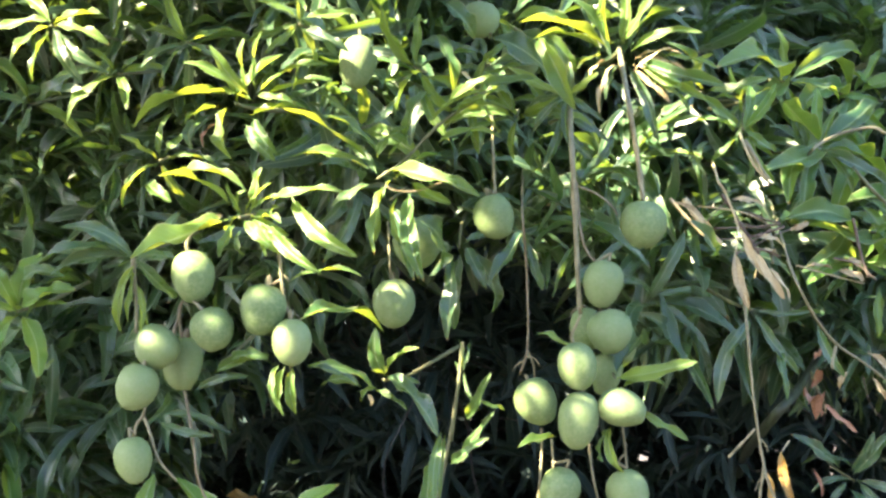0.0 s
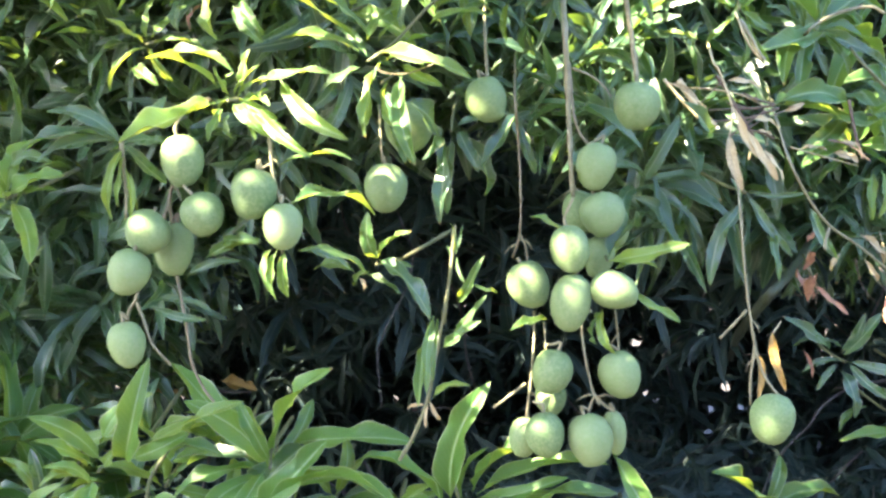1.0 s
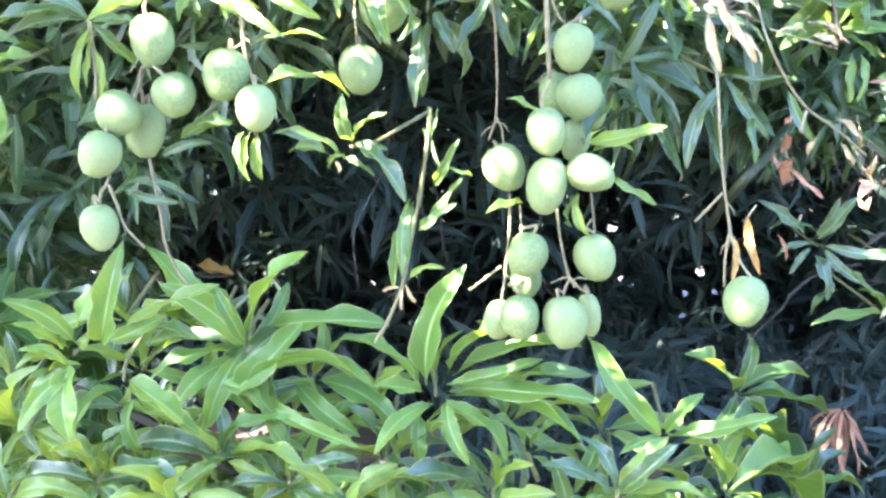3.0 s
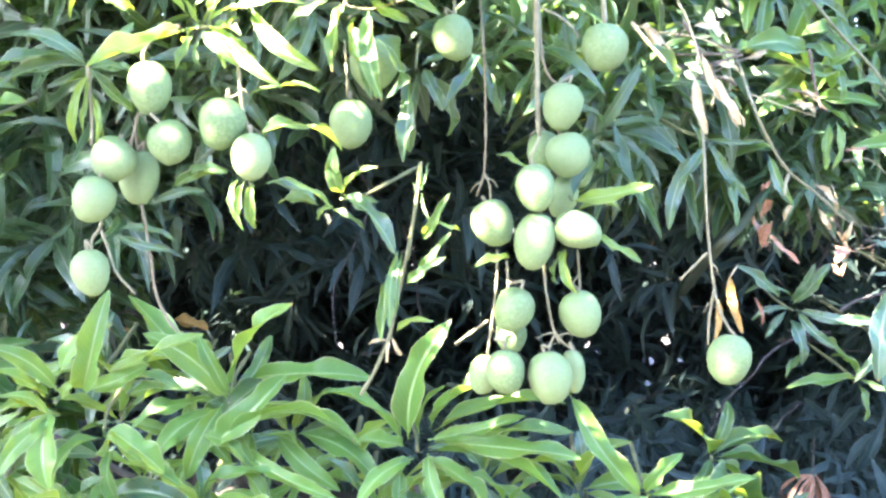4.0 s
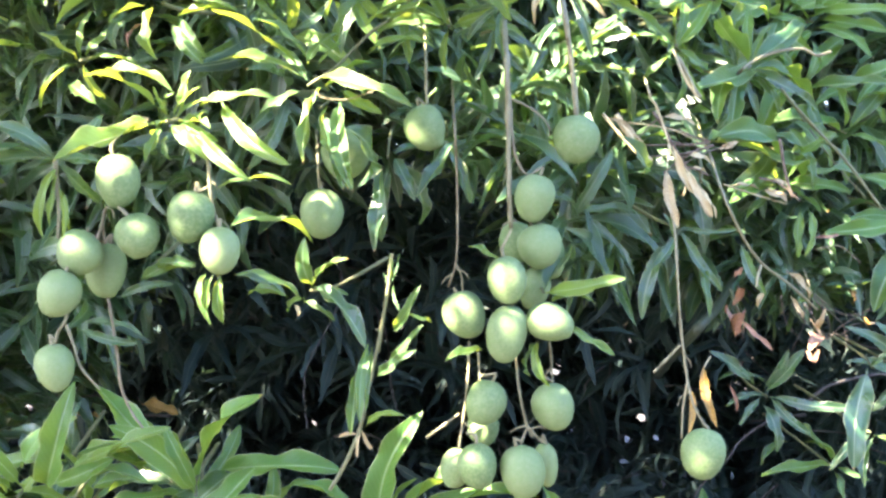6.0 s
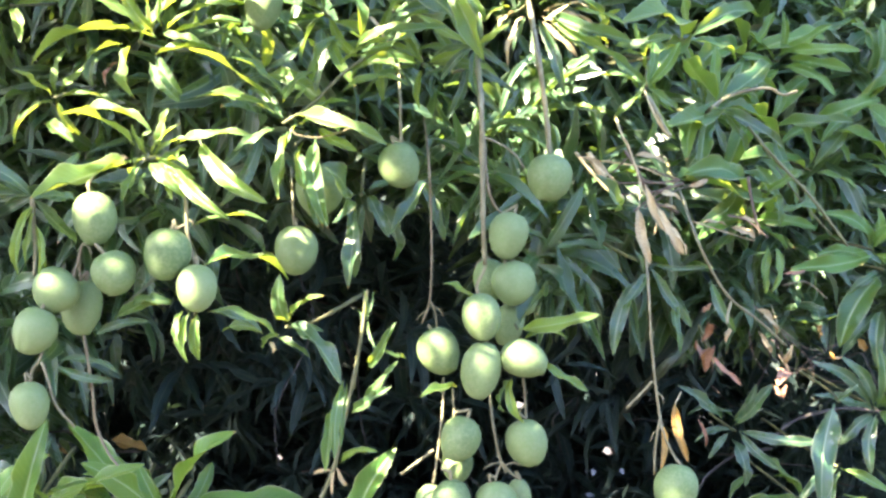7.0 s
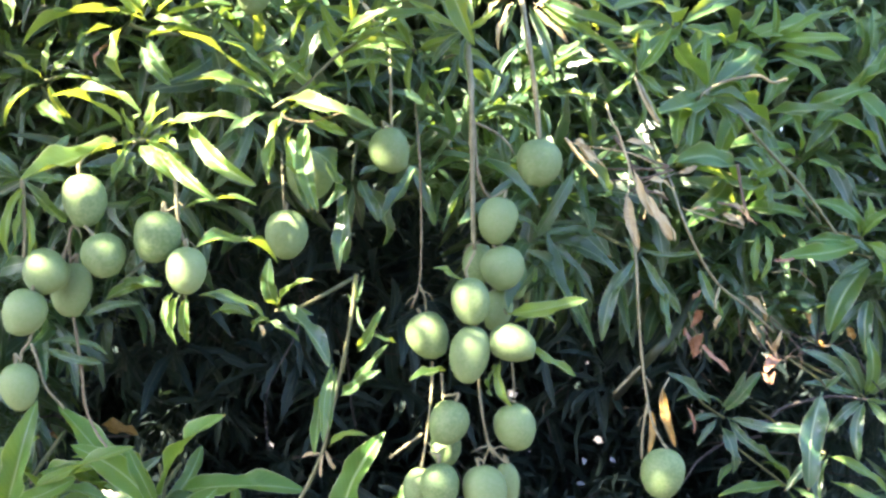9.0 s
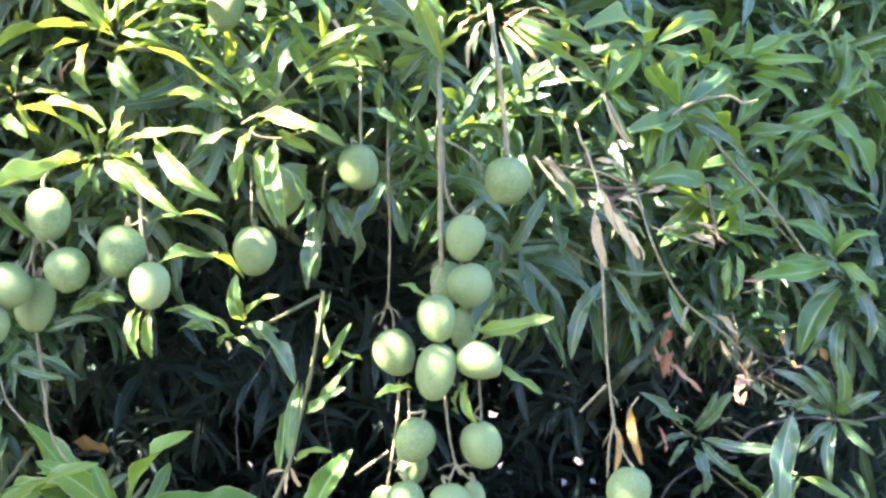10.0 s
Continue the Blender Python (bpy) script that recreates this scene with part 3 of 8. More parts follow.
leaf(s, (-0.440, 1.920, 1.677), (-0.430, 1.900, 1.603), .14, material=FRESH_LIT)
leaf(s, (-0.440, 1.920, 1.660), (-0.428, 1.940, 1.611), .16, material=FRESH_LIT)
s = shoot(tree, [(0.046, 2.250, 1.569), (0.001, 2.160, 1.546), (-0.046, 2.160, 1.522), (-0.084, 2.160, 1.516)], 0.0035, 0.0024, STEM, label="drooping leafy sprig")
leaf(s, (-0.097, 2.160, 1.501), (-0.203, 2.100, 1.546), .17, turn=15, bend=.09, material=LEAFY)
leaf(s, (-0.080, 2.160, 1.525), (-0.093, 2.120, 1.603), .32, material=LEAFY)
leaf(s, (-0.078, 2.160, 1.527), (-0.023, 2.100, 1.573), .18, material=FRESH_LIT)
leaf(s, (-0.080, 2.160, 1.523), (0.011, 2.080, 1.435), .24, turn=-25, bend=.17)
leaf(s, (-0.078, 2.160, 1.518), (-0.020, 2.133, 1.513), .2, material=LEAFY)
leaf(s, (-0.097, 2.160, 1.499), (-0.041, 2.120, 1.469), .2, material=LEAFY)
leaf(s, (-0.120, 2.160, 1.505), (-0.193, 2.210, 1.507), .3, material=LEAFY)
leaf(s, (-0.110, 2.160, 1.493), (-0.103, 2.157, 1.473), .4, material=DRY)
leaf(s, (-0.093, 2.160, 1.504), (-0.123, 2.194, 1.479), .3, material=LEAFY)
s = shoot(tree, [(0.050, 2.160, 1.575), (0.046, 2.140, 1.528), (0.030, 2.140, 1.415)], 0.0035, 0.0024, STEM, label="upright sprig with narrow leaves")
leaf(s, (0.013, 2.140, 1.429), (0.000, 2.080, 1.308), .14, bend=.06, material=LEAFY)
leaf(s, (0.020, 2.140, 1.424), (0.010, 2.100, 1.324), .11, material=LEAFY)
leaf(s, (-0.007, 2.140, 1.381), (-0.016, 2.100, 1.285), .2, turn=20, material=LEAFY)
leaf(s, (0.027, 2.140, 1.375), (0.088, 2.080, 1.425), .2, bend=.1, material=LEAFY)
leaf(s, (0.044, 2.140, 1.396), (0.099, 2.080, 1.466), .14, material=LEAFY)
leaf(s, (0.055, 2.140, 1.450), (0.094, 2.080, 1.528), .18, turn=15, material=LEAFY)
leaf(s, (0.009, 2.140, 1.289), (0.068, 2.080, 1.321), .17, bend=.13, material=FRESH_LIT)
leaf(s, (0.049, 2.140, 1.532), (0.046, 2.138, 1.582), .14, material=LEAFY)
leaf(s, (0.052, 2.140, 1.532), (0.064, 2.154, 1.579), .12, material=LEAFY)
leaf(s, (0.053, 2.140, 1.526), (0.076, 2.105, 1.468), .08, material=LEAFY)
leaf(s, (0.074, 2.140, 1.479), (0.123, 2.200, 1.462), .14, material=LEAFY)
leaf(s, (0.046, 2.140, 1.518), (0.037, 2.153, 1.546), .2, material=LEAFY)
leaf(s, (0.001, 2.140, 1.288), (0.021, 2.177, 1.247), .14, material=DRY)
leaf(s, (0.000, 2.140, 1.284), (-0.004, 2.142, 1.240), .14, material=DRY)
leaf(s, (-0.004, 2.140, 1.280), (-0.037, 2.164, 1.269), .16, material=DRY)
s = shoot(tree, [(0.320, 2.520, 1.580), (0.302, 2.120, 1.516)], 0.0035, 0.0024, STEM, label="small fresh leaves among the fruit")
leaf(s, (0.305, 2.120, 1.516), (0.424, 2.050, 1.545), .2, turn=20, bend=.08, material=FRESH_LIT, facing=SUNWARD)
leaf(s, (0.310, 2.120, 1.498), (0.391, 2.137, 1.501), .24, material=FRESH_LIT, facing=SUNWARD)
leaf(s, (0.339, 2.120, 1.462), (0.418, 2.100, 1.415), .2, material=FRESH_LIT, facing=SUNWARD)
leaf(s, (0.293, 2.120, 1.436), (0.308, 2.100, 1.363), .24, material=FRESH_LIT, facing=SUNWARD)
leaf(s, (0.234, 2.120, 1.554), (0.174, 2.100, 1.593), .26, material=FRESH_LIT, facing=SUNWARD)
leaf(s, (0.202, 2.120, 1.420), (0.136, 2.076, 1.409), .26, material=FRESH_LIT, facing=SUNWARD)
leaf(s, (0.291, 2.120, 1.434), (0.286, 2.180, 1.372), .24, facing=SUNWARD)
leaf(s, (0.302, 2.120, 1.516), (0.377, 2.300, 1.573), .2, facing=SUNWARD)
s = shoot(tree, [(-0.304, 2.360, 1.614), (-0.323, 1.960, 1.551)], 0.0035, 0.0024, STEM, label="leaves behind the fruit cluster")
leaf(s, (-0.331, 1.960, 1.539), (-0.244, 1.940, 1.567), .22, turn=20, material=LEAFY)
leaf(s, (-0.306, 1.960, 1.558), (-0.245, 1.930, 1.565), .3, material=LEAFY)
leaf(s, (-0.361, 1.960, 1.513), (-0.280, 1.970, 1.534), .18)
leaf(s, (-0.419, 1.960, 1.467), (-0.334, 1.970, 1.444), .18)
leaf(s, (-0.415, 1.960, 1.475), (-0.328, 1.986, 1.456), .16)
leaf(s, (-0.200, 1.960, 1.619), (-0.075, 2.100, 1.603), .22, bend=.12, material=LEAFY)
leaf(s, (-0.189, 1.960, 1.547), (-0.112, 1.969, 1.521), .2)
s = shoot(tree, [(-0.209, 1.930, 1.560), (-0.208, 1.910, 1.547)], 0.0035, 0.0024, STEM, label="small leaves hanging below a fruit")
leaf(s, (-0.216, 1.910, 1.550), (-0.218, 1.900, 1.477), .26, material=FRESH_LIT)
leaf(s, (-0.204, 1.910, 1.550), (-0.202, 1.920, 1.478), .26, material=FRESH_LIT)
leaf(s, (-0.225, 1.910, 1.553), (-0.230, 1.890, 1.503), .24, material=FRESH_LIT)
s = shoot(tree, [(0.075, 3.000, 1.871), (0.057, 2.600, 1.808), (0.050, 2.450, 1.754)], 0.0035, 0.0024, STEM, label="dark hanging leaves")
leaf(s, (0.064, 2.450, 1.754), (0.101, 2.403, 1.676), .28)
leaf(s, (0.174, 2.450, 1.786), (0.103, 2.400, 1.680), .22)
leaf(s, (0.037, 2.450, 1.738), (0.023, 2.400, 1.578), .2)
leaf(s, (0.053, 2.450, 1.743), (0.040, 2.487, 1.594), .2)
leaf(s, (0.064, 2.450, 1.748), (0.117, 2.500, 1.626), .26)
leaf(s, (0.155, 2.450, 1.786), (0.197, 2.447, 1.690), .2)
leaf(s, (0.181, 2.450, 1.765), (0.211, 2.472, 1.669), .22)
leaf(s, (0.042, 2.450, 1.754), (-0.044, 2.488, 1.734), .2)
leaf(s, (0.058, 2.450, 1.759), (0.145, 2.471, 1.787), .2)
s = shoot(tree, [(-0.056, 2.700, 1.897), (-0.074, 2.300, 1.833)], 0.0035, 0.0024, STEM)
leaf(s, (-0.074, 2.300, 1.823), (-0.032, 2.250, 1.687), .22)
leaf(s, (-0.047, 2.300, 1.813), (-0.022, 2.250, 1.692), .24, material=FRESH_LIT)
leaf(s, (-0.096, 2.300, 1.828), (-0.108, 2.342, 1.756), .18, material=FRESH_LIT)
leaf(s, (-0.037, 2.300, 1.803), (0.004, 2.400, 1.699), .4)
tube("twig", [(0.835, 3.000, 1.954), (0.766, 2.600, 1.942), (0.796, 2.600, 1.967), (0.843, 2.600, 1.987), (0.898, 2.600, 1.995), (0.929, 2.600, 1.982), (0.960, 2.600, 1.990)], 0.0036, 0.0030, STALK, tree, "bare twig with a reddish tip")

# dry leaves
s = shoot(tree, [(0.540, 2.250, 1.771), (0.507, 2.120, 1.723)], 0.0016, 0.0012, DRY, label="withered tan leaves on a dead twig")
leaf(s, (0.505, 2.120, 1.722), (0.522, 2.100, 1.626), .2, turn=10, material=DRY)
leaf(s, (0.537, 2.120, 1.724), (0.590, 2.133, 1.643), .16, material=DRY)
leaf(s, (0.516, 2.120, 1.761), (0.558, 2.150, 1.683), .16, material=DRY)
leaf(s, (0.403, 2.120, 1.807), (0.488, 2.180, 1.737), .12, material=DRY)
leaf(s, (0.425, 2.120, 1.779), (0.489, 2.200, 1.719), .24)
tube("twig", [(0.632, 2.320, 1.781), (0.584, 2.320, 1.776), (0.512, 2.320, 1.775)], 0.0024, 0.0016, DEADWOOD, tree)
tube("twig", [(0.632, 2.320, 1.783), (0.605, 2.320, 1.790), (0.575, 2.320, 1.804)], 0.0024, 0.0016, DEADWOOD, tree)
tube("twig", [(0.640, 2.320, 1.776), (0.585, 2.320, 1.760), (0.523, 2.320, 1.754)], 0.0026, 0.0016, DEADWOOD, tree)
tube("twig", [(0.616, 2.320, 1.772), (0.574, 2.320, 1.745), (0.548, 2.320, 1.724)], 0.0020, 0.0014, DEADWOOD, tree)
tube("twig", [(0.528, 2.320, 1.836), (0.546, 2.320, 1.809), (0.561, 2.320, 1.781), (0.576, 2.320, 1.756), (0.594, 2.320, 1.727)], 0.0034, 0.0030, DEADWOOD, tree)
tube("twig", [(0.580, 2.320, 1.737), (0.606, 2.320, 1.733), (0.630, 2.320, 1.721)], 0.0026, 0.0020, DEADWOOD, tree)
tube("twig", [(0.571, 2.320, 1.935), (0.591, 2.320, 1.902), (0.604, 2.320, 1.876), (0.615, 2.320, 1.863)], 0.0046, 0.0034, STALK, tree)
tube("twig", [(0.460, 2.320, 1.830), (0.480, 2.320, 1.797), (0.505, 2.320, 1.767), (0.525, 2.320, 1.745)], 0.0056, 0.0046, DRY, tree)
tube("twig", [(0.828, 2.520, 1.804), (0.840, 2.520, 1.738), (0.855, 2.520, 1.687)], 0.0034, 0.0026, DEADWOOD, tree)
tube("twig", [(0.787, 2.520, 1.726), (0.828, 2.520, 1.715), (0.870, 2.520, 1.682)], 0.0024, 0.0018, DEADWOOD, tree)
s = shoot(tree, [(0.625, 2.370, 1.770), (0.622, 2.340, 1.730), (0.617, 2.320, 1.710)], 0.0042, 0.0028, STEM, label="curled dead leaves among the bare twigs")
leaf(s, (0.603, 2.320, 1.704), (0.648, 2.320, 1.644), 0.16, material=DRY)
leaf(s, (0.615, 2.320, 1.704), (0.635, 2.320, 1.644), 0.20, material=DRY)
leaf(s, (0.596, 2.320, 1.730), (0.628, 2.320, 1.725), 0.30, material=DRY)
leaf(s, (0.546, 2.320, 1.826), (0.607, 2.320, 1.813), 0.22, material=DRY)
leaf(s, (0.590, 2.320, 1.756), (0.636, 2.320, 1.744), 0.30, material=DRY)
leaf(s, (0.648, 2.320, 1.768), (0.686, 2.320, 1.784), 0.30, material=DRY)
leaf(s, (0.729, 2.520, 1.707), (0.787, 2.520, 1.705), 0.22, material=DRY)
leaf(s, (0.842, 2.620, 1.725), (0.879, 2.620, 1.717), 0.40, material=DRY)
leaf(s, (0.824, 2.620, 1.704), (0.880, 2.620, 1.684), 0.30, material=DRY)
s = shoot(tree, [(1.048, 3.000, 1.531), (0.971, 2.743, 1.501)], 0.0016, 0.0012, DRY, label="rust-coloured dead leaves caught in twigs")
leaf(s, (0.899, 2.681, 1.534), (0.966, 2.727, 1.464), .2, material=DRY)
leaf(s, (0.984, 2.750, 1.607), (1.056, 2.796, 1.615), .12, material=RUST)
leaf(s, (0.911, 2.693, 1.484), (0.952, 2.723, 1.434), .18, material=DRY)
leaf(s, (0.738, 2.487, 1.510), (0.743, 2.541, 1.473), .3, material=RUST)
leaf(s, (0.712, 2.453, 1.445), (0.753, 2.548, 1.415), .4, material=RUST)
leaf(s, (1.006, 2.758, 1.388), (0.952, 2.682, 1.370), .3, material=RUST)
leaf(s, (0.990, 2.752, 1.413), (0.995, 2.710, 1.454), .25, material=DRY)
s = shoot(tree, [(0.654, 2.381, 1.384), (0.596, 2.218, 1.378)], 0.0016, 0.0012, DRY, label="yellowed leaf hanging by the fruit")
leaf(s, (0.598, 2.220, 1.382), (0.600, 2.141, 1.290), .15, turn=10, bend=.05, material=OCHRE)
leaf(s, (0.570, 2.203, 1.347), (0.552, 2.140, 1.277), .13, bend=.03, material=OCHRE)
s = shoot(tree, [(1.227, 3.600, 0.799), (1.163, 3.420, 0.731)], 0.0016, 0.0012, DEADWOOD, label="bunch of limp brown dead leaves")
leaf(s, (1.161, 3.420, 0.727), (1.083, 3.386, 0.643), .13, turn=20, bend=.1, material=RUST)
leaf(s, (1.162, 3.420, 0.725), (1.098, 3.360, 0.580), .09, turn=30, material=RUST)
leaf(s, (1.165, 3.420, 0.721), (1.165, 3.476, 0.505), .09, turn=-20, material=RUST)
leaf(s, (1.167, 3.420, 0.721), (1.162, 3.360, 0.532), .09, turn=15, material=RUST)
leaf(s, (1.171, 3.420, 0.725), (1.215, 3.413, 0.539), .1, turn=-30, material=RUST)
leaf(s, (1.172, 3.420, 0.727), (1.247, 3.436, 0.586), .11, turn=20, bend=.1, material=RUST)
leaf(s, (1.163, 3.420, 0.725), (1.102, 3.480, 0.562), .09, material=RUST)
leaf(s, (1.167, 3.420, 0.721), (1.179, 3.456, 0.551), .12, turn=40, material=RUST)
leaf(s, (1.160, 3.420, 0.727), (1.089, 3.480, 0.650), .12, bend=.12, material=RUST)
leaf(s, (1.173, 3.420, 0.723), (1.236, 3.504, 0.583), .1, material=RUST)
s = shoot(tree, [(-0.614, 3.600, 1.151), (-0.590, 3.500, 1.150)], 0.0016, 0.0012, DEADWOOD, label="yellow-brown dead leaf in the shade")
leaf(s, (-0.587, 3.500, 1.147), (-0.485, 3.480, 1.122), .42, turn=10, bend=.04, material=OCHRE)
leaf(s, (-0.774, 3.500, 1.119), (-0.693, 3.501, 1.107), .36, bend=.04, material=OCHRE)
tube("twig", [(0.998, 2.816, 1.428), (1.037, 2.820, 1.382), (1.070, 2.820, 1.409), (1.136, 2.820, 1.448)], 0.0011, 0.0007, DEADWOOD, tree)
tube("twig", [(0.982, 2.809, 1.459), (1.015, 2.820, 1.421), (1.028, 2.820, 1.376)], 0.0011, 0.0007, DEADWOOD, tree)
tube("twig", [(0.986, 2.751, 1.582), (1.043, 2.760, 1.589), (1.091, 2.760, 1.552)], 0.0015, 0.0011, REDDISH, tree)

# upper whorls
s = shoot(tree, [(0.120, 2.640, 2.202), (0.118, 2.460, 2.162), (0.113, 2.340, 2.142)], 0.0042, 0.0028, STEM, label="leaves drawn over the upper fruit")
leaf(s, (0.107, 2.340, 2.136), (0.236, 2.340, 2.046), 0.36, turn=0, material=MATURE)
leaf(s, (0.159, 2.340, 2.142), (0.239, 2.340, 2.086), 0.34, turn=0, material=MATURE)
leaf(s, (0.152, 2.340, 2.161), (0.274, 2.340, 2.144), 0.24, material=FRESH_LIT)
leaf(s, (0.211, 2.340, 2.143), (0.272, 2.340, 2.070), 0.28, material=FRESH_LIT)
leaf(s, (0.234, 2.340, 2.104), (0.261, 2.340, 2.001), 0.24, material=MATURE)
leaf(s, (0.149, 2.340, 1.989), (0.031, 2.340, 1.977), 0.20, bend=0.14, material=FRESH_LIT)
leaf(s, (0.202, 2.340, 2.057), (0.090, 2.340, 2.014), 0.22, material=LEAFY)
leaf(s, (0.009, 2.340, 2.146), (0.047, 2.340, 2.040), 0.24, material=LEAFY)
leaf(s, (0.007, 2.340, 2.033), (-0.031, 2.340, 1.968), 0.30, material=LEAFY)
leaf(s, (0.028, 2.340, 2.203), (0.086, 2.340, 2.136), 0.42, turn=0, material=MATURE)
leaf(s, (0.131, 2.340, 2.163), (0.165, 2.340, 2.118), 0.30, material=LEAFY)
leaf(s, (0.053, 2.340, 2.075), (0.084, 2.340, 2.037), 0.22, material=DRY)
s = shoot(tree, [(0.350, 2.750, 2.155), (0.348, 2.480, 2.116), (0.344, 2.300, 2.096)], 0.0042, 0.0028, STEM, label="whorl of pale and dry leaves at a branch tip")
leaf(s, (0.326, 2.300, 2.103), (0.159, 2.229, 2.142), 0.18, facing=SUNWARD, bend=0.1, material=FRESH_LIT)
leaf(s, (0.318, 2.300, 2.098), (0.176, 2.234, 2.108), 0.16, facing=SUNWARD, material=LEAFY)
leaf(s, (0.198, 2.300, 2.128), (0.255, 2.242, 1.983), 0.24, facing=SUNWARD, turn=15, material=FRESH_LIT)
leaf(s, (0.330, 2.300, 2.111), (0.316, 2.251, 2.206), 0.20, facing=SUNWARD, material=FRESH_LIT)
leaf(s, (0.349, 2.300, 2.111), (0.356, 2.287, 2.226), 0.20, facing=SUNWARD, material=FRESH_LIT)
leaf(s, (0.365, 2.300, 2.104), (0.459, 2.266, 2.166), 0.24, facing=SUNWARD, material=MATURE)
leaf(s, (0.351, 2.300, 2.111), (0.406, 2.246, 2.194), 0.18, facing=SUNWARD, material=FRESH_LIT)
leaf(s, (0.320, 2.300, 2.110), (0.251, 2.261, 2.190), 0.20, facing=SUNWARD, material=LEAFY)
leaf(s, (0.365, 2.300, 2.096), (0.483, 2.239, 2.119), 0.15, facing=SUNWARD, bend=0.12, material=FRESH_LIT)
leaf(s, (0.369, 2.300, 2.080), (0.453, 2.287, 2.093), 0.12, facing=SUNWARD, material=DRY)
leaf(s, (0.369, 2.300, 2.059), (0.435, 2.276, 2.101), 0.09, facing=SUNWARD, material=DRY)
leaf(s, (0.377, 2.300, 2.071), (0.498, 2.272, 2.003), 0.14, facing=SUNWARD, material=FRESH_LIT)
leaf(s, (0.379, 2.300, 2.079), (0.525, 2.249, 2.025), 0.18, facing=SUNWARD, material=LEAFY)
leaf(s, (0.387, 2.300, 2.050), (0.466, 2.264, 1.978), 0.14, facing=SUNWARD, material=FRESH_LIT)
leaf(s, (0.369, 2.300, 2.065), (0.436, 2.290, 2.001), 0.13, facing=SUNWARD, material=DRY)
leaf(s, (0.420, 2.300, 2.089), (0.522, 2.280, 2.061), 0.14, facing=SUNWARD, material=FRESH_LIT)
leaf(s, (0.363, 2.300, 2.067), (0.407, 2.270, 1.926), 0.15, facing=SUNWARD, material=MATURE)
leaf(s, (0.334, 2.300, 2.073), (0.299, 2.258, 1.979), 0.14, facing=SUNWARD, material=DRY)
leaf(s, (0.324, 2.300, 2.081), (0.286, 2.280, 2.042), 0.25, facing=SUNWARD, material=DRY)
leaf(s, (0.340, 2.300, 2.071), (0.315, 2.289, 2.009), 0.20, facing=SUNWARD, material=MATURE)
leaf(s, (0.314, 2.300, 2.091), (0.266, 2.279, 2.065), 0.25, facing=SUNWARD, material=FRESH_LIT)
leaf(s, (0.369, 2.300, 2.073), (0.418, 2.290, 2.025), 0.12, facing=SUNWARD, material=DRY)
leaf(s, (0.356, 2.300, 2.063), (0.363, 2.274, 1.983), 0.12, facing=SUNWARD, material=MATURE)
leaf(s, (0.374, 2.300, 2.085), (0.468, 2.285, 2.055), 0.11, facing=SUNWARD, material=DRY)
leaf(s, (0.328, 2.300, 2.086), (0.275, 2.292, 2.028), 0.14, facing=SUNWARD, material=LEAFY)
s = shoot(tree, [(0.619, 2.870, 2.082), (0.591, 2.600, 2.042), (0.598, 2.420, 2.023)], 0.0042, 0.0028, STEM, label="small sunlit shoot in the curtain")
leaf(s, (0.597, 2.420, 1.996), (0.596, 2.409, 2.053), 0.20, facing=SUNWARD, material=FRESH_LIT)
leaf(s, (0.594, 2.420, 2.023), (0.532, 2.392, 2.027), 0.20, facing=SUNWARD, material=FRESH_LIT)
leaf(s, (0.600, 2.420, 2.018), (0.631, 2.400, 1.986), 0.20, facing=SUNWARD, material=FRESH_LIT)
leaf(s, (0.605, 2.420, 2.022), (0.655, 2.407, 2.049), 0.20, facing=SUNWARD, material=FRESH_LIT)
leaf(s, (0.599, 2.420, 1.992), (0.637, 2.377, 1.913), 0.18, facing=SUNWARD, material=LEAFY)
leaf(s, (0.597, 2.420, 1.996), (0.575, 2.400, 1.931), 0.15, facing=SUNWARD, material=LEAFY)
leaf(s, (0.447, 2.420, 1.927), (0.511, 2.394, 1.913), 0.20, facing=SUNWARD, material=FRESH_LIT)
leaf(s, (0.528, 2.420, 1.949), (0.501, 2.407, 1.880), 0.24, facing=SUNWARD, material=MATURE)
leaf(s, (0.589, 2.420, 2.014), (0.539, 2.391, 1.967), 0.20, facing=SUNWARD, material=LEAFY)
leaf(s, (0.595, 2.420, 2.030), (0.564, 2.396, 2.086), 0.18, facing=SUNWARD, material=LEAFY)
leaf(s, (0.600, 2.420, 2.030), (0.625, 2.383, 2.093), 0.18, facing=SUNWARD, material=LEAFY)
s = shoot(tree, [(0.269, 2.900, 2.059), (0.243, 2.630, 2.019), (0.247, 2.450, 2.000)], 0.0042, 0.0028, STEM, label="dark leaves beside the long fruit stalk")
leaf(s, (0.257, 2.450, 1.983), (0.311, 2.429, 1.914), 0.22, material=MATURE)
leaf(s, (0.258, 2.450, 2.011), (0.149, 2.432, 2.031), 0.16, material=LEAFY)
leaf(s, (0.249, 2.450, 2.005), (0.165, 2.436, 1.982), 0.16, material=MATURE)
leaf(s, (0.252, 2.450, 2.005), (0.212, 2.436, 1.900), 0.18, material=MATURE)
leaf(s, (0.257, 2.450, 2.000), (0.341, 2.429, 1.951), 0.18, material=MATURE)
leaf(s, (0.353, 2.450, 1.965), (0.308, 2.424, 1.898), 0.20, material=MATURE)
leaf(s, (0.241, 2.450, 2.011), (0.172, 2.440, 2.087), 0.20, material=LEAFY)
s = shoot(tree, [(-0.011, 2.750, 2.149), (-0.029, 2.350, 2.085)], 0.0035, 0.0024, STEM, label="narrow leaves of an upper shoot")
leaf(s, (-0.029, 2.350, 2.085), (-0.086, 2.300, 2.186), .22, material=FRESH_LIT, facing=SUNWARD)
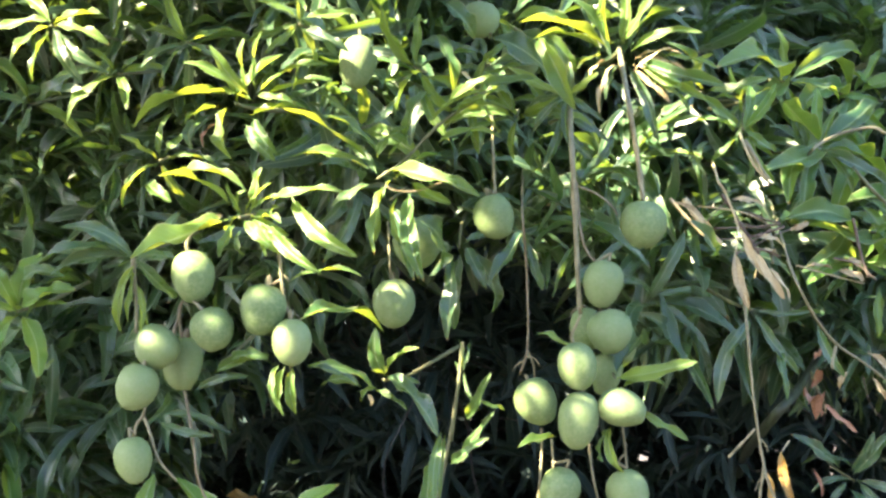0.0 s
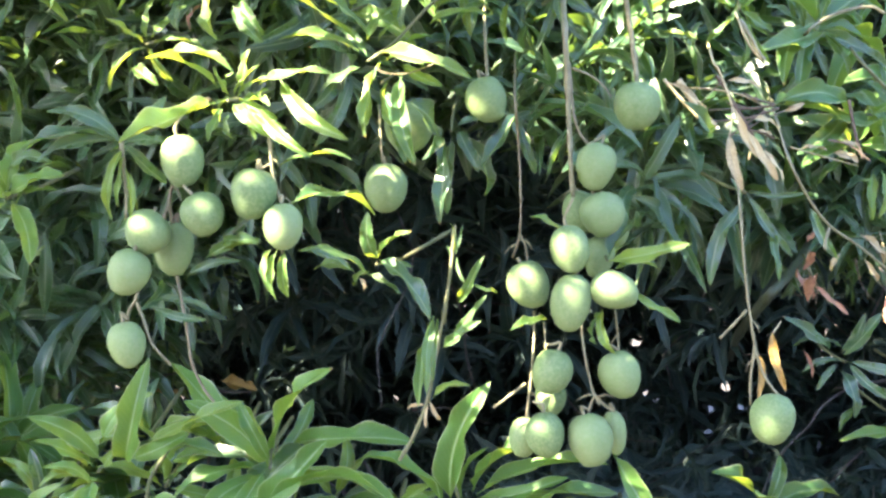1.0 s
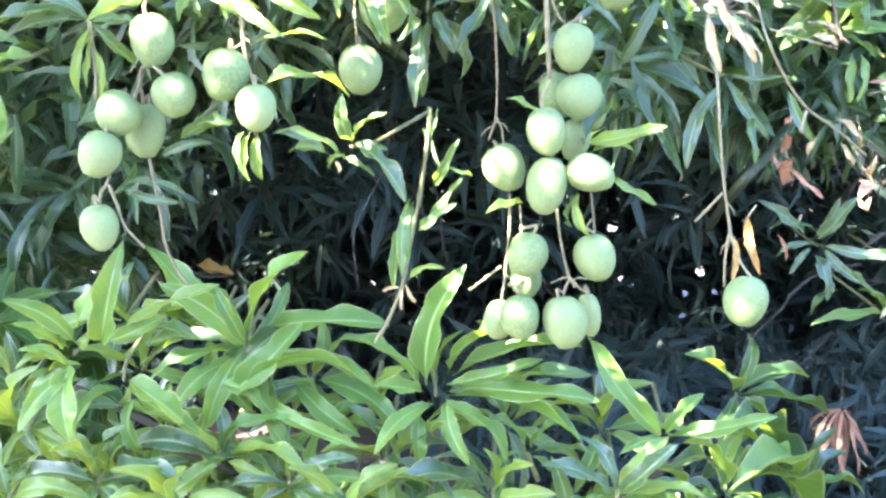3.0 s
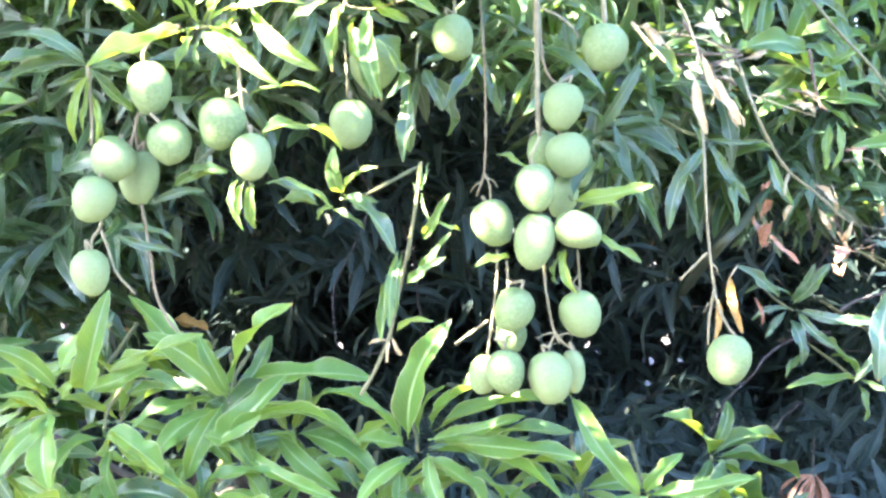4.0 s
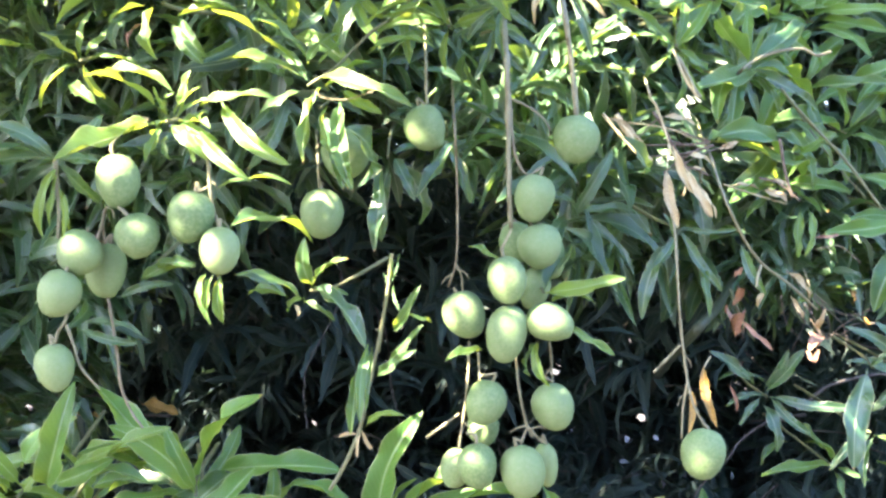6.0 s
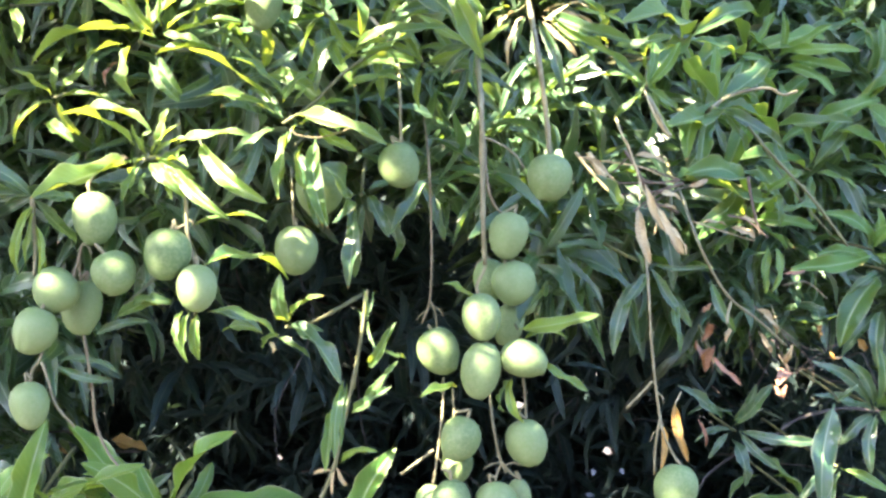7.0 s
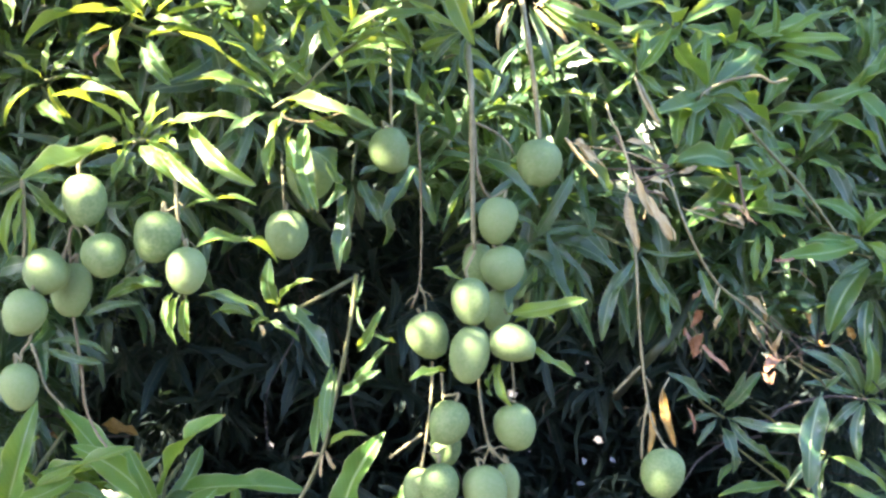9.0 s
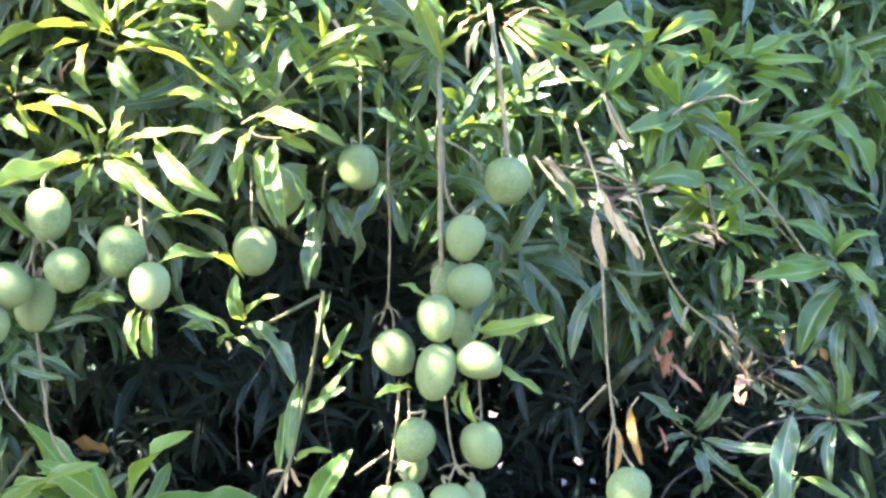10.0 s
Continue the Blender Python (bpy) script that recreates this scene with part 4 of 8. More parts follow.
leaf(s, (-0.025, 2.350, 2.085), (-0.021, 2.386, 2.196), .2, material=FRESH_LIT, facing=SUNWARD)
leaf(s, (-0.017, 2.350, 2.075), (0.039, 2.396, 2.007), .2, material=FRESH_LIT, facing=SUNWARD)
leaf(s, (-0.028, 2.350, 2.075), (-0.067, 2.390, 1.996), .2, facing=SUNWARD)
leaf(s, (-0.023, 2.350, 2.079), (0.104, 2.357, 2.112), .2, facing=SUNWARD)
leaf(s, (-0.034, 2.350, 2.096), (-0.132, 2.371, 2.118), .2, facing=SUNWARD)
leaf(s, (-0.028, 2.350, 2.053), (-0.039, 2.300, 1.931), .22, facing=SUNWARD)
leaf(s, (-0.017, 2.350, 2.042), (0.033, 2.321, 1.943), .2, material=FRESH_LIT, facing=SUNWARD)
leaf(s, (0.029, 2.350, 2.010), (0.143, 2.300, 2.052), .16, material=FRESH_LIT, facing=SUNWARD)
leaf(s, (0.039, 2.350, 2.000), (0.134, 2.383, 1.961), .18, material=FRESH_LIT, facing=SUNWARD)
s = shoot(tree, [(-0.221, 2.750, 2.229), (-0.241, 2.350, 2.168)], 0.0035, 0.0024, STEM)
leaf(s, (-0.247, 2.350, 2.168), (-0.342, 2.357, 2.139), .2, material=FRESH_LIT)
leaf(s, (-0.247, 2.350, 2.179), (-0.327, 2.328, 2.206), .22, material=FRESH_LIT)
leaf(s, (-0.236, 2.350, 2.157), (-0.146, 2.306, 2.108), .22)
leaf(s, (-0.241, 2.350, 2.163), (-0.216, 2.385, 2.094), .22, material=FRESH_LIT)
leaf(s, (-0.236, 2.350, 2.179), (-0.134, 2.399, 2.200), .2, material=FRESH_LIT)
leaf(s, (-0.249, 2.350, 2.163), (-0.301, 2.309, 2.106), .2, material=FRESH_LIT)
leaf(s, (-0.241, 2.350, 2.168), (-0.278, 2.380, 2.267), .25, material=FRESH_LIT)
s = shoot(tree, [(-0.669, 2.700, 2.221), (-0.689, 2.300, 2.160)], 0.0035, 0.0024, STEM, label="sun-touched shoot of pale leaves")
leaf(s, (-0.689, 2.300, 2.160), (-0.749, 2.250, 2.083), .22, material=FRESH_LIT, facing=SUNWARD)
leaf(s, (-0.689, 2.300, 2.170), (-0.802, 2.291, 2.144), .22, material=FRESH_LIT, facing=SUNWARD)
leaf(s, (-0.684, 2.300, 2.160), (-0.572, 2.265, 2.120), .2, material=FRESH_LIT, facing=SUNWARD)
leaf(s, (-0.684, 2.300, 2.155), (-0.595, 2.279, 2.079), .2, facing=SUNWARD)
leaf(s, (-0.694, 2.300, 2.160), (-0.681, 2.327, 2.103), .25, material=FRESH_LIT, facing=SUNWARD)
leaf(s, (-0.689, 2.300, 2.165), (-0.758, 2.337, 2.222), .25, material=FRESH_LIT, facing=SUNWARD)
leaf(s, (-0.684, 2.300, 2.165), (-0.579, 2.254, 2.168), .2, material=FRESH_LIT, facing=SUNWARD)
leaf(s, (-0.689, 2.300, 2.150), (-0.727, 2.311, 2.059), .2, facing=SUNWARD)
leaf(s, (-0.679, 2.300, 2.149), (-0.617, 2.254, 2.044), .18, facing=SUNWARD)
s = shoot(tree, [(-0.432, 2.750, 2.199), (-0.451, 2.350, 2.137)], 0.0035, 0.0024, STEM)
leaf(s, (-0.451, 2.350, 2.137), (-0.536, 2.372, 2.166), .2, material=FRESH_LIT)
leaf(s, (-0.451, 2.350, 2.144), (-0.481, 2.333, 2.246), .22, material=FRESH_LIT)
leaf(s, (-0.448, 2.350, 2.137), (-0.368, 2.388, 2.168), .2, material=FRESH_LIT)
leaf(s, (-0.448, 2.350, 2.131), (-0.390, 2.398, 2.109), .22)
leaf(s, (-0.454, 2.350, 2.131), (-0.539, 2.351, 2.090), .2)
leaf(s, (-0.451, 2.350, 2.127), (-0.463, 2.400, 2.046), .2)
leaf(s, (-0.452, 2.350, 2.129), (-0.491, 2.331, 2.055), .18)
s = shoot(tree, [(0.844, 3.423, 2.030), (0.811, 2.917, 1.952), (0.777, 2.647, 1.939), (0.828, 2.713, 1.973)], 0.0035, 0.0024, STEM, label="shoot on a dark twig with a reddish tip")
leaf(s, (0.828, 2.713, 1.966), (1.007, 2.818, 1.892), .2, bend=.12, material=LEAFY, facing=SKYWARD)
leaf(s, (0.825, 2.709, 1.978), (0.688, 2.480, 2.035), .2, material=BROAD, facing=SKYWARD)
leaf(s, (0.817, 2.699, 1.977), (0.821, 2.713, 2.102), .2, material=BROAD, facing=SKYWARD)
leaf(s, (0.828, 2.713, 1.966), (0.903, 2.747, 1.873), .22, material=LEAFY, facing=SKYWARD)
leaf(s, (0.821, 2.704, 1.960), (0.698, 2.508, 1.842), .2, material=LEAFY, facing=SKYWARD)
leaf(s, (0.828, 2.713, 1.979), (0.991, 2.861, 2.094), .2, material=LEAFY, facing=SKYWARD)
leaf(s, (0.821, 2.704, 1.965), (0.646, 2.485, 1.900), .18, material=LEAFY, facing=SKYWARD)
leaf(s, (0.797, 2.674, 1.949), (0.744, 2.565, 1.819), .22, material=LEAFY, facing=SKYWARD)
leaf(s, (0.828, 2.713, 1.973), (0.880, 2.721, 2.068), .2, material=LEAFY, facing=SKYWARD)
s = shoot(tree, [(0.636, 2.978, 2.112), (0.611, 2.536, 2.042), (0.580, 2.359, 1.959)], 0.0035, 0.0024, STEM)
leaf(s, (0.580, 2.359, 1.959), (0.646, 2.368, 2.048), .2, material=BROAD, facing=SKYWARD)
leaf(s, (0.578, 2.358, 1.964), (0.603, 2.412, 2.060), .18, material=BROAD, facing=SKYWARD)
leaf(s, (0.582, 2.360, 1.957), (0.654, 2.411, 1.925), .22, material=LEAFY, facing=SKYWARD)
leaf(s, (0.576, 2.357, 1.953), (0.523, 2.396, 1.898), .22, material=LEAFY, facing=SKYWARD)
leaf(s, (0.574, 2.355, 1.958), (0.488, 2.390, 1.982), .2, material=BROAD, facing=SKYWARD)
leaf(s, (0.580, 2.359, 1.953), (0.635, 2.357, 1.860), .16, material=BROAD, facing=SKYWARD)
leaf(s, (0.572, 2.354, 1.964), (0.489, 2.338, 2.027), .2, material=LEAFY, facing=SKYWARD)
leaf(s, (0.580, 2.359, 1.950), (0.580, 2.355, 1.853), .2, material=LEAFY, facing=SKYWARD)
s = shoot(tree, [(0.805, 3.360, 1.904), (0.770, 2.860, 1.829), (0.686, 2.524, 1.798)], 0.0035, 0.0024, STEM)
leaf(s, (0.686, 2.524, 1.801), (0.902, 2.743, 1.780), .2, turn=20, bend=.12, material=LEAFY)
leaf(s, (0.686, 2.524, 1.798), (1.001, 2.879, 1.756), .18, material=LEAFY, facing=SKYWARD)
leaf(s, (0.678, 2.514, 1.792), (0.759, 2.639, 1.825), .18, material=LEAFY, facing=SKYWARD)
leaf(s, (0.948, 2.844, 1.858), (1.006, 2.818, 1.735), .22, material=LEAFY, facing=SKYWARD)
leaf(s, (1.000, 2.877, 1.809), (0.939, 2.849, 1.703), .2, material=LEAFY, facing=SKYWARD)
leaf(s, (0.893, 2.792, 1.789), (0.759, 2.630, 1.706), .2, material=LEAFY, facing=SKYWARD)
leaf(s, (0.965, 2.858, 1.872), (1.077, 2.894, 1.759), .2, material=LEAFY, facing=SKYWARD)

# broad whorls at the edge of the crown
# leaf tones here also imitate the light: paler high up, darker low down
s = shoot(tree, [(-0.689, 2.550, 1.700), (-0.692, 2.310, 1.660), (-0.697, 2.150, 1.640)], 0.0042, 0.0028, STEM, label="clump of broad sky-lit leaves at the edge of the tree")
leaf(s, (-0.697, 2.150, 1.638), (-0.588, 2.107, 1.677), 0.34, bend=0.12, material=BROAD, facing=SKYWARD)
leaf(s, (-0.695, 2.150, 1.645), (-0.663, 2.170, 1.737), 0.42, material=BROAD, facing=SKYWARD)
leaf(s, (-0.689, 2.150, 1.634), (-0.644, 2.097, 1.530), 0.30, bend=0.05, material=BROAD, facing=SKYWARD)
leaf(s, (-0.680, 2.150, 1.645), (-0.605, 2.124, 1.652), 0.22, material=BROAD, facing=SKYWARD)
leaf(s, (-0.688, 2.150, 1.687), (-0.612, 2.118, 1.699), 0.35, material=LEAFY, facing=SKYWARD)
leaf(s, (-0.699, 2.150, 1.640), (-0.761, 2.142, 1.660), 0.30, material=BROAD, facing=SKYWARD)
leaf(s, (-0.700, 2.150, 1.645), (-0.734, 2.124, 1.725), 0.30, material=BROAD, facing=SKYWARD)
leaf(s, (-0.697, 2.150, 1.633), (-0.713, 2.102, 1.539), 0.26, material=BROAD, facing=SKYWARD)
leaf(s, (-0.654, 2.150, 1.540), (-0.632, 2.140, 1.559), 0.30, material=LEAFY, facing=SKYWARD)
leaf(s, (-0.682, 2.150, 1.626), (-0.636, 2.127, 1.658), 0.20, material=LEAFY, facing=SKYWARD)
s = shoot(tree, [(1.087, 3.500, 2.186), (1.085, 3.230, 2.146), (1.080, 3.050, 2.126)], 0.0042, 0.0028, STEM, label="whorl of green leaves with one arched leaf")
leaf(s, (1.080, 3.050, 2.137), (1.190, 2.988, 2.209), 0.20, material=BROAD, facing=SKYWARD)
leaf(s, (1.087, 3.050, 2.147), (1.252, 2.959, 2.144), 0.17, bend=0.16, material=BROAD, facing=SKYWARD)
leaf(s, (1.099, 3.050, 2.132), (1.242, 2.987, 2.099), 0.22, material=BROAD, facing=SKYWARD)
leaf(s, (1.087, 3.050, 2.112), (1.200, 2.981, 2.036), 0.22, material=BROAD, facing=SKYWARD)
leaf(s, (1.073, 3.050, 2.123), (0.965, 3.036, 2.202), 0.18, material=BROAD, facing=SKYWARD)
leaf(s, (1.070, 3.050, 2.115), (0.953, 3.020, 2.128), 0.18, material=BROAD, facing=SKYWARD)
leaf(s, (1.080, 3.050, 2.105), (1.001, 2.999, 2.007), 0.20, material=BROAD, facing=SKYWARD)
leaf(s, (1.084, 3.050, 2.140), (1.078, 3.011, 2.243), 0.20, material=BROAD, facing=SKYWARD)
s = shoot(tree, [(1.234, 3.550, 2.043), (1.202, 3.280, 2.003), (1.209, 3.100, 1.983)], 0.0042, 0.0028, STEM, label="broad fresh mango leaves in the crown")
leaf(s, (1.183, 3.100, 1.979), (1.341, 3.048, 2.042), 0.30, turn=10, material=BROAD)
leaf(s, (1.178, 3.100, 2.095), (1.087, 3.076, 1.998), 0.38, material=BROAD, facing=SKYWARD)
leaf(s, (1.202, 3.100, 1.968), (1.082, 3.068, 1.969), 0.20, material=BROAD, facing=SKYWARD)
leaf(s, (1.217, 3.100, 1.969), (1.088, 3.062, 1.922), 0.22, material=BROAD, facing=SKYWARD)
leaf(s, (1.224, 3.100, 1.983), (1.360, 3.081, 2.104), 0.16, material=FRESH_LIT, facing=SKYWARD)
leaf(s, (1.217, 3.100, 1.960), (1.277, 3.082, 1.884), 0.22, material=BROAD, facing=SKYWARD)
s = shoot(tree, [(1.277, 3.500, 2.081), (1.298, 3.230, 2.041), (1.290, 3.050, 2.021)], 0.0042, 0.0028, STEM, label="broad fresh mango leaves in the crown")
leaf(s, (1.293, 3.050, 2.024), (1.388, 2.975, 1.871), 0.32, turn=-10, material=BROAD)
leaf(s, (1.219, 3.050, 1.955), (1.360, 3.023, 1.865), 0.26, material=BROAD, facing=SKYWARD)
leaf(s, (1.307, 3.050, 1.882), (1.411, 2.989, 1.798), 0.22, material=BROAD, facing=SKYWARD)
leaf(s, (1.299, 3.050, 2.035), (1.437, 3.026, 2.099), 0.25, material=BROAD, facing=SKYWARD)
leaf(s, (1.283, 3.050, 2.007), (1.175, 3.010, 1.924), 0.20, material=BROAD, facing=SKYWARD)
leaf(s, (1.304, 3.050, 2.029), (1.380, 3.029, 2.146), 0.22, material=BROAD, facing=SKYWARD)
s = shoot(tree, [(1.335, 3.650, 2.309), (1.372, 3.380, 2.269), (1.365, 3.200, 2.249)], 0.0042, 0.0028, STEM, label="grey-green leaves at the top of the crown")
leaf(s, (1.362, 3.200, 2.246), (1.370, 3.179, 2.123), 0.50, turn=-20, material=LEAFY)
leaf(s, (1.402, 3.200, 2.277), (1.385, 3.170, 2.104), 0.22, bend=0.2, material=LEAFY, facing=SKYWARD)
leaf(s, (1.350, 3.200, 2.253), (1.156, 3.122, 2.196), 0.20, material=LEAFY, facing=SKYWARD)
leaf(s, (1.380, 3.200, 2.254), (1.460, 3.140, 2.152), 0.25, material=BROAD, facing=SKYWARD)
leaf(s, (1.319, 3.200, 2.259), (1.204, 3.177, 2.294), 0.20, material=BROAD, facing=SKYWARD)
leaf(s, (1.334, 3.200, 2.271), (1.371, 3.160, 2.196), 0.22, material=FRESH_LIT, facing=SKYWARD)
s = shoot(tree, [(1.295, 3.430, 1.725), (1.296, 3.160, 1.685), (1.292, 2.980, 1.665)], 0.0042, 0.0028, STEM, label="whorl of glossy broad green leaves")
leaf(s, (1.289, 2.980, 1.669), (1.154, 2.954, 1.753), 0.25, material=BROAD, facing=SKYWARD)
leaf(s, (1.292, 2.980, 1.665), (1.374, 2.924, 1.729), 0.30, material=BROAD, facing=SKYWARD)
leaf(s, (1.288, 2.980, 1.651), (1.062, 2.909, 1.619), 0.20, bend=0.06, material=BROAD, facing=SKYWARD)
leaf(s, (1.281, 2.980, 1.644), (1.129, 2.921, 1.652), 0.20, material=BROAD, facing=SKYWARD)
leaf(s, (1.295, 2.980, 1.656), (1.382, 2.921, 1.579), 0.25, material=FRESH_LIT, facing=SKYWARD)
leaf(s, (1.298, 2.980, 1.672), (1.299, 2.960, 1.767), 0.25, material=BROAD, facing=SKYWARD)
leaf(s, (1.284, 2.980, 1.672), (1.258, 2.962, 1.746), 0.20, material=BROAD, facing=SKYWARD)
leaf(s, (1.295, 2.980, 1.652), (1.339, 2.963, 1.557), 0.24, material=BROAD, facing=SKYWARD)
s = shoot(tree, [(1.305, 3.450, 1.678), (1.317, 3.180, 1.638), (1.326, 3.000, 1.618)], 0.0042, 0.0028, STEM, label="broad leaves hanging at the edge of the crown")
leaf(s, (1.322, 3.000, 1.604), (1.201, 2.958, 1.434), 0.34, turn=8, material=LEAFY)
leaf(s, (1.322, 3.000, 1.519), (1.295, 2.955, 1.385), 0.28, material=MATURE)
leaf(s, (1.341, 3.000, 1.597), (1.429, 2.987, 1.496), 0.25, material=MATURE)
leaf(s, (1.333, 3.000, 1.604), (1.367, 2.943, 1.457), 0.24, material=MATURE)
leaf(s, (1.316, 3.000, 1.611), (1.229, 2.980, 1.562), 0.25, material=MATURE)
s = shoot(tree, [(1.277, 3.400, 1.346), (1.295, 3.130, 1.306), (1.289, 2.950, 1.286)], 0.0042, 0.0028, STEM, label="whorl of green leaves above the hanging leaf")
leaf(s, (1.282, 2.950, 1.282), (1.122, 2.909, 1.326), 0.18, material=MATURE)
leaf(s, (1.283, 2.950, 1.293), (1.190, 2.919, 1.413), 0.20, bend=0.1, material=MATURE)
leaf(s, (1.291, 2.950, 1.293), (1.281, 2.912, 1.431), 0.26, material=LEAFY)
leaf(s, (1.296, 2.950, 1.291), (1.380, 2.907, 1.352), 0.25, material=MATURE)
leaf(s, (1.282, 2.950, 1.277), (1.195, 2.937, 1.203), 0.26, material=MATURE)
leaf(s, (1.296, 2.950, 1.280), (1.362, 2.893, 1.204), 0.20, material=LEAFY)
leaf(s, (1.275, 2.950, 1.293), (1.126, 2.932, 1.401), 0.17, material=MATURE)
leaf(s, (1.289, 2.950, 1.273), (1.254, 2.895, 1.140), 0.22, material=MATURE)
leaf(s, (1.296, 2.950, 1.280), (1.356, 2.919, 1.270), 0.20, material=LEAFY)
s = shoot(tree, [(1.128, 3.050, 1.374), (1.163, 2.930, 1.334), (1.157, 2.850, 1.314)], 0.0042, 0.0028, STEM, label="one broad leaf hanging down")
leaf(s, (1.145, 2.850, 1.310), (1.095, 2.796, 1.092), 0.27, turn=-5, bend=0.04, material=MATURE)
leaf(s, (1.150, 2.850, 1.314), (1.192, 2.829, 1.358), 0.25, material=MATURE)
s = shoot(tree, [(1.184, 3.450, 1.203), (1.204, 3.180, 1.163), (1.213, 3.000, 1.143)], 0.0042, 0.0028, STEM, label="low green shoot with pale leaf edges")
leaf(s, (1.222, 3.000, 1.137), (1.367, 2.970, 1.046), 0.17, material=FRESH_LIT)
leaf(s, (1.229, 3.000, 1.076), (1.385, 2.904, 1.018), 0.14, material=FRESH_LIT)
leaf(s, (1.347, 3.000, 1.156), (1.387, 2.983, 1.071), 0.20, material=LEAFY)
leaf(s, (1.213, 3.000, 1.137), (1.098, 2.951, 1.064), 0.20, material=MATURE)
leaf(s, (1.221, 3.000, 1.130), (1.180, 2.946, 1.024), 0.22, material=MATURE)
s = shoot(tree, [(0.988, 3.450, 1.289), (0.958, 3.180, 1.249), (0.962, 3.000, 1.229)], 0.0042, 0.0028, STEM, label="dark shoot beside the lone fruit")
leaf(s, (0.970, 3.000, 1.229), (1.158, 2.953, 1.209), 0.15, bend=0.06, material=MATURE)
leaf(s, (0.961, 3.000, 1.243), (1.038, 2.960, 1.345), 0.26, material=MATURE)
leaf(s, (0.956, 3.000, 1.252), (0.999, 2.958, 1.345), 0.22, material=MATURE)
leaf(s, (0.945, 3.000, 1.225), (0.893, 2.989, 1.163), 0.22, material=MATURE)
leaf(s, (0.952, 3.000, 1.211), (0.977, 2.954, 1.106), 0.32, material=MATURE)
leaf(s, (0.961, 3.000, 1.259), (0.831, 2.953, 1.277), 0.20, material=MATURE)
leaf(s, (0.973, 3.000, 1.225), (1.052, 2.944, 1.145), 0.20, material=MATURE)
leaf(s, (0.952, 3.000, 1.232), (0.859, 2.990, 1.206), 0.20, material=MATURE)
leaf(s, (0.930, 3.000, 1.259), (0.808, 2.939, 1.345), 0.20, material=MATURE)
s = shoot(tree, [(1.113, 3.500, 1.116), (1.134, 3.230, 1.076), (1.137, 3.050, 1.056)], 0.0042, 0.0028, STEM, label="small yellow-green shoot by the ground")
leaf(s, (1.137, 3.050, 1.056), (0.949, 2.994, 1.047), 0.18, bend=0.1, material=FRESH_LIT)
leaf(s, (1.156, 3.050, 1.056), (1.015, 2.981, 1.169), 0.20, material=LEAFY)
leaf(s, (1.033, 3.050, 1.115), (0.957, 3.029, 1.061), 0.25, material=LEAFY)
leaf(s, (1.141, 3.050, 1.059), (1.063, 3.012, 1.121), 0.22, material=LEAFY)
leaf(s, (1.149, 3.050, 1.052), (1.224, 3.022, 1.023), 0.20, material=LEAFY)
leaf(s, (1.142, 3.050, 1.045), (1.157, 3.028, 0.953), 0.25, material=LEAFY)
s = shoot(tree, [(0.597, 2.900, 1.686), (0.602, 2.630, 1.646), (0.608, 2.450, 1.626)], 0.0042, 0.0028, STEM, label="dark narrow leaves behind the bare twig")
leaf(s, (0.614, 2.450, 1.625), (0.719, 2.436, 1.623), 0.11, bend=0.04, material=MATURE)
leaf(s, (0.611, 2.450, 1.621), (0.690, 2.428, 1.503), 0.15, material=MATURE)
leaf(s, (0.597, 2.450, 1.609), (0.576, 2.433, 1.653), 0.20, material=MATURE)
leaf(s, (0.603, 2.450, 1.609), (0.545, 2.410, 1.544), 0.22, material=MATURE)
leaf(s, (0.586, 2.450, 1.598), (0.533, 2.425, 1.451), 0.20, material=MATURE)
leaf(s, (0.731, 2.450, 1.595), (0.778, 2.437, 1.496), 0.20, material=MATURE)
leaf(s, (0.654, 2.450, 1.566), (0.658, 2.396, 1.459), 0.16, material=LEAFY)
s = shoot(tree, [(0.824, 3.200, 2.025), (0.821, 2.930, 1.985), (0.822, 2.750, 1.965)], 0.0042, 0.0028, STEM, label="shoot on a dark twig")
leaf(s, (0.826, 2.750, 1.969), (0.979, 2.716, 1.883), 0.18, bend=0.16, material=MATURE)
leaf(s, (0.804, 2.750, 1.946), (0.895, 2.716, 1.920), 0.20, material=LEAFY)
leaf(s, (0.798, 2.750, 1.911), (0.755, 2.716, 1.833), 0.30, material=MATURE)
leaf(s, (0.803, 2.750, 1.971), (0.771, 2.730, 2.035), 0.20, material=MATURE)
leaf(s, (0.797, 2.750, 1.965), (0.720, 2.726, 2.021), 0.20, material=MATURE)
leaf(s, (0.822, 2.750, 1.971), (0.914, 2.738, 2.010), 0.16, material=LEAFY)
leaf(s, (0.816, 2.750, 1.959), (0.843, 2.707, 1.869), 0.22, material=MATURE)
leaf(s, (0.809, 2.750, 1.984), (0.801, 2.739, 2.081), 0.18, material=LEAFY)
s = shoot(tree, [(0.964, 3.250, 1.851), (0.971, 2.980, 1.811), (0.964, 2.800, 1.791)], 0.0042, 0.0028, STEM, label="pale curled leaves among the twigs")
leaf(s, (0.968, 2.800, 1.740), (1.089, 2.782, 1.757), 0.20, material=LEAFY)
leaf(s, (0.952, 2.800, 1.734), (0.921, 2.784, 1.698), 0.30, material=LEAFY)
leaf(s, (0.964, 2.800, 1.791), (1.032, 2.756, 1.838), 0.25, material=LEAFY)
leaf(s, (0.971, 2.800, 1.791), (0.889, 2.771, 1.835), 0.25, material=LEAFY)
leaf(s, (0.977, 2.800, 1.791), (0.987, 2.768, 1.714), 0.30, material=LEAFY)
leaf(s, (0.969, 2.800, 1.670), (0.960, 2.785, 1.563), 0.22, material=FRESH_LIT)
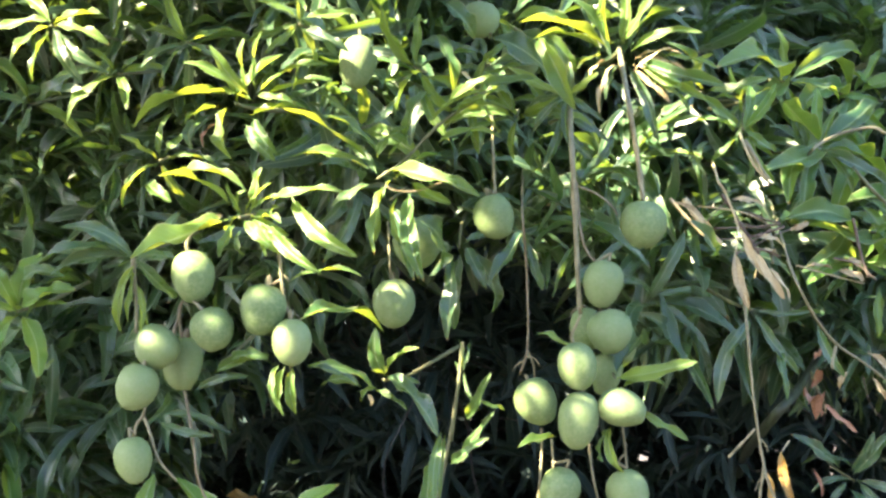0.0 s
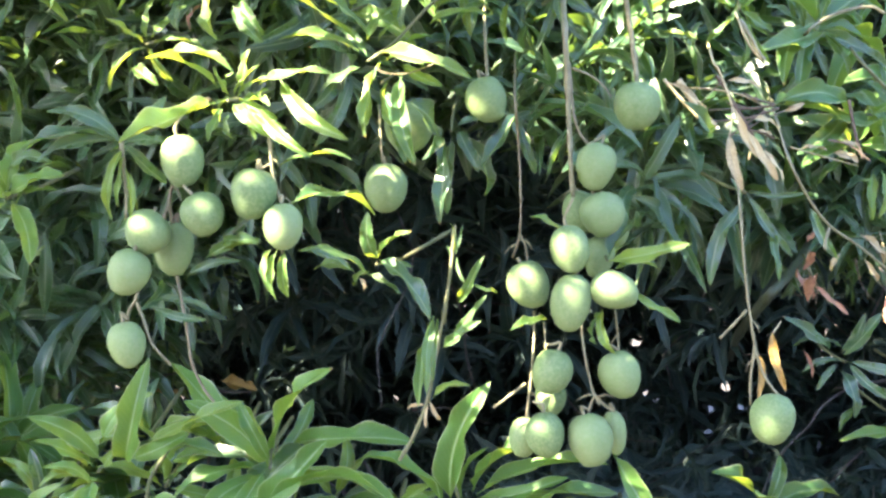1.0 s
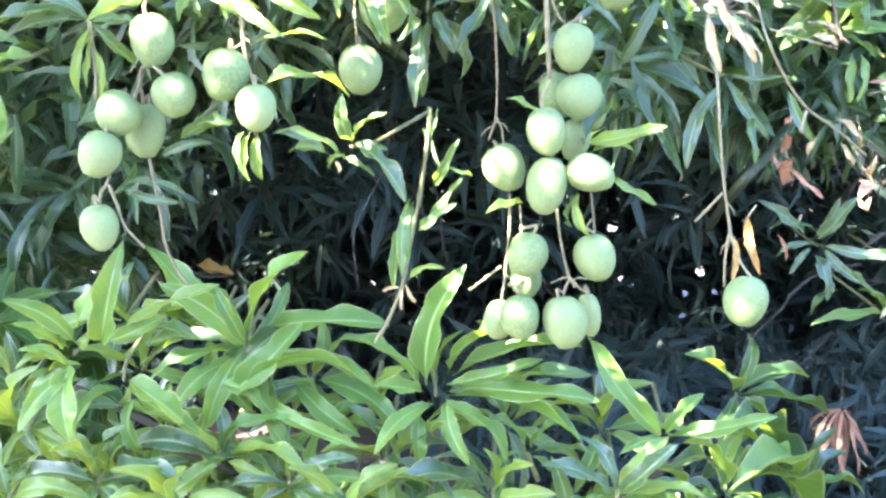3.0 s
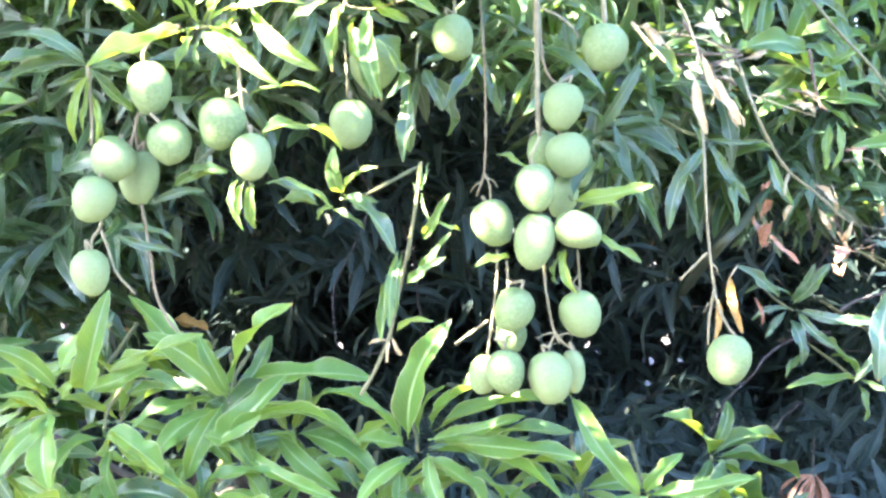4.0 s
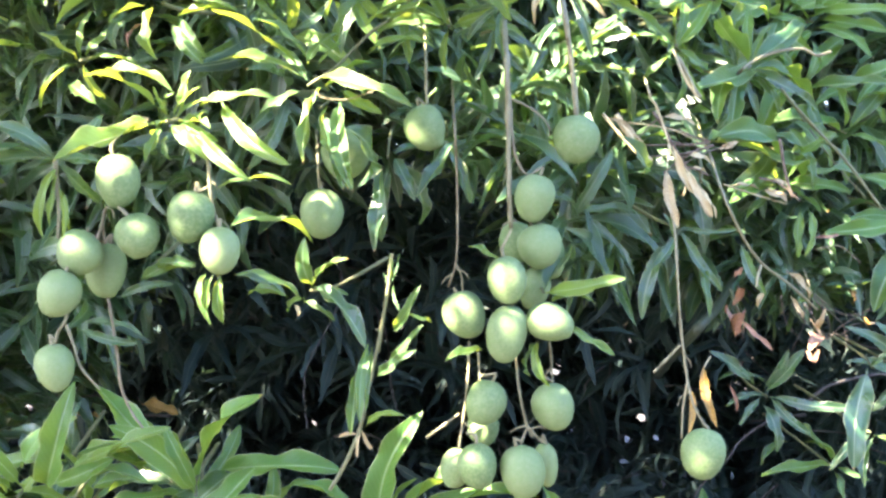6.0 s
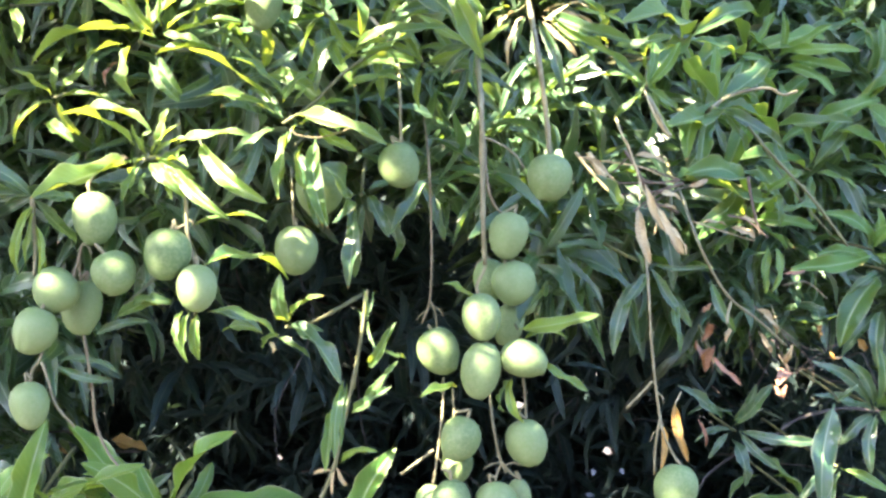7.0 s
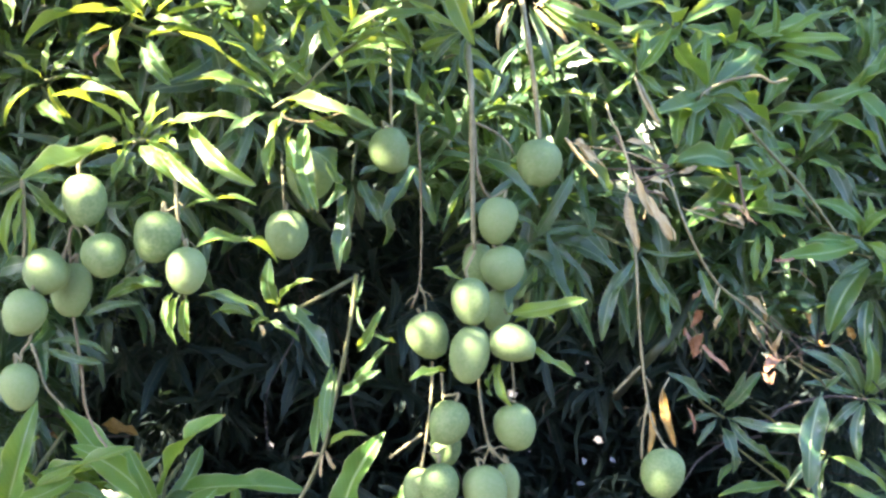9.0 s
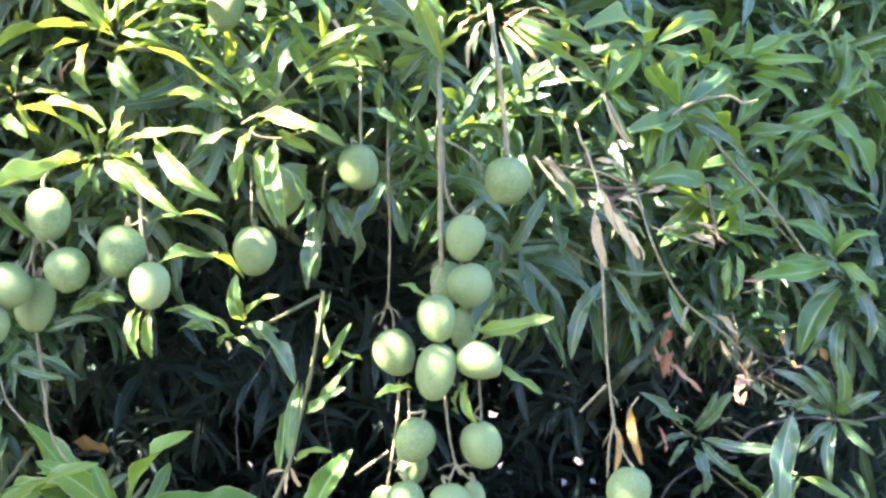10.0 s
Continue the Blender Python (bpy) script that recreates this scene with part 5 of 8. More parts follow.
leaf(s, (0.985, 2.800, 1.671), (0.971, 2.772, 1.566), 0.20, material=FRESH_LIT)

# fruit
mango((-0.359, 1.930, 1.687), 0.0661, 0.0797, -8, (-0.360, 1.990, 1.772), "pale green mango under a sunlit leaf", 0)
mango((-0.327, 1.920, 1.607), 0.0675, 0.0658, -25, (-0.355, 1.920, 1.650), "unripe pale green mango hanging on its stalk", 30)
mango((-0.251, 1.920, 1.635), 0.0708, 0.0776, 12, (-0.237, 1.920, 1.673), "unripe pale green mango hanging on its stalk", 0)
mango((-0.205, 1.900, 1.586), 0.0643, 0.0701, 0, (-0.206, 1.900, 1.618), "pale green mango half in sunlight", 120)
mango((-0.409, 1.920, 1.580), 0.0708, 0.0658, 50, (-0.383, 1.920, 1.609), "unripe pale green mango hanging on its stalk", 200, red=True)
mango((-0.436, 1.900, 1.523), 0.0668, 0.0701, 20, (-0.402, 1.900, 1.577), "unripe pale green mango hanging on its stalk", 60)
mango((-0.383, 1.980, 1.554), 0.0626, 0.0835, 8, (-0.386, 1.980, 1.598), "unripe pale green mango hanging on its stalk", 180, red=True)
mango((-0.445, 1.920, 1.413), 0.0616, 0.0708, -8, (-0.442, 1.920, 1.452), "unripe pale green mango hanging on its stalk", 90)
mango((-0.070, 2.300, 1.646), 0.0808, 0.0889, 0, (-0.073, 2.300, 1.688), "dark green mango in the shade of a leaf", 40)
mango((-0.032, 2.420, 1.760), 0.0935, 0.0978, -10, (-0.048, 2.420, 1.825), "green mango half hidden by leaves", 0)
mango((0.115, 2.300, 1.800), 0.0748, 0.0828, -18, (0.116, 2.300, 1.840), "unripe pale green mango hanging on its stalk", 160)
mango((0.359, 2.150, 1.772), 0.0812, 0.0812, 0, (0.359, 2.150, 1.812), "round pale green mango on a thick stalk", 20)
mango((0.287, 2.130, 1.672), 0.0674, 0.0805, 14, (0.277, 2.130, 1.709), "unripe pale green mango hanging on its stalk", 180)
mango((0.265, 2.200, 1.597), 0.0638, 0.0734, 0, (0.258, 2.200, 1.637), "unripe pale green mango hanging on its stalk", 100)
mango((0.296, 2.140, 1.592), 0.0771, 0.0752, -20, (0.269, 2.140, 1.650), "unripe pale green mango hanging on its stalk", 10)
mango((0.326, 2.220, 1.574), 0.0605, 0.0780, -10, (0.304, 2.220, 1.632), "unripe pale green mango hanging on its stalk", 210)
mango((0.237, 2.080, 1.538), 0.0694, 0.0786, -10, (0.243, 2.080, 1.621), "pale green mango with a bright sun fleck", 70)
mango((0.294, 2.180, 1.520), 0.0536, 0.0728, 10, (0.285, 2.180, 1.584), "unripe pale green mango hanging on its stalk", 0)
mango((0.238, 2.090, 1.450), 0.0679, 0.0955, 10, (0.251, 2.090, 1.520), "unripe pale green mango hanging on its stalk", 180)
mango((0.308, 2.090, 1.468), 0.0643, 0.0808, -76, (0.273, 2.090, 1.478), "sunlit mango lying on its side in the cluster", 30)
mango((0.174, 2.140, 1.478), 0.0733, 0.0808, -22, (0.154, 2.140, 1.523), "unripe pale green mango hanging on its stalk", 140)
mango((0.207, 2.120, 1.334), 0.0689, 0.0763, 18, (0.197, 2.120, 1.378), "unripe pale green mango hanging on its stalk", 20)
mango((0.211, 2.200, 1.278), 0.0580, 0.0618, 0, (0.196, 2.200, 1.327), "unripe pale green mango hanging on its stalk", 60)
mango((0.322, 2.140, 1.324), 0.0752, 0.0808, -18, (0.321, 2.140, 1.366), "unripe pale green mango hanging on its stalk", 120)
mango((0.164, 2.190, 1.213), 0.0596, 0.0693, 10, (0.168, 2.190, 1.255), "unripe pale green mango hanging on its stalk", 60)
mango((0.195, 2.110, 1.231), 0.0667, 0.0760, -6, (0.174, 2.110, 1.287), "unripe pale green mango hanging on its stalk", 200)
mango((0.269, 2.120, 1.219), 0.0763, 0.0894, -14, (0.268, 2.120, 1.270), "unripe pale green mango hanging on its stalk", 0)
mango((0.317, 2.180, 1.220), 0.0421, 0.0766, -8, (0.317, 2.180, 1.259), "unripe pale green mango hanging on its stalk", 30)
mango((0.554, 2.050, 1.260), 0.0738, 0.0828, 10, (0.554, 2.050, 1.308), "lone pale green mango on a long bare twig", 160)
mango((-0.136, 2.380, 2.101), 0.0753, 0.1024, 8, (-0.133, 2.380, 2.163), "green mango among the upper leaves", 60)
mango((0.096, 2.450, 2.194), 0.0760, 0.0720, 0, (0.097, 2.450, 2.245), "unripe pale green mango hanging on its stalk", 20)
mango((0.178, 2.530, 2.130), 0.0860, 0.0840, 0, (0.167, 2.500, 2.189), "green mango behind the upper leaves", 90)

# the low young mango tree in front of the hollow
young_tree = tagged(new("mango_tree"), "low bushy mango tree with broad fresh leaves", "tree")
young_tree.location = (0.15, 2.85, 0)
tube("trunk", [(0.15, 2.85, -0.05), (0.12, 2.83, 0.35), (0.16, 2.8, 0.75)], 0.035, 0.022, BARK, young_tree, "slim young trunk", 10, 0.08)
tube("branch", [(0.150, 2.800, 0.600), (0.101, 2.660, 0.729), (0.050, 2.520, 0.944)], 0.014, 0.006, BARK, young_tree)
tube("branch", [(0.150, 2.800, 0.600), (-0.080, 2.630, 0.785), (-0.312, 2.460, 1.054)], 0.014, 0.006, BARK, young_tree)
tube("branch", [(0.150, 2.800, 0.600), (-0.238, 2.600, 0.790), (-0.627, 2.400, 1.062)], 0.014, 0.006, BARK, young_tree)
tube("branch", [(0.150, 2.800, 0.600), (0.332, 2.640, 0.684), (0.511, 2.480, 0.864)], 0.014, 0.006, BARK, young_tree)
tube("branch", [(0.150, 2.800, 0.600), (0.423, 2.750, 0.699), (0.764, 2.967, 0.813)], 0.014, 0.006, BARK, young_tree)
tube("branch", [(0.150, 2.800, 0.600), (0.005, 2.600, 0.725), (-0.140, 2.400, 0.934)], 0.014, 0.006, BARK, young_tree)
tube("branch", [(0.150, 2.800, 0.600), (-0.156, 2.600, 0.733), (-0.461, 2.400, 0.952)], 0.014, 0.006, BARK, young_tree)
s = shoot(young_tree, [(0.029, 2.500, 1.103), (0.050, 2.410, 1.063), (0.053, 2.350, 1.043)], 0.0042, 0.0028, STEM, label="upright shoot with a rosette of broad leaves")
leaf(s, (0.036, 2.350, 1.065), (0.106, 2.271, 1.297), 0.26, bend=0.08, material=BROAD)
leaf(s, (0.057, 2.350, 1.069), (0.100, 2.301, 1.176), 0.14, material=BROAD)
leaf(s, (0.026, 2.350, 1.054), (-0.117, 2.308, 1.166), 0.23, bend=0.1, material=BROAD)
leaf(s, (0.077, 2.350, 1.085), (0.220, 2.268, 1.192), 0.24, material=BROAD)
leaf(s, (0.083, 2.350, 1.079), (0.316, 2.272, 1.150), 0.17, bend=0.06, material=BROAD)
leaf(s, (0.072, 2.350, 1.064), (0.248, 2.309, 1.118), 0.17, material=BROAD)
leaf(s, (0.084, 2.350, 1.060), (0.349, 2.288, 1.046), 0.20, bend=0.08, material=BROAD)
leaf(s, (0.074, 2.350, 1.043), (0.325, 2.304, 0.963), 0.22, bend=0.08, material=BROAD)
leaf(s, (0.058, 2.350, 1.026), (0.188, 2.328, 0.928), 0.26, material=BROAD)
leaf(s, (0.020, 2.350, 1.012), (0.020, 2.335, 0.917), 0.32, material=BROAD)
leaf(s, (0.028, 2.350, 1.052), (-0.060, 2.316, 1.074), 0.36, material=BROAD)
leaf(s, (0.046, 2.350, 1.029), (-0.062, 2.279, 0.956), 0.25, material=BROAD)
leaf(s, (0.088, 2.350, 1.070), (0.338, 2.308, 1.090), 0.18, material=LEAFY)
leaf(s, (0.041, 2.350, 1.034), (-0.022, 2.339, 0.969), 0.26, material=LEAFY)
leaf(s, (0.072, 2.350, 1.039), (0.110, 2.285, 0.930), 0.25, material=BROAD)
s = shoot(young_tree, [(0.511, 2.650, 0.987), (0.507, 2.530, 0.947), (0.510, 2.450, 0.928)], 0.0042, 0.0028, STEM, label="shoot of broad leaves")
leaf(s, (0.347, 2.450, 1.134), (0.493, 2.450, 0.930), 0.20, bend=0.05, material=BROAD)
leaf(s, (0.499, 2.450, 0.933), (0.567, 2.429, 1.019), 0.30, material=BROAD)
leaf(s, (0.505, 2.450, 0.930), (0.699, 2.378, 0.984), 0.18, material=BROAD)
leaf(s, (0.510, 2.450, 0.922), (0.619, 2.398, 0.906), 0.24, material=BROAD)
leaf(s, (0.499, 2.450, 0.922), (0.407, 2.425, 0.903), 0.24, material=BROAD)
s = shoot(young_tree, [(-0.325, 2.620, 1.184), (-0.301, 2.500, 1.144), (-0.306, 2.420, 1.124)], 0.0042, 0.0028, STEM, label="shoot of broad glossy leaves")
leaf(s, (-0.298, 2.420, 1.135), (-0.180, 2.322, 1.327), 0.27, fold=0.4, bend=0.1, material=BROAD)
leaf(s, (-0.310, 2.420, 1.137), (-0.503, 2.500, 1.321), 0.20, material=BROAD)
leaf(s, (-0.319, 2.420, 1.130), (-0.438, 2.337, 1.249), 0.26, material=BROAD)
leaf(s, (-0.268, 2.420, 1.166), (-0.032, 2.364, 1.183), 0.22, bend=0.13, material=BROAD)
leaf(s, (-0.232, 2.420, 1.168), (-0.353, 2.440, 1.051), 0.42, material=LEAFY)
leaf(s, (-0.297, 2.420, 1.061), (-0.065, 2.364, 1.066), 0.19, bend=0.2, material=BROAD)
leaf(s, (-0.317, 2.420, 1.119), (-0.484, 2.362, 1.086), 0.25, bend=0.16, material=BROAD)
leaf(s, (-0.352, 2.420, 1.084), (-0.293, 2.380, 1.012), 0.34, material=BROAD)
leaf(s, (-0.267, 2.420, 1.070), (-0.245, 2.405, 0.967), 0.36, material=BROAD)
leaf(s, (-0.214, 2.420, 1.060), (-0.091, 2.356, 0.968), 0.25, bend=0.12, material=BROAD)
leaf(s, (-0.172, 2.420, 1.062), (-0.014, 2.343, 0.981), 0.28, bend=0.1, material=BROAD)
leaf(s, (-0.364, 2.420, 1.019), (-0.382, 2.376, 0.936), 0.36, material=BROAD)
leaf(s, (-0.303, 2.420, 1.115), (-0.256, 2.412, 1.063), 0.30, material=LEAFY)
leaf(s, (-0.314, 2.420, 1.121), (-0.416, 2.500, 1.168), 0.20, material=LEAFY)
leaf(s, (-0.298, 2.420, 1.126), (-0.232, 2.520, 1.239), 0.20, material=LEAFY)
leaf(s, (-0.319, 2.420, 1.105), (-0.442, 2.337, 1.021), 0.26, material=BROAD)
s = shoot(young_tree, [(-0.577, 2.550, 1.216), (-0.580, 2.370, 1.176), (-0.585, 2.250, 1.156)], 0.0042, 0.0028, STEM, label="shoot of pale broad leaves")
leaf(s, (-0.582, 2.250, 1.178), (-0.684, 2.189, 1.265), 0.26, bend=0.1, material=BROAD, facing=SKYWARD)
leaf(s, (-0.594, 2.250, 1.168), (-0.677, 2.196, 1.225), 0.24, bend=0.1, material=BROAD, facing=SKYWARD)
leaf(s, (-0.578, 2.250, 1.200), (-0.476, 2.198, 1.302), 0.30, bend=0.1, material=BROAD, facing=SKYWARD)
leaf(s, (-0.535, 2.250, 1.176), (-0.478, 2.167, 1.358), 0.26, material=BROAD, facing=SKYWARD)
leaf(s, (-0.602, 2.250, 1.163), (-0.653, 2.242, 1.210), 0.32, material=FRESH_LIT, facing=SKYWARD)
leaf(s, (-0.575, 2.250, 1.166), (-0.546, 2.239, 1.198), 0.50, material=FRESH_LIT, facing=SKYWARD)
leaf(s, (-0.620, 2.250, 1.146), (-0.680, 2.215, 1.141), 0.30, material=FRESH_LIT, facing=SKYWARD)
leaf(s, (-0.593, 2.250, 1.143), (-0.586, 2.198, 1.011), 0.42, bend=0.06, turn=10, material=BROAD)
leaf(s, (-0.598, 2.250, 1.133), (-0.668, 2.208, 1.176), 0.25, material=BROAD, facing=SKYWARD)
leaf(s, (-0.524, 2.250, 1.178), (-0.420, 2.234, 1.225), 0.30, bend=0.12, material=BROAD, facing=SKYWARD)
leaf(s, (-0.499, 2.250, 1.200), (-0.318, 2.195, 1.287), 0.16, bend=0.06, material=FRESH_LIT, facing=SKYWARD)
leaf(s, (-0.578, 2.250, 1.133), (-0.675, 2.226, 1.074), 0.22, material=LEAFY, facing=SKYWARD)
leaf(s, (-0.583, 2.250, 1.128), (-0.678, 2.201, 1.030), 0.24, material=BROAD, facing=SKYWARD)
s = shoot(young_tree, [(-0.496, 2.450, 1.168), (-0.510, 2.330, 1.128), (-0.500, 2.250, 1.108)], 0.0042, 0.0028, STEM, label="shoot of broad hanging leaves")
leaf(s, (-0.495, 2.250, 1.110), (-0.391, 2.226, 1.036), 0.38, bend=0.14, turn=0, material=BROAD)
leaf(s, (-0.516, 2.300, 1.087), (-0.371, 2.265, 1.004), 0.22, material=BROAD, facing=SKYWARD)
leaf(s, (-0.512, 2.330, 1.153), (-0.369, 2.269, 1.184), 0.26, material=LEAFY, facing=SKYWARD)
leaf(s, (-0.518, 2.310, 1.080), (-0.597, 2.257, 0.995), 0.30, material=BROAD, facing=SKYWARD)
leaf(s, (-0.496, 2.300, 1.066), (-0.474, 2.282, 0.957), 0.30, material=BROAD, facing=SKYWARD)
s = shoot(young_tree, [(-0.273, 2.520, 1.202), (-0.298, 2.400, 1.162), (-0.291, 2.320, 1.142)], 0.0042, 0.0028, STEM, label="rosette of broad green leaves")
leaf(s, (-0.298, 2.350, 1.143), (-0.436, 2.284, 1.273), 0.28, material=BROAD, facing=SKYWARD)
leaf(s, (-0.291, 2.320, 1.154), (-0.346, 2.301, 1.267), 0.24, material=BROAD, facing=SKYWARD)
leaf(s, (-0.326, 2.320, 1.059), (-0.187, 2.301, 1.196), 0.30, bend=0.06, material=BROAD, facing=SKYWARD)
leaf(s, (-0.307, 2.320, 1.055), (-0.048, 2.205, 1.103), 0.17, bend=0.2, material=BROAD, facing=(0.0, -0.2, 0.98))
leaf(s, (-0.343, 2.320, 1.080), (-0.262, 2.303, 1.037), 0.38, material=BROAD, facing=SKYWARD)
leaf(s, (-0.307, 2.360, 1.131), (-0.371, 2.332, 0.996), 0.30, material=BROAD, facing=SKYWARD)
leaf(s, (-0.297, 2.370, 1.124), (-0.240, 2.309, 1.021), 0.32, material=LEAFY, facing=SKYWARD)
leaf(s, (-0.280, 2.350, 1.054), (-0.089, 2.257, 0.977), 0.14, material=BROAD, facing=SKYWARD)
leaf(s, (-0.338, 2.320, 0.988), (-0.192, 2.289, 1.018), 0.22, bend=0.14, material=BROAD, facing=SKYWARD)
s = shoot(young_tree, [(0.781, 3.016, 0.813), (0.763, 2.965, 0.888)], 0.005, 0.004, STEM, label="small darker shoot")
leaf(s, (0.754, 2.951, 0.897), (0.591, 2.702, 1.041), .22, material=LEAFY)
leaf(s, (0.768, 2.973, 0.895), (0.814, 3.014, 1.011), .28, material=LEAFY)
leaf(s, (0.775, 2.983, 0.887), (1.011, 3.192, 0.871), .18, material=LEAFY)
leaf(s, (0.777, 2.986, 0.879), (1.053, 3.192, 0.777), .18, material=LEAFY)
leaf(s, (0.762, 2.965, 0.879), (0.679, 2.866, 0.815), .22, material=LEAFY)
leaf(s, (0.771, 2.978, 0.876), (0.902, 3.103, 0.732), .22, material=LEAFY)
s = shoot(young_tree, [(-0.142, 2.420, 0.908), (-0.151, 2.400, 0.977)], 0.005, 0.004, STEM, label="shoot of broad leaves")
leaf(s, (-0.153, 2.400, 0.983), (-0.241, 2.360, 1.074), .26, material=BROAD)
leaf(s, (-0.151, 2.400, 0.980), (-0.054, 2.400, 1.051), .24, material=BROAD)
leaf(s, (-0.155, 2.400, 0.978), (-0.280, 2.407, 0.990), .24, material=BROAD)
leaf(s, (-0.149, 2.400, 0.975), (-0.012, 2.340, 0.927), .24, material=BROAD)
leaf(s, (-0.151, 2.400, 0.972), (-0.180, 2.340, 0.888), .26, material=BROAD)
leaf(s, (-0.157, 2.400, 0.972), (-0.263, 2.340, 0.923), .26, material=BROAD)
leaf(s, (-0.146, 2.400, 0.977), (-0.086, 2.424, 1.014), .22, material=LEAFY)
s = shoot(young_tree, [(-0.463, 2.400, 0.921), (-0.454, 2.360, 0.983)], 0.005, 0.004, STEM, label="shoot of broad leaves")
leaf(s, (-0.455, 2.360, 0.988), (-0.541, 2.340, 1.043), .26, material=BROAD)
leaf(s, (-0.453, 2.360, 0.990), (-0.377, 2.360, 1.067), .24, material=BROAD)
leaf(s, (-0.449, 2.360, 0.985), (-0.314, 2.340, 0.996), .26, material=BROAD)
leaf(s, (-0.452, 2.360, 0.981), (-0.355, 2.320, 0.909), .26, material=BROAD)
leaf(s, (-0.456, 2.360, 0.981), (-0.466, 2.300, 0.884), .28, material=BROAD)
leaf(s, (-0.460, 2.360, 0.984), (-0.560, 2.320, 0.924), .26, material=BROAD)
leaf(s, (-0.453, 2.360, 0.994), (-0.447, 2.400, 1.070), .24, material=BROAD)
s = shoot(young_tree, [(0.255, 2.500, 0.830), (0.233, 2.500, 0.888)], 0.005, 0.004, STEM, label="low shoot of broad leaves")
leaf(s, (0.230, 2.500, 0.892), (0.141, 2.450, 0.971), .24, material=BROAD)
leaf(s, (0.239, 2.500, 0.892), (0.309, 2.480, 0.960), .24, material=BROAD)
leaf(s, (0.240, 2.500, 0.888), (0.361, 2.450, 0.898), .22, material=LEAFY)
leaf(s, (0.231, 2.500, 0.886), (0.153, 2.481, 0.838), .24, material=BROAD)
leaf(s, (0.238, 2.500, 0.883), (0.296, 2.472, 0.814), .24, material=BROAD)
s = shoot(tree, [(0.265, 2.700, 2.078), (0.248, 2.300, 2.015)], 0.0035, 0.0024, STEM, label="shoot at the top of the long fruit stalk")
leaf(s, (0.245, 2.300, 2.018), (0.224, 2.250, 2.104), .2)
leaf(s, (0.245, 2.300, 2.015), (0.174, 2.330, 2.000), .2)
leaf(s, (0.250, 2.300, 2.012), (0.250, 2.274, 1.923), .18)
leaf(s, (0.243, 2.300, 2.020), (0.141, 2.269, 2.067), .18, material=FRESH_LIT)
leaf(s, (0.250, 2.300, 2.018), (0.313, 2.294, 1.971), .2)
leaf(s, (0.245, 2.300, 2.018), (0.187, 2.320, 1.957), .2)
leaf(s, (0.253, 2.300, 2.020), (0.302, 2.260, 2.053), .2, material=FRESH_LIT)

# more shoots of the low tree
s = shoot(young_tree, [(-0.678, 2.580, 1.068), (-0.695, 2.330, 1.006)], 0.005, 0.004, STEM, label="low shoot of broad leaves")
leaf(s, (-0.698, 2.330, 1.001), (-0.741, 2.300, 0.925), 0.25, material=FRESH_LIT)
leaf(s, (-0.702, 2.330, 1.006), (-0.869, 2.320, 0.980), 0.24, material=FRESH_LIT)
leaf(s, (-0.702, 2.330, 1.008), (-0.790, 2.230, 1.044), 0.28, material=FRESH_LIT)
leaf(s, (-0.700, 2.330, 1.011), (-0.799, 2.320, 1.073), 0.26, material=FRESH_LIT)
leaf(s, (-0.694, 2.330, 1.012), (-0.658, 2.250, 1.140), 0.24, material=FRESH_LIT)
leaf(s, (-0.691, 2.330, 1.012), (-0.628, 2.310, 1.122), 0.23)
leaf(s, (-0.687, 2.330, 1.008), (-0.533, 2.330, 1.049), 0.29)
leaf(s, (-0.688, 2.330, 1.003), (-0.539, 2.340, 0.921), 0.25, material=FRESH_LIT)
leaf(s, (-0.690, 2.330, 1.000), (-0.601, 2.310, 0.916), 0.23)
s = shoot(young_tree, [(-0.325, 2.570, 0.999), (-0.343, 2.320, 0.941)], 0.005, 0.004, STEM, label="low shoot of broad leaves")
leaf(s, (-0.336, 2.320, 0.938), (-0.241, 2.290, 0.896), 0.26, material=FRESH_LIT)
leaf(s, (-0.345, 2.320, 0.935), (-0.375, 2.290, 0.839), 0.29, material=FRESH_LIT)
leaf(s, (-0.349, 2.320, 0.937), (-0.481, 2.300, 0.851), 0.30, material=FRESH_LIT)
leaf(s, (-0.351, 2.320, 0.943), (-0.524, 2.330, 0.963), 0.29)
leaf(s, (-0.349, 2.320, 0.946), (-0.464, 2.240, 1.054), 0.24, material=FRESH_LIT)
leaf(s, (-0.343, 2.320, 0.946), (-0.361, 2.360, 1.044), 0.27)
leaf(s, (-0.340, 2.320, 0.946), (-0.285, 2.350, 1.026), 0.26, material=FRESH_LIT)
leaf(s, (-0.335, 2.320, 0.942), (-0.187, 2.340, 0.947), 0.25, material=FRESH_LIT)
leaf(s, (-0.335, 2.320, 0.940), (-0.174, 2.250, 0.930), 0.25, material=FRESH_LIT)
s = shoot(young_tree, [(-0.549, 2.550, 0.968), (-0.567, 2.300, 0.909)], 0.005, 0.004, STEM, label="low shoot of broad leaves")
leaf(s, (-0.574, 2.300, 0.909), (-0.742, 2.320, 0.899), 0.26)
leaf(s, (-0.572, 2.300, 0.914), (-0.622, 2.200, 1.001), 0.24, material=FRESH_LIT)
leaf(s, (-0.571, 2.300, 0.915), (-0.646, 2.300, 1.011), 0.29, material=FRESH_LIT)
leaf(s, (-0.564, 2.300, 0.916), (-0.503, 2.230, 1.033), 0.23)
leaf(s, (-0.558, 2.300, 0.911), (-0.407, 2.330, 0.938), 0.27)
leaf(s, (-0.559, 2.300, 0.909), (-0.401, 2.230, 0.935), 0.30)
leaf(s, (-0.564, 2.300, 0.903), (-0.495, 2.270, 0.824), 0.29, material=FRESH_LIT)
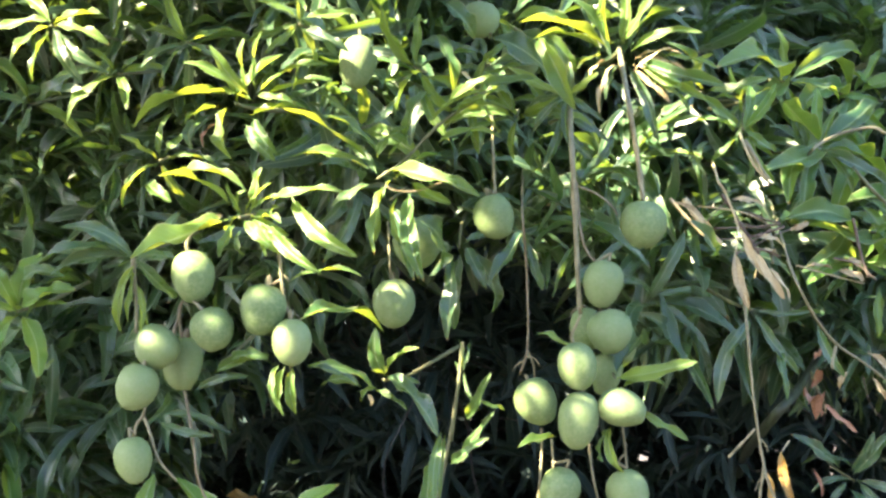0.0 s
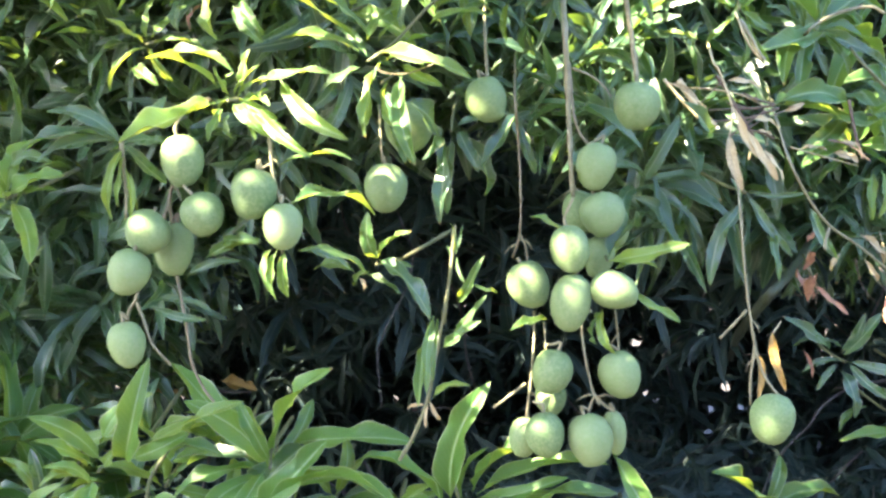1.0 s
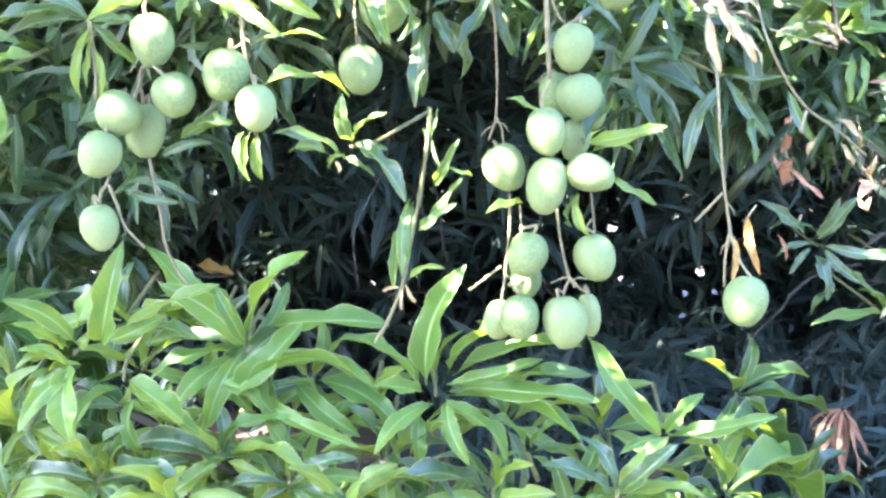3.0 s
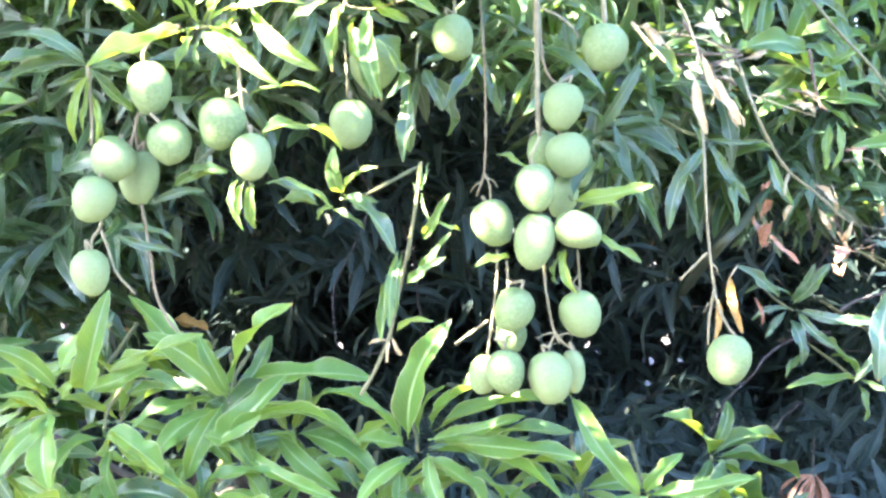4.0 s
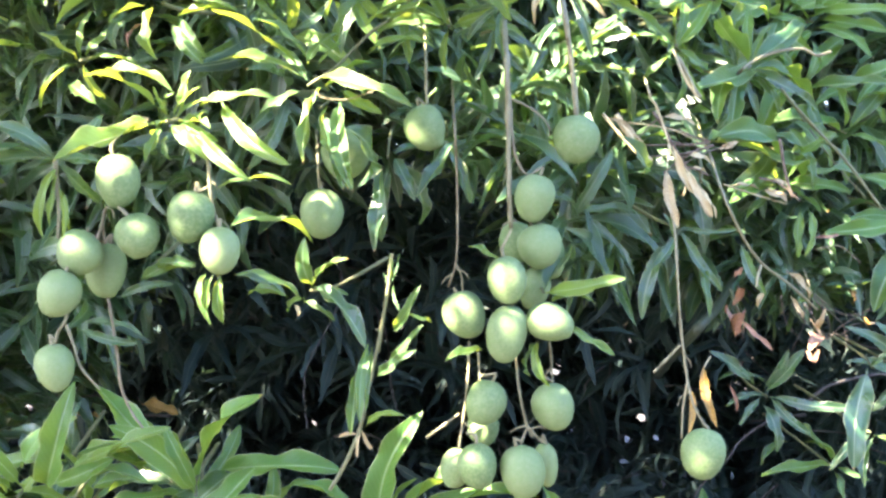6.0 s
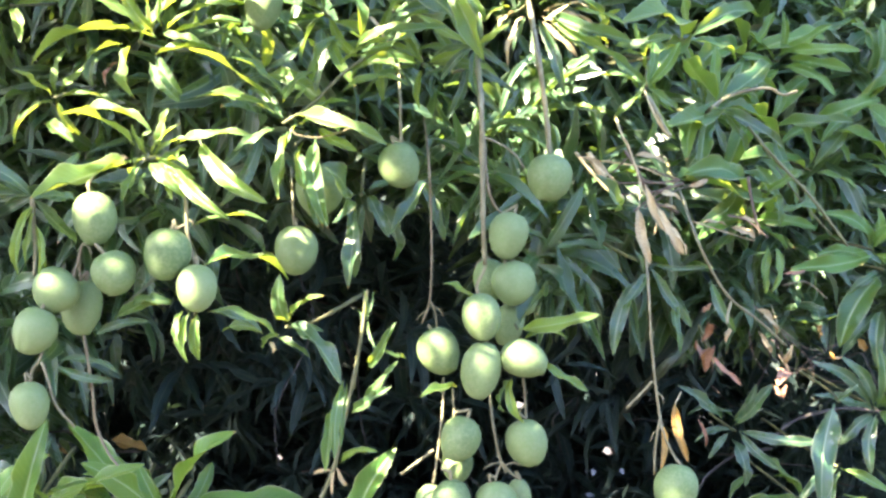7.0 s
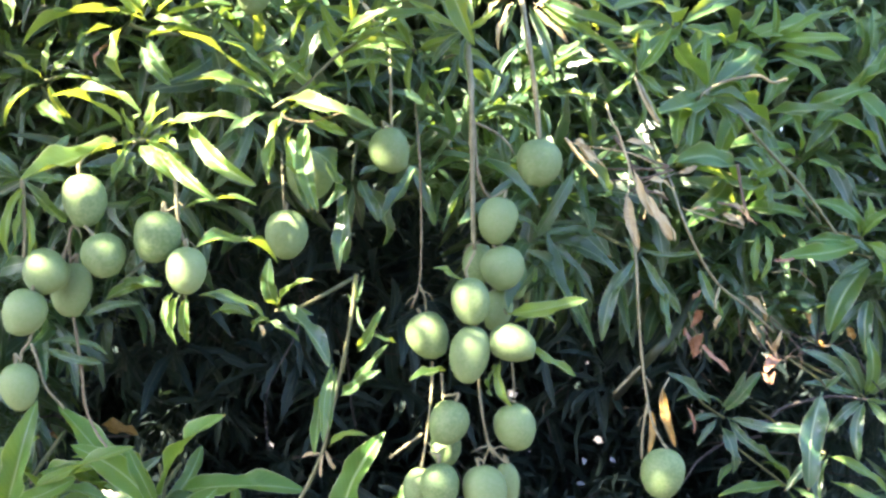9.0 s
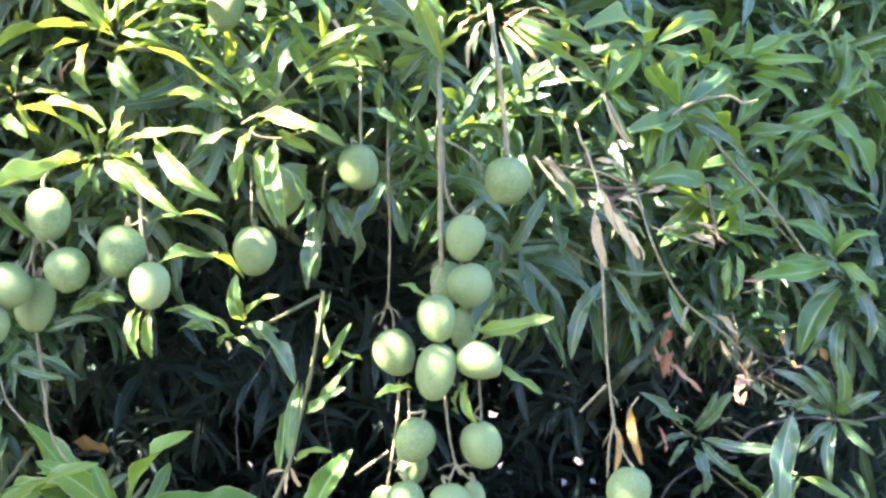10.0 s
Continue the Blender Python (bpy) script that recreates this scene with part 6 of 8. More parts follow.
leaf(s, (-0.565, 2.300, 0.902), (-0.487, 2.220, 0.800), 0.25)
leaf(s, (-0.571, 2.300, 0.903), (-0.620, 2.230, 0.825), 0.28)
s = shoot(young_tree, [(-0.200, 2.550, 0.955), (-0.219, 2.300, 0.895)], 0.005, 0.004, STEM, label="low shoot of broad leaves")
leaf(s, (-0.210, 2.300, 0.895), (-0.061, 2.300, 0.893), 0.23, material=FRESH_LIT)
leaf(s, (-0.212, 2.300, 0.892), (-0.063, 2.250, 0.849), 0.24)
leaf(s, (-0.216, 2.300, 0.889), (-0.155, 2.230, 0.790), 0.26)
leaf(s, (-0.223, 2.300, 0.890), (-0.312, 2.280, 0.785), 0.23)
leaf(s, (-0.227, 2.300, 0.895), (-0.338, 2.300, 0.895), 0.25)
leaf(s, (-0.227, 2.300, 0.896), (-0.394, 2.310, 0.918), 0.28)
leaf(s, (-0.221, 2.300, 0.903), (-0.279, 2.320, 1.026), 0.27, material=FRESH_LIT)
leaf(s, (-0.218, 2.300, 0.903), (-0.211, 2.330, 1.023), 0.23)
leaf(s, (-0.211, 2.300, 0.898), (-0.094, 2.300, 0.944), 0.26)
s = shoot(young_tree, [(-0.025, 2.610, 0.981), (-0.044, 2.360, 0.922)], 0.005, 0.004, STEM, label="low shoot of broad leaves")
leaf(s, (-0.035, 2.360, 0.921), (0.143, 2.400, 0.881), 0.26)
leaf(s, (-0.038, 2.360, 0.918), (0.085, 2.340, 0.848), 0.23)
leaf(s, (-0.043, 2.360, 0.916), (-0.033, 2.340, 0.803), 0.27, material=FRESH_LIT)
leaf(s, (-0.047, 2.360, 0.916), (-0.095, 2.390, 0.824), 0.23)
leaf(s, (-0.052, 2.360, 0.921), (-0.175, 2.310, 0.926), 0.29)
leaf(s, (-0.052, 2.360, 0.924), (-0.159, 2.290, 0.961), 0.29, material=FRESH_LIT)
leaf(s, (-0.048, 2.360, 0.928), (-0.114, 2.350, 1.032), 0.27)
leaf(s, (-0.042, 2.360, 0.929), (-0.009, 2.330, 1.016), 0.29, material=FRESH_LIT)
leaf(s, (-0.036, 2.360, 0.925), (0.114, 2.340, 1.003), 0.30, material=FRESH_LIT)
s = shoot(young_tree, [(0.174, 2.610, 0.903), (0.156, 2.360, 0.842)], 0.005, 0.004, STEM, label="low shoot of broad leaves")
leaf(s, (0.162, 2.360, 0.847), (0.223, 2.270, 0.933), 0.26, material=FRESH_LIT)
leaf(s, (0.165, 2.360, 0.842), (0.265, 2.280, 0.875), 0.26, material=FRESH_LIT)
leaf(s, (0.164, 2.360, 0.838), (0.257, 2.320, 0.803), 0.28)
leaf(s, (0.157, 2.360, 0.835), (0.165, 2.320, 0.711), 0.25, material=FRESH_LIT)
leaf(s, (0.151, 2.360, 0.836), (0.046, 2.320, 0.747), 0.23)
leaf(s, (0.148, 2.360, 0.840), (-0.008, 2.340, 0.815), 0.23, material=FRESH_LIT)
leaf(s, (0.148, 2.360, 0.843), (-0.034, 2.290, 0.894), 0.29)
leaf(s, (0.150, 2.360, 0.846), (0.044, 2.300, 0.943), 0.26)
leaf(s, (0.155, 2.360, 0.848), (0.140, 2.300, 0.956), 0.22, material=FRESH_LIT)
s = shoot(young_tree, [(0.416, 2.650, 0.885), (0.397, 2.400, 0.824)], 0.005, 0.004, STEM, label="low shoot of broad leaves")
leaf(s, (0.394, 2.400, 0.829), (0.326, 2.420, 0.947), 0.25)
leaf(s, (0.401, 2.400, 0.829), (0.493, 2.400, 0.944), 0.28, material=FRESH_LIT)
leaf(s, (0.402, 2.400, 0.829), (0.503, 2.360, 0.939), 0.26)
leaf(s, (0.406, 2.400, 0.823), (0.556, 2.341, 0.843), 0.23, material=FRESH_LIT)
leaf(s, (0.403, 2.400, 0.819), (0.545, 2.380, 0.719), 0.24, material=FRESH_LIT)
leaf(s, (0.400, 2.400, 0.817), (0.463, 2.350, 0.698), 0.27)
leaf(s, (0.393, 2.400, 0.818), (0.330, 2.430, 0.705), 0.26)
leaf(s, (0.389, 2.400, 0.820), (0.283, 2.350, 0.795), 0.26)
leaf(s, (0.389, 2.400, 0.827), (0.251, 2.390, 0.896), 0.28)
s = shoot(young_tree, [(0.680, 2.893, 0.820), (0.649, 2.588, 0.770)], 0.005, 0.004, STEM, label="low shoot of broad leaves")
leaf(s, (0.641, 2.578, 0.779), (0.532, 2.410, 0.934), 0.23, material=FRESH_LIT)
leaf(s, (0.653, 2.594, 0.774), (0.766, 2.772, 0.835), 0.25, material=FRESH_LIT)
leaf(s, (0.662, 2.606, 0.766), (0.875, 2.861, 0.722), 0.29, material=FRESH_LIT)
leaf(s, (0.661, 2.604, 0.761), (0.963, 2.953, 0.553), 0.25, material=FRESH_LIT)
leaf(s, (0.653, 2.594, 0.761), (0.806, 2.844, 0.521), 0.27)
leaf(s, (0.652, 2.592, 0.762), (0.759, 2.757, 0.557), 0.26, material=FRESH_LIT)
leaf(s, (0.641, 2.578, 0.767), (0.559, 2.531, 0.682), 0.27, material=FRESH_LIT)
leaf(s, (0.635, 2.571, 0.774), (0.466, 2.520, 0.777), 0.28)
leaf(s, (0.638, 2.574, 0.779), (0.511, 2.410, 0.885), 0.25)
s = shoot(young_tree, [(0.987, 3.413, 0.656), (0.952, 3.095, 0.589)], 0.005, 0.004, STEM, label="low shoot of broad leaves")
leaf(s, (0.937, 3.081, 0.596), (0.623, 2.668, 0.790), 0.27)
leaf(s, (0.943, 3.087, 0.599), (0.702, 2.723, 0.839), 0.26)
leaf(s, (0.957, 3.098, 0.597), (1.038, 3.096, 0.766), 0.26)
leaf(s, (0.962, 3.101, 0.593), (1.075, 3.120, 0.701), 0.29)
leaf(s, (0.966, 3.104, 0.587), (1.142, 3.156, 0.581), 0.24, material=FRESH_LIT)
leaf(s, (0.963, 3.103, 0.580), (1.104, 3.012, 0.504), 0.26)
leaf(s, (0.960, 3.100, 0.580), (1.040, 3.060, 0.460), 0.24)
leaf(s, (0.946, 3.090, 0.582), (0.862, 3.022, 0.469), 0.26)
leaf(s, (0.942, 3.086, 0.587), (0.780, 2.898, 0.565), 0.25)
s = shoot(young_tree, [(-0.714, 2.550, 0.941), (-0.732, 2.300, 0.881)], 0.005, 0.004, STEM, label="low shoot of broad leaves")
leaf(s, (-0.729, 2.300, 0.886), (-0.677, 2.320, 0.961), 0.23, material=FRESH_LIT)
leaf(s, (-0.724, 2.300, 0.880), (-0.571, 2.260, 0.890), 0.26, material=FRESH_LIT)
leaf(s, (-0.725, 2.300, 0.877), (-0.590, 2.240, 0.844), 0.28)
leaf(s, (-0.727, 2.300, 0.876), (-0.626, 2.300, 0.779), 0.30, material=FRESH_LIT)
leaf(s, (-0.733, 2.300, 0.874), (-0.748, 2.310, 0.748), 0.28)
leaf(s, (-0.739, 2.300, 0.877), (-0.846, 2.290, 0.816), 0.26, material=FRESH_LIT)
leaf(s, (-0.740, 2.300, 0.882), (-0.837, 2.200, 0.924), 0.24, material=FRESH_LIT)
leaf(s, (-0.739, 2.300, 0.883), (-0.835, 2.280, 0.921), 0.22, material=FRESH_LIT)
leaf(s, (-0.733, 2.300, 0.887), (-0.748, 2.300, 1.008), 0.29)
s = shoot(young_tree, [(-0.389, 2.510, 0.915), (-0.409, 2.260, 0.854)], 0.005, 0.004, STEM, label="low shoot of broad leaves")
leaf(s, (-0.401, 2.260, 0.856), (-0.287, 2.210, 0.900), 0.26, material=FRESH_LIT)
leaf(s, (-0.400, 2.260, 0.854), (-0.224, 2.270, 0.832), 0.28)
leaf(s, (-0.403, 2.260, 0.850), (-0.301, 2.190, 0.804), 0.22)
leaf(s, (-0.410, 2.260, 0.845), (-0.413, 2.270, 0.752), 0.29)
leaf(s, (-0.414, 2.260, 0.849), (-0.474, 2.230, 0.788), 0.25)
leaf(s, (-0.417, 2.260, 0.854), (-0.555, 2.160, 0.882), 0.26, material=FRESH_LIT)
leaf(s, (-0.417, 2.260, 0.854), (-0.569, 2.230, 0.871), 0.27, material=FRESH_LIT)
leaf(s, (-0.414, 2.260, 0.858), (-0.510, 2.170, 0.971), 0.25, material=FRESH_LIT)
leaf(s, (-0.408, 2.260, 0.860), (-0.385, 2.180, 0.970), 0.28, material=FRESH_LIT)
s = shoot(young_tree, [(-0.097, 2.530, 0.902), (-0.116, 2.280, 0.841)], 0.005, 0.004, STEM, label="low shoot of broad leaves")
leaf(s, (-0.109, 2.280, 0.844), (0.046, 2.320, 0.883), 0.27, material=FRESH_LIT)
leaf(s, (-0.108, 2.280, 0.840), (0.021, 2.310, 0.826), 0.23, material=FRESH_LIT)
leaf(s, (-0.110, 2.280, 0.836), (-0.034, 2.250, 0.776), 0.29, material=FRESH_LIT)
leaf(s, (-0.115, 2.280, 0.831), (-0.098, 2.250, 0.750), 0.28)
leaf(s, (-0.121, 2.280, 0.832), (-0.230, 2.270, 0.724), 0.24, material=FRESH_LIT)
leaf(s, (-0.124, 2.280, 0.840), (-0.307, 2.310, 0.813), 0.30, material=FRESH_LIT)
leaf(s, (-0.124, 2.280, 0.842), (-0.222, 2.210, 0.877), 0.23, material=FRESH_LIT)
leaf(s, (-0.121, 2.280, 0.845), (-0.213, 2.220, 0.954), 0.27, material=FRESH_LIT)
leaf(s, (-0.112, 2.280, 0.846), (-0.024, 2.250, 0.949), 0.24, material=FRESH_LIT)

# shoots along the top and the edge of the crown
s = shoot(tree, [(0.530, 2.700, 2.101), (0.512, 2.400, 2.038)], 0.0035, 0.0024, STEM, label="leafy shoot in the curtain")
leaf(s, (0.505, 2.400, 2.034), (0.419, 2.400, 1.977), 0.22, material=LEAFY, facing=SKYWARD)
leaf(s, (0.503, 2.400, 2.040), (0.408, 2.350, 2.046), 0.20, material=LEAFY, facing=SKYWARD)
leaf(s, (0.509, 2.400, 2.043), (0.439, 2.330, 2.121), 0.18, material=LEAFY, facing=SKYWARD)
leaf(s, (0.514, 2.400, 2.045), (0.515, 2.310, 2.095), 0.23, material=FRESH_LIT, facing=SKYWARD)
leaf(s, (0.521, 2.400, 2.040), (0.630, 2.361, 2.058), 0.18, material=LEAFY, facing=SKYWARD)
leaf(s, (0.516, 2.400, 2.033), (0.578, 2.418, 1.965), 0.22, material=LEAFY, facing=SKYWARD)
s = shoot(tree, [(0.789, 3.108, 2.193), (0.756, 2.725, 2.114)], 0.0035, 0.0024, STEM, label="leafy shoot in the curtain")
leaf(s, (0.770, 2.745, 2.114), (0.909, 2.842, 2.093), 0.18, material=LEAFY, facing=SKYWARD)
leaf(s, (0.757, 2.728, 2.107), (0.781, 2.740, 1.991), 0.21, material=LEAFY, facing=SKYWARD)
leaf(s, (0.747, 2.713, 2.106), (0.598, 2.454, 1.986), 0.18, material=LEAFY, facing=SKYWARD)
leaf(s, (0.742, 2.705, 2.114), (0.552, 2.430, 2.102), 0.22, material=FRESH_LIT, facing=SKYWARD)
leaf(s, (0.756, 2.725, 2.121), (0.730, 2.674, 2.223), 0.20, material=FRESH_LIT, facing=SKYWARD)
leaf(s, (0.770, 2.745, 2.120), (0.976, 2.874, 2.203), 0.18, material=LEAFY, facing=SKYWARD)
s = shoot(tree, [(1.026, 3.420, 2.214), (1.001, 3.056, 2.138)], 0.0035, 0.0024, STEM, label="leafy shoot in the curtain")
leaf(s, (1.007, 3.058, 2.146), (1.079, 3.072, 2.252), 0.19, material=BROAD, facing=SKYWARD)
leaf(s, (1.014, 3.060, 2.142), (1.216, 3.084, 2.199), 0.25, material=BROAD, facing=SKYWARD)
leaf(s, (1.008, 3.058, 2.132), (1.045, 2.952, 2.037), 0.21, material=LEAFY, facing=SKYWARD)
leaf(s, (0.999, 3.055, 2.130), (0.934, 2.975, 1.983), 0.24, material=LEAFY, facing=SKYWARD)
leaf(s, (0.990, 3.051, 2.135), (0.791, 2.777, 2.050), 0.20, material=BROAD, facing=SKYWARD)
leaf(s, (0.995, 3.054, 2.145), (0.866, 2.919, 2.224), 0.24, material=LEAFY, facing=SKYWARD)
s = shoot(tree, [(1.063, 3.360, 2.035), (1.042, 3.000, 1.960)], 0.0035, 0.0024, STEM, label="leafy shoot in the curtain")
leaf(s, (1.043, 3.000, 1.952), (1.098, 2.976, 1.822), 0.20, material=LEAFY, facing=SKYWARD)
leaf(s, (1.035, 3.000, 1.953), (0.881, 2.836, 1.817), 0.24, material=BROAD, facing=SKYWARD)
leaf(s, (1.031, 3.000, 1.961), (0.756, 2.749, 1.938), 0.22, material=LEAFY, facing=SKYWARD)
leaf(s, (1.036, 3.000, 1.966), (0.924, 2.881, 2.030), 0.21, material=BROAD, facing=SKYWARD)
leaf(s, (1.043, 3.000, 1.969), (1.070, 3.012, 2.073), 0.24, material=LEAFY, facing=SKYWARD)
leaf(s, (1.053, 3.000, 1.960), (1.218, 2.916, 1.967), 0.22, material=LEAFY, facing=SKYWARD)
s = shoot(tree, [(1.189, 3.420, 1.934), (1.168, 3.060, 1.859)], 0.0035, 0.0024, STEM, label="leafy shoot in the curtain")
leaf(s, (1.163, 3.060, 1.867), (1.092, 2.964, 1.974), 0.20, material=BROAD, facing=SKYWARD)
leaf(s, (1.173, 3.060, 1.866), (1.286, 3.084, 1.997), 0.23, material=LEAFY, facing=SKYWARD)
leaf(s, (1.178, 3.060, 1.854), (1.272, 3.024, 1.815), 0.22, material=BROAD, facing=SKYWARD)
leaf(s, (1.168, 3.060, 1.850), (1.169, 3.048, 1.736), 0.24, material=LEAFY, facing=SKYWARD)
leaf(s, (1.157, 3.060, 1.853), (1.012, 3.048, 1.762), 0.25, material=LEAFY, facing=SKYWARD)
leaf(s, (1.155, 3.060, 1.860), (0.942, 2.982, 1.880), 0.24, material=BROAD, facing=SKYWARD)
s = shoot(tree, [(1.052, 3.480, 1.815), (1.029, 3.120, 1.739)], 0.0035, 0.0024, STEM, label="leafy shoot in the curtain")
leaf(s, (1.037, 3.120, 1.733), (1.122, 3.084, 1.667), 0.20, material=BROAD, facing=SKYWARD)
leaf(s, (1.022, 3.120, 1.732), (0.928, 3.088, 1.647), 0.20, material=LEAFY, facing=SKYWARD)
leaf(s, (1.018, 3.120, 1.735), (0.862, 2.976, 1.688), 0.21, material=BROAD, facing=SKYWARD)
leaf(s, (1.019, 3.120, 1.745), (0.860, 2.974, 1.803), 0.25, material=LEAFY, facing=SKYWARD)
leaf(s, (1.032, 3.120, 1.748), (1.054, 3.024, 1.863), 0.21, material=BROAD, facing=SKYWARD)
leaf(s, (1.040, 3.120, 1.738), (1.174, 3.036, 1.721), 0.24, material=BROAD, facing=SKYWARD)
s = shoot(tree, [(-0.588, 2.750, 2.162), (-0.606, 2.450, 2.099)], 0.0035, 0.0024, STEM, label="leafy shoot in the curtain")
leaf(s, (-0.604, 2.450, 2.093), (-0.571, 2.380, 2.019), 0.21, material=FRESH_LIT)
leaf(s, (-0.611, 2.450, 2.095), (-0.696, 2.410, 1.995), 0.19, material=FRESH_LIT)
leaf(s, (-0.615, 2.450, 2.099), (-0.722, 2.410, 2.084), 0.19)
leaf(s, (-0.611, 2.450, 2.105), (-0.665, 2.440, 2.150), 0.19, material=FRESH_LIT)
leaf(s, (-0.601, 2.450, 2.103), (-0.534, 2.440, 2.141), 0.23)
leaf(s, (-0.598, 2.450, 2.100), (-0.513, 2.460, 2.112), 0.20, material=FRESH_LIT)
s = shoot(tree, [(-0.768, 2.800, 2.127), (-0.787, 2.500, 2.052)], 0.0035, 0.0024, STEM, label="leafy shoot in the curtain")
leaf(s, (-0.793, 2.500, 2.056), (-0.915, 2.530, 2.150), 0.20, material=FRESH_LIT)
leaf(s, (-0.780, 2.500, 2.056), (-0.656, 2.430, 2.113), 0.23)
leaf(s, (-0.778, 2.500, 2.054), (-0.663, 2.410, 2.067), 0.22)
leaf(s, (-0.780, 2.500, 2.047), (-0.680, 2.480, 1.980), 0.19, material=FRESH_LIT)
leaf(s, (-0.789, 2.500, 2.045), (-0.801, 2.450, 1.966), 0.20)
leaf(s, (-0.796, 2.500, 2.053), (-0.922, 2.480, 2.089), 0.21)
s = shoot(tree, [(-0.121, 2.800, 2.056), (-0.139, 2.500, 1.993)], 0.0035, 0.0024, STEM, label="leafy shoot in the curtain")
leaf(s, (-0.146, 2.500, 1.988), (-0.217, 2.490, 1.934), 0.18)
leaf(s, (-0.145, 2.500, 1.997), (-0.226, 2.490, 2.068), 0.17, material=FRESH_LIT)
leaf(s, (-0.139, 2.500, 1.999), (-0.136, 2.410, 2.084), 0.20, material=FRESH_LIT)
leaf(s, (-0.134, 2.500, 1.997), (-0.063, 2.530, 2.062), 0.17)
leaf(s, (-0.133, 2.500, 1.988), (-0.011, 2.410, 1.907), 0.22, material=FRESH_LIT)
leaf(s, (-0.141, 2.500, 1.986), (-0.159, 2.470, 1.919), 0.22)
s = shoot(tree, [(0.126, 2.800, 2.176), (0.108, 2.500, 2.114)], 0.0035, 0.0024, STEM, label="leafy shoot in the curtain")
leaf(s, (0.100, 2.500, 2.112), (0.014, 2.530, 2.092), 0.21)
leaf(s, (0.100, 2.500, 2.118), (-0.039, 2.460, 2.146), 0.22)
leaf(s, (0.107, 2.500, 2.121), (0.098, 2.530, 2.180), 0.18)
leaf(s, (0.112, 2.500, 2.120), (0.163, 2.530, 2.170), 0.19, material=FRESH_LIT)
leaf(s, (0.117, 2.500, 2.114), (0.266, 2.470, 2.099), 0.21)
leaf(s, (0.111, 2.500, 2.109), (0.156, 2.430, 2.012), 0.20, material=FRESH_LIT)
s = shoot(young_tree, [(-0.503, 2.750, 1.134), (-0.522, 2.500, 1.073)], 0.005, 0.004, STEM, label="leafy side shoot")
leaf(s, (-0.526, 2.500, 1.080), (-0.554, 2.400, 1.220), 0.22, material=FRESH_LIT)
leaf(s, (-0.519, 2.500, 1.079), (-0.474, 2.480, 1.158), 0.21)
leaf(s, (-0.515, 2.500, 1.076), (-0.348, 2.410, 1.156), 0.23)
leaf(s, (-0.514, 2.500, 1.070), (-0.403, 2.540, 1.028), 0.26, material=FRESH_LIT)
leaf(s, (-0.522, 2.500, 1.066), (-0.498, 2.470, 0.987), 0.26)
leaf(s, (-0.525, 2.500, 1.066), (-0.558, 2.510, 0.967), 0.26, material=FRESH_LIT)
leaf(s, (-0.530, 2.500, 1.070), (-0.695, 2.510, 1.010), 0.23)
leaf(s, (-0.530, 2.500, 1.075), (-0.641, 2.440, 1.128), 0.22, material=FRESH_LIT)
s = shoot(young_tree, [(-0.175, 2.800, 1.093), (-0.194, 2.550, 1.032)], 0.005, 0.004, STEM, label="leafy side shoot")
leaf(s, (-0.189, 2.550, 1.026), (-0.126, 2.480, 0.962), 0.25)
leaf(s, (-0.196, 2.550, 1.025), (-0.231, 2.550, 0.951), 0.22, material=FRESH_LIT)
leaf(s, (-0.201, 2.550, 1.028), (-0.272, 2.480, 0.991), 0.26, material=FRESH_LIT)
leaf(s, (-0.203, 2.550, 1.031), (-0.371, 2.460, 1.022), 0.23)
leaf(s, (-0.201, 2.550, 1.037), (-0.305, 2.560, 1.099), 0.26, material=FRESH_LIT)
leaf(s, (-0.194, 2.550, 1.039), (-0.174, 2.580, 1.157), 0.26, material=FRESH_LIT)
leaf(s, (-0.189, 2.550, 1.038), (-0.090, 2.570, 1.123), 0.24, material=FRESH_LIT)
leaf(s, (-0.185, 2.550, 1.031), (-0.061, 2.570, 1.011), 0.27)
s = shoot(young_tree, [(-0.385, 2.850, 1.181), (-0.403, 2.600, 1.119)], 0.005, 0.004, STEM, label="leafy side shoot")
leaf(s, (-0.412, 2.600, 1.117), (-0.583, 2.570, 1.081), 0.23, material=FRESH_LIT)
leaf(s, (-0.411, 2.600, 1.121), (-0.540, 2.510, 1.189), 0.25, material=FRESH_LIT)
leaf(s, (-0.406, 2.600, 1.126), (-0.446, 2.520, 1.244), 0.22, material=FRESH_LIT)
leaf(s, (-0.404, 2.600, 1.126), (-0.426, 2.590, 1.240), 0.28, material=FRESH_LIT)
leaf(s, (-0.397, 2.600, 1.125), (-0.317, 2.560, 1.211), 0.22)
leaf(s, (-0.394, 2.600, 1.117), (-0.272, 2.530, 1.119), 0.26)
leaf(s, (-0.395, 2.600, 1.115), (-0.311, 2.590, 1.068), 0.27)
leaf(s, (-0.404, 2.600, 1.112), (-0.417, 2.520, 1.005), 0.25, material=FRESH_LIT)
s = shoot(young_tree, [(-0.059, 2.700, 1.036), (-0.078, 2.450, 0.975)], 0.005, 0.004, STEM, label="leafy side shoot")
leaf(s, (-0.073, 2.450, 0.969), (0.005, 2.480, 0.885), 0.24, material=FRESH_LIT)
leaf(s, (-0.083, 2.450, 0.969), (-0.143, 2.480, 0.879), 0.21)
leaf(s, (-0.086, 2.450, 0.972), (-0.197, 2.400, 0.928), 0.22, material=FRESH_LIT)
leaf(s, (-0.087, 2.450, 0.977), (-0.202, 2.480, 1.002), 0.27, material=FRESH_LIT)
leaf(s, (-0.079, 2.450, 0.981), (-0.111, 2.370, 1.090), 0.28, material=FRESH_LIT)
leaf(s, (-0.073, 2.450, 0.979), (-0.001, 2.370, 1.098), 0.23, material=FRESH_LIT)
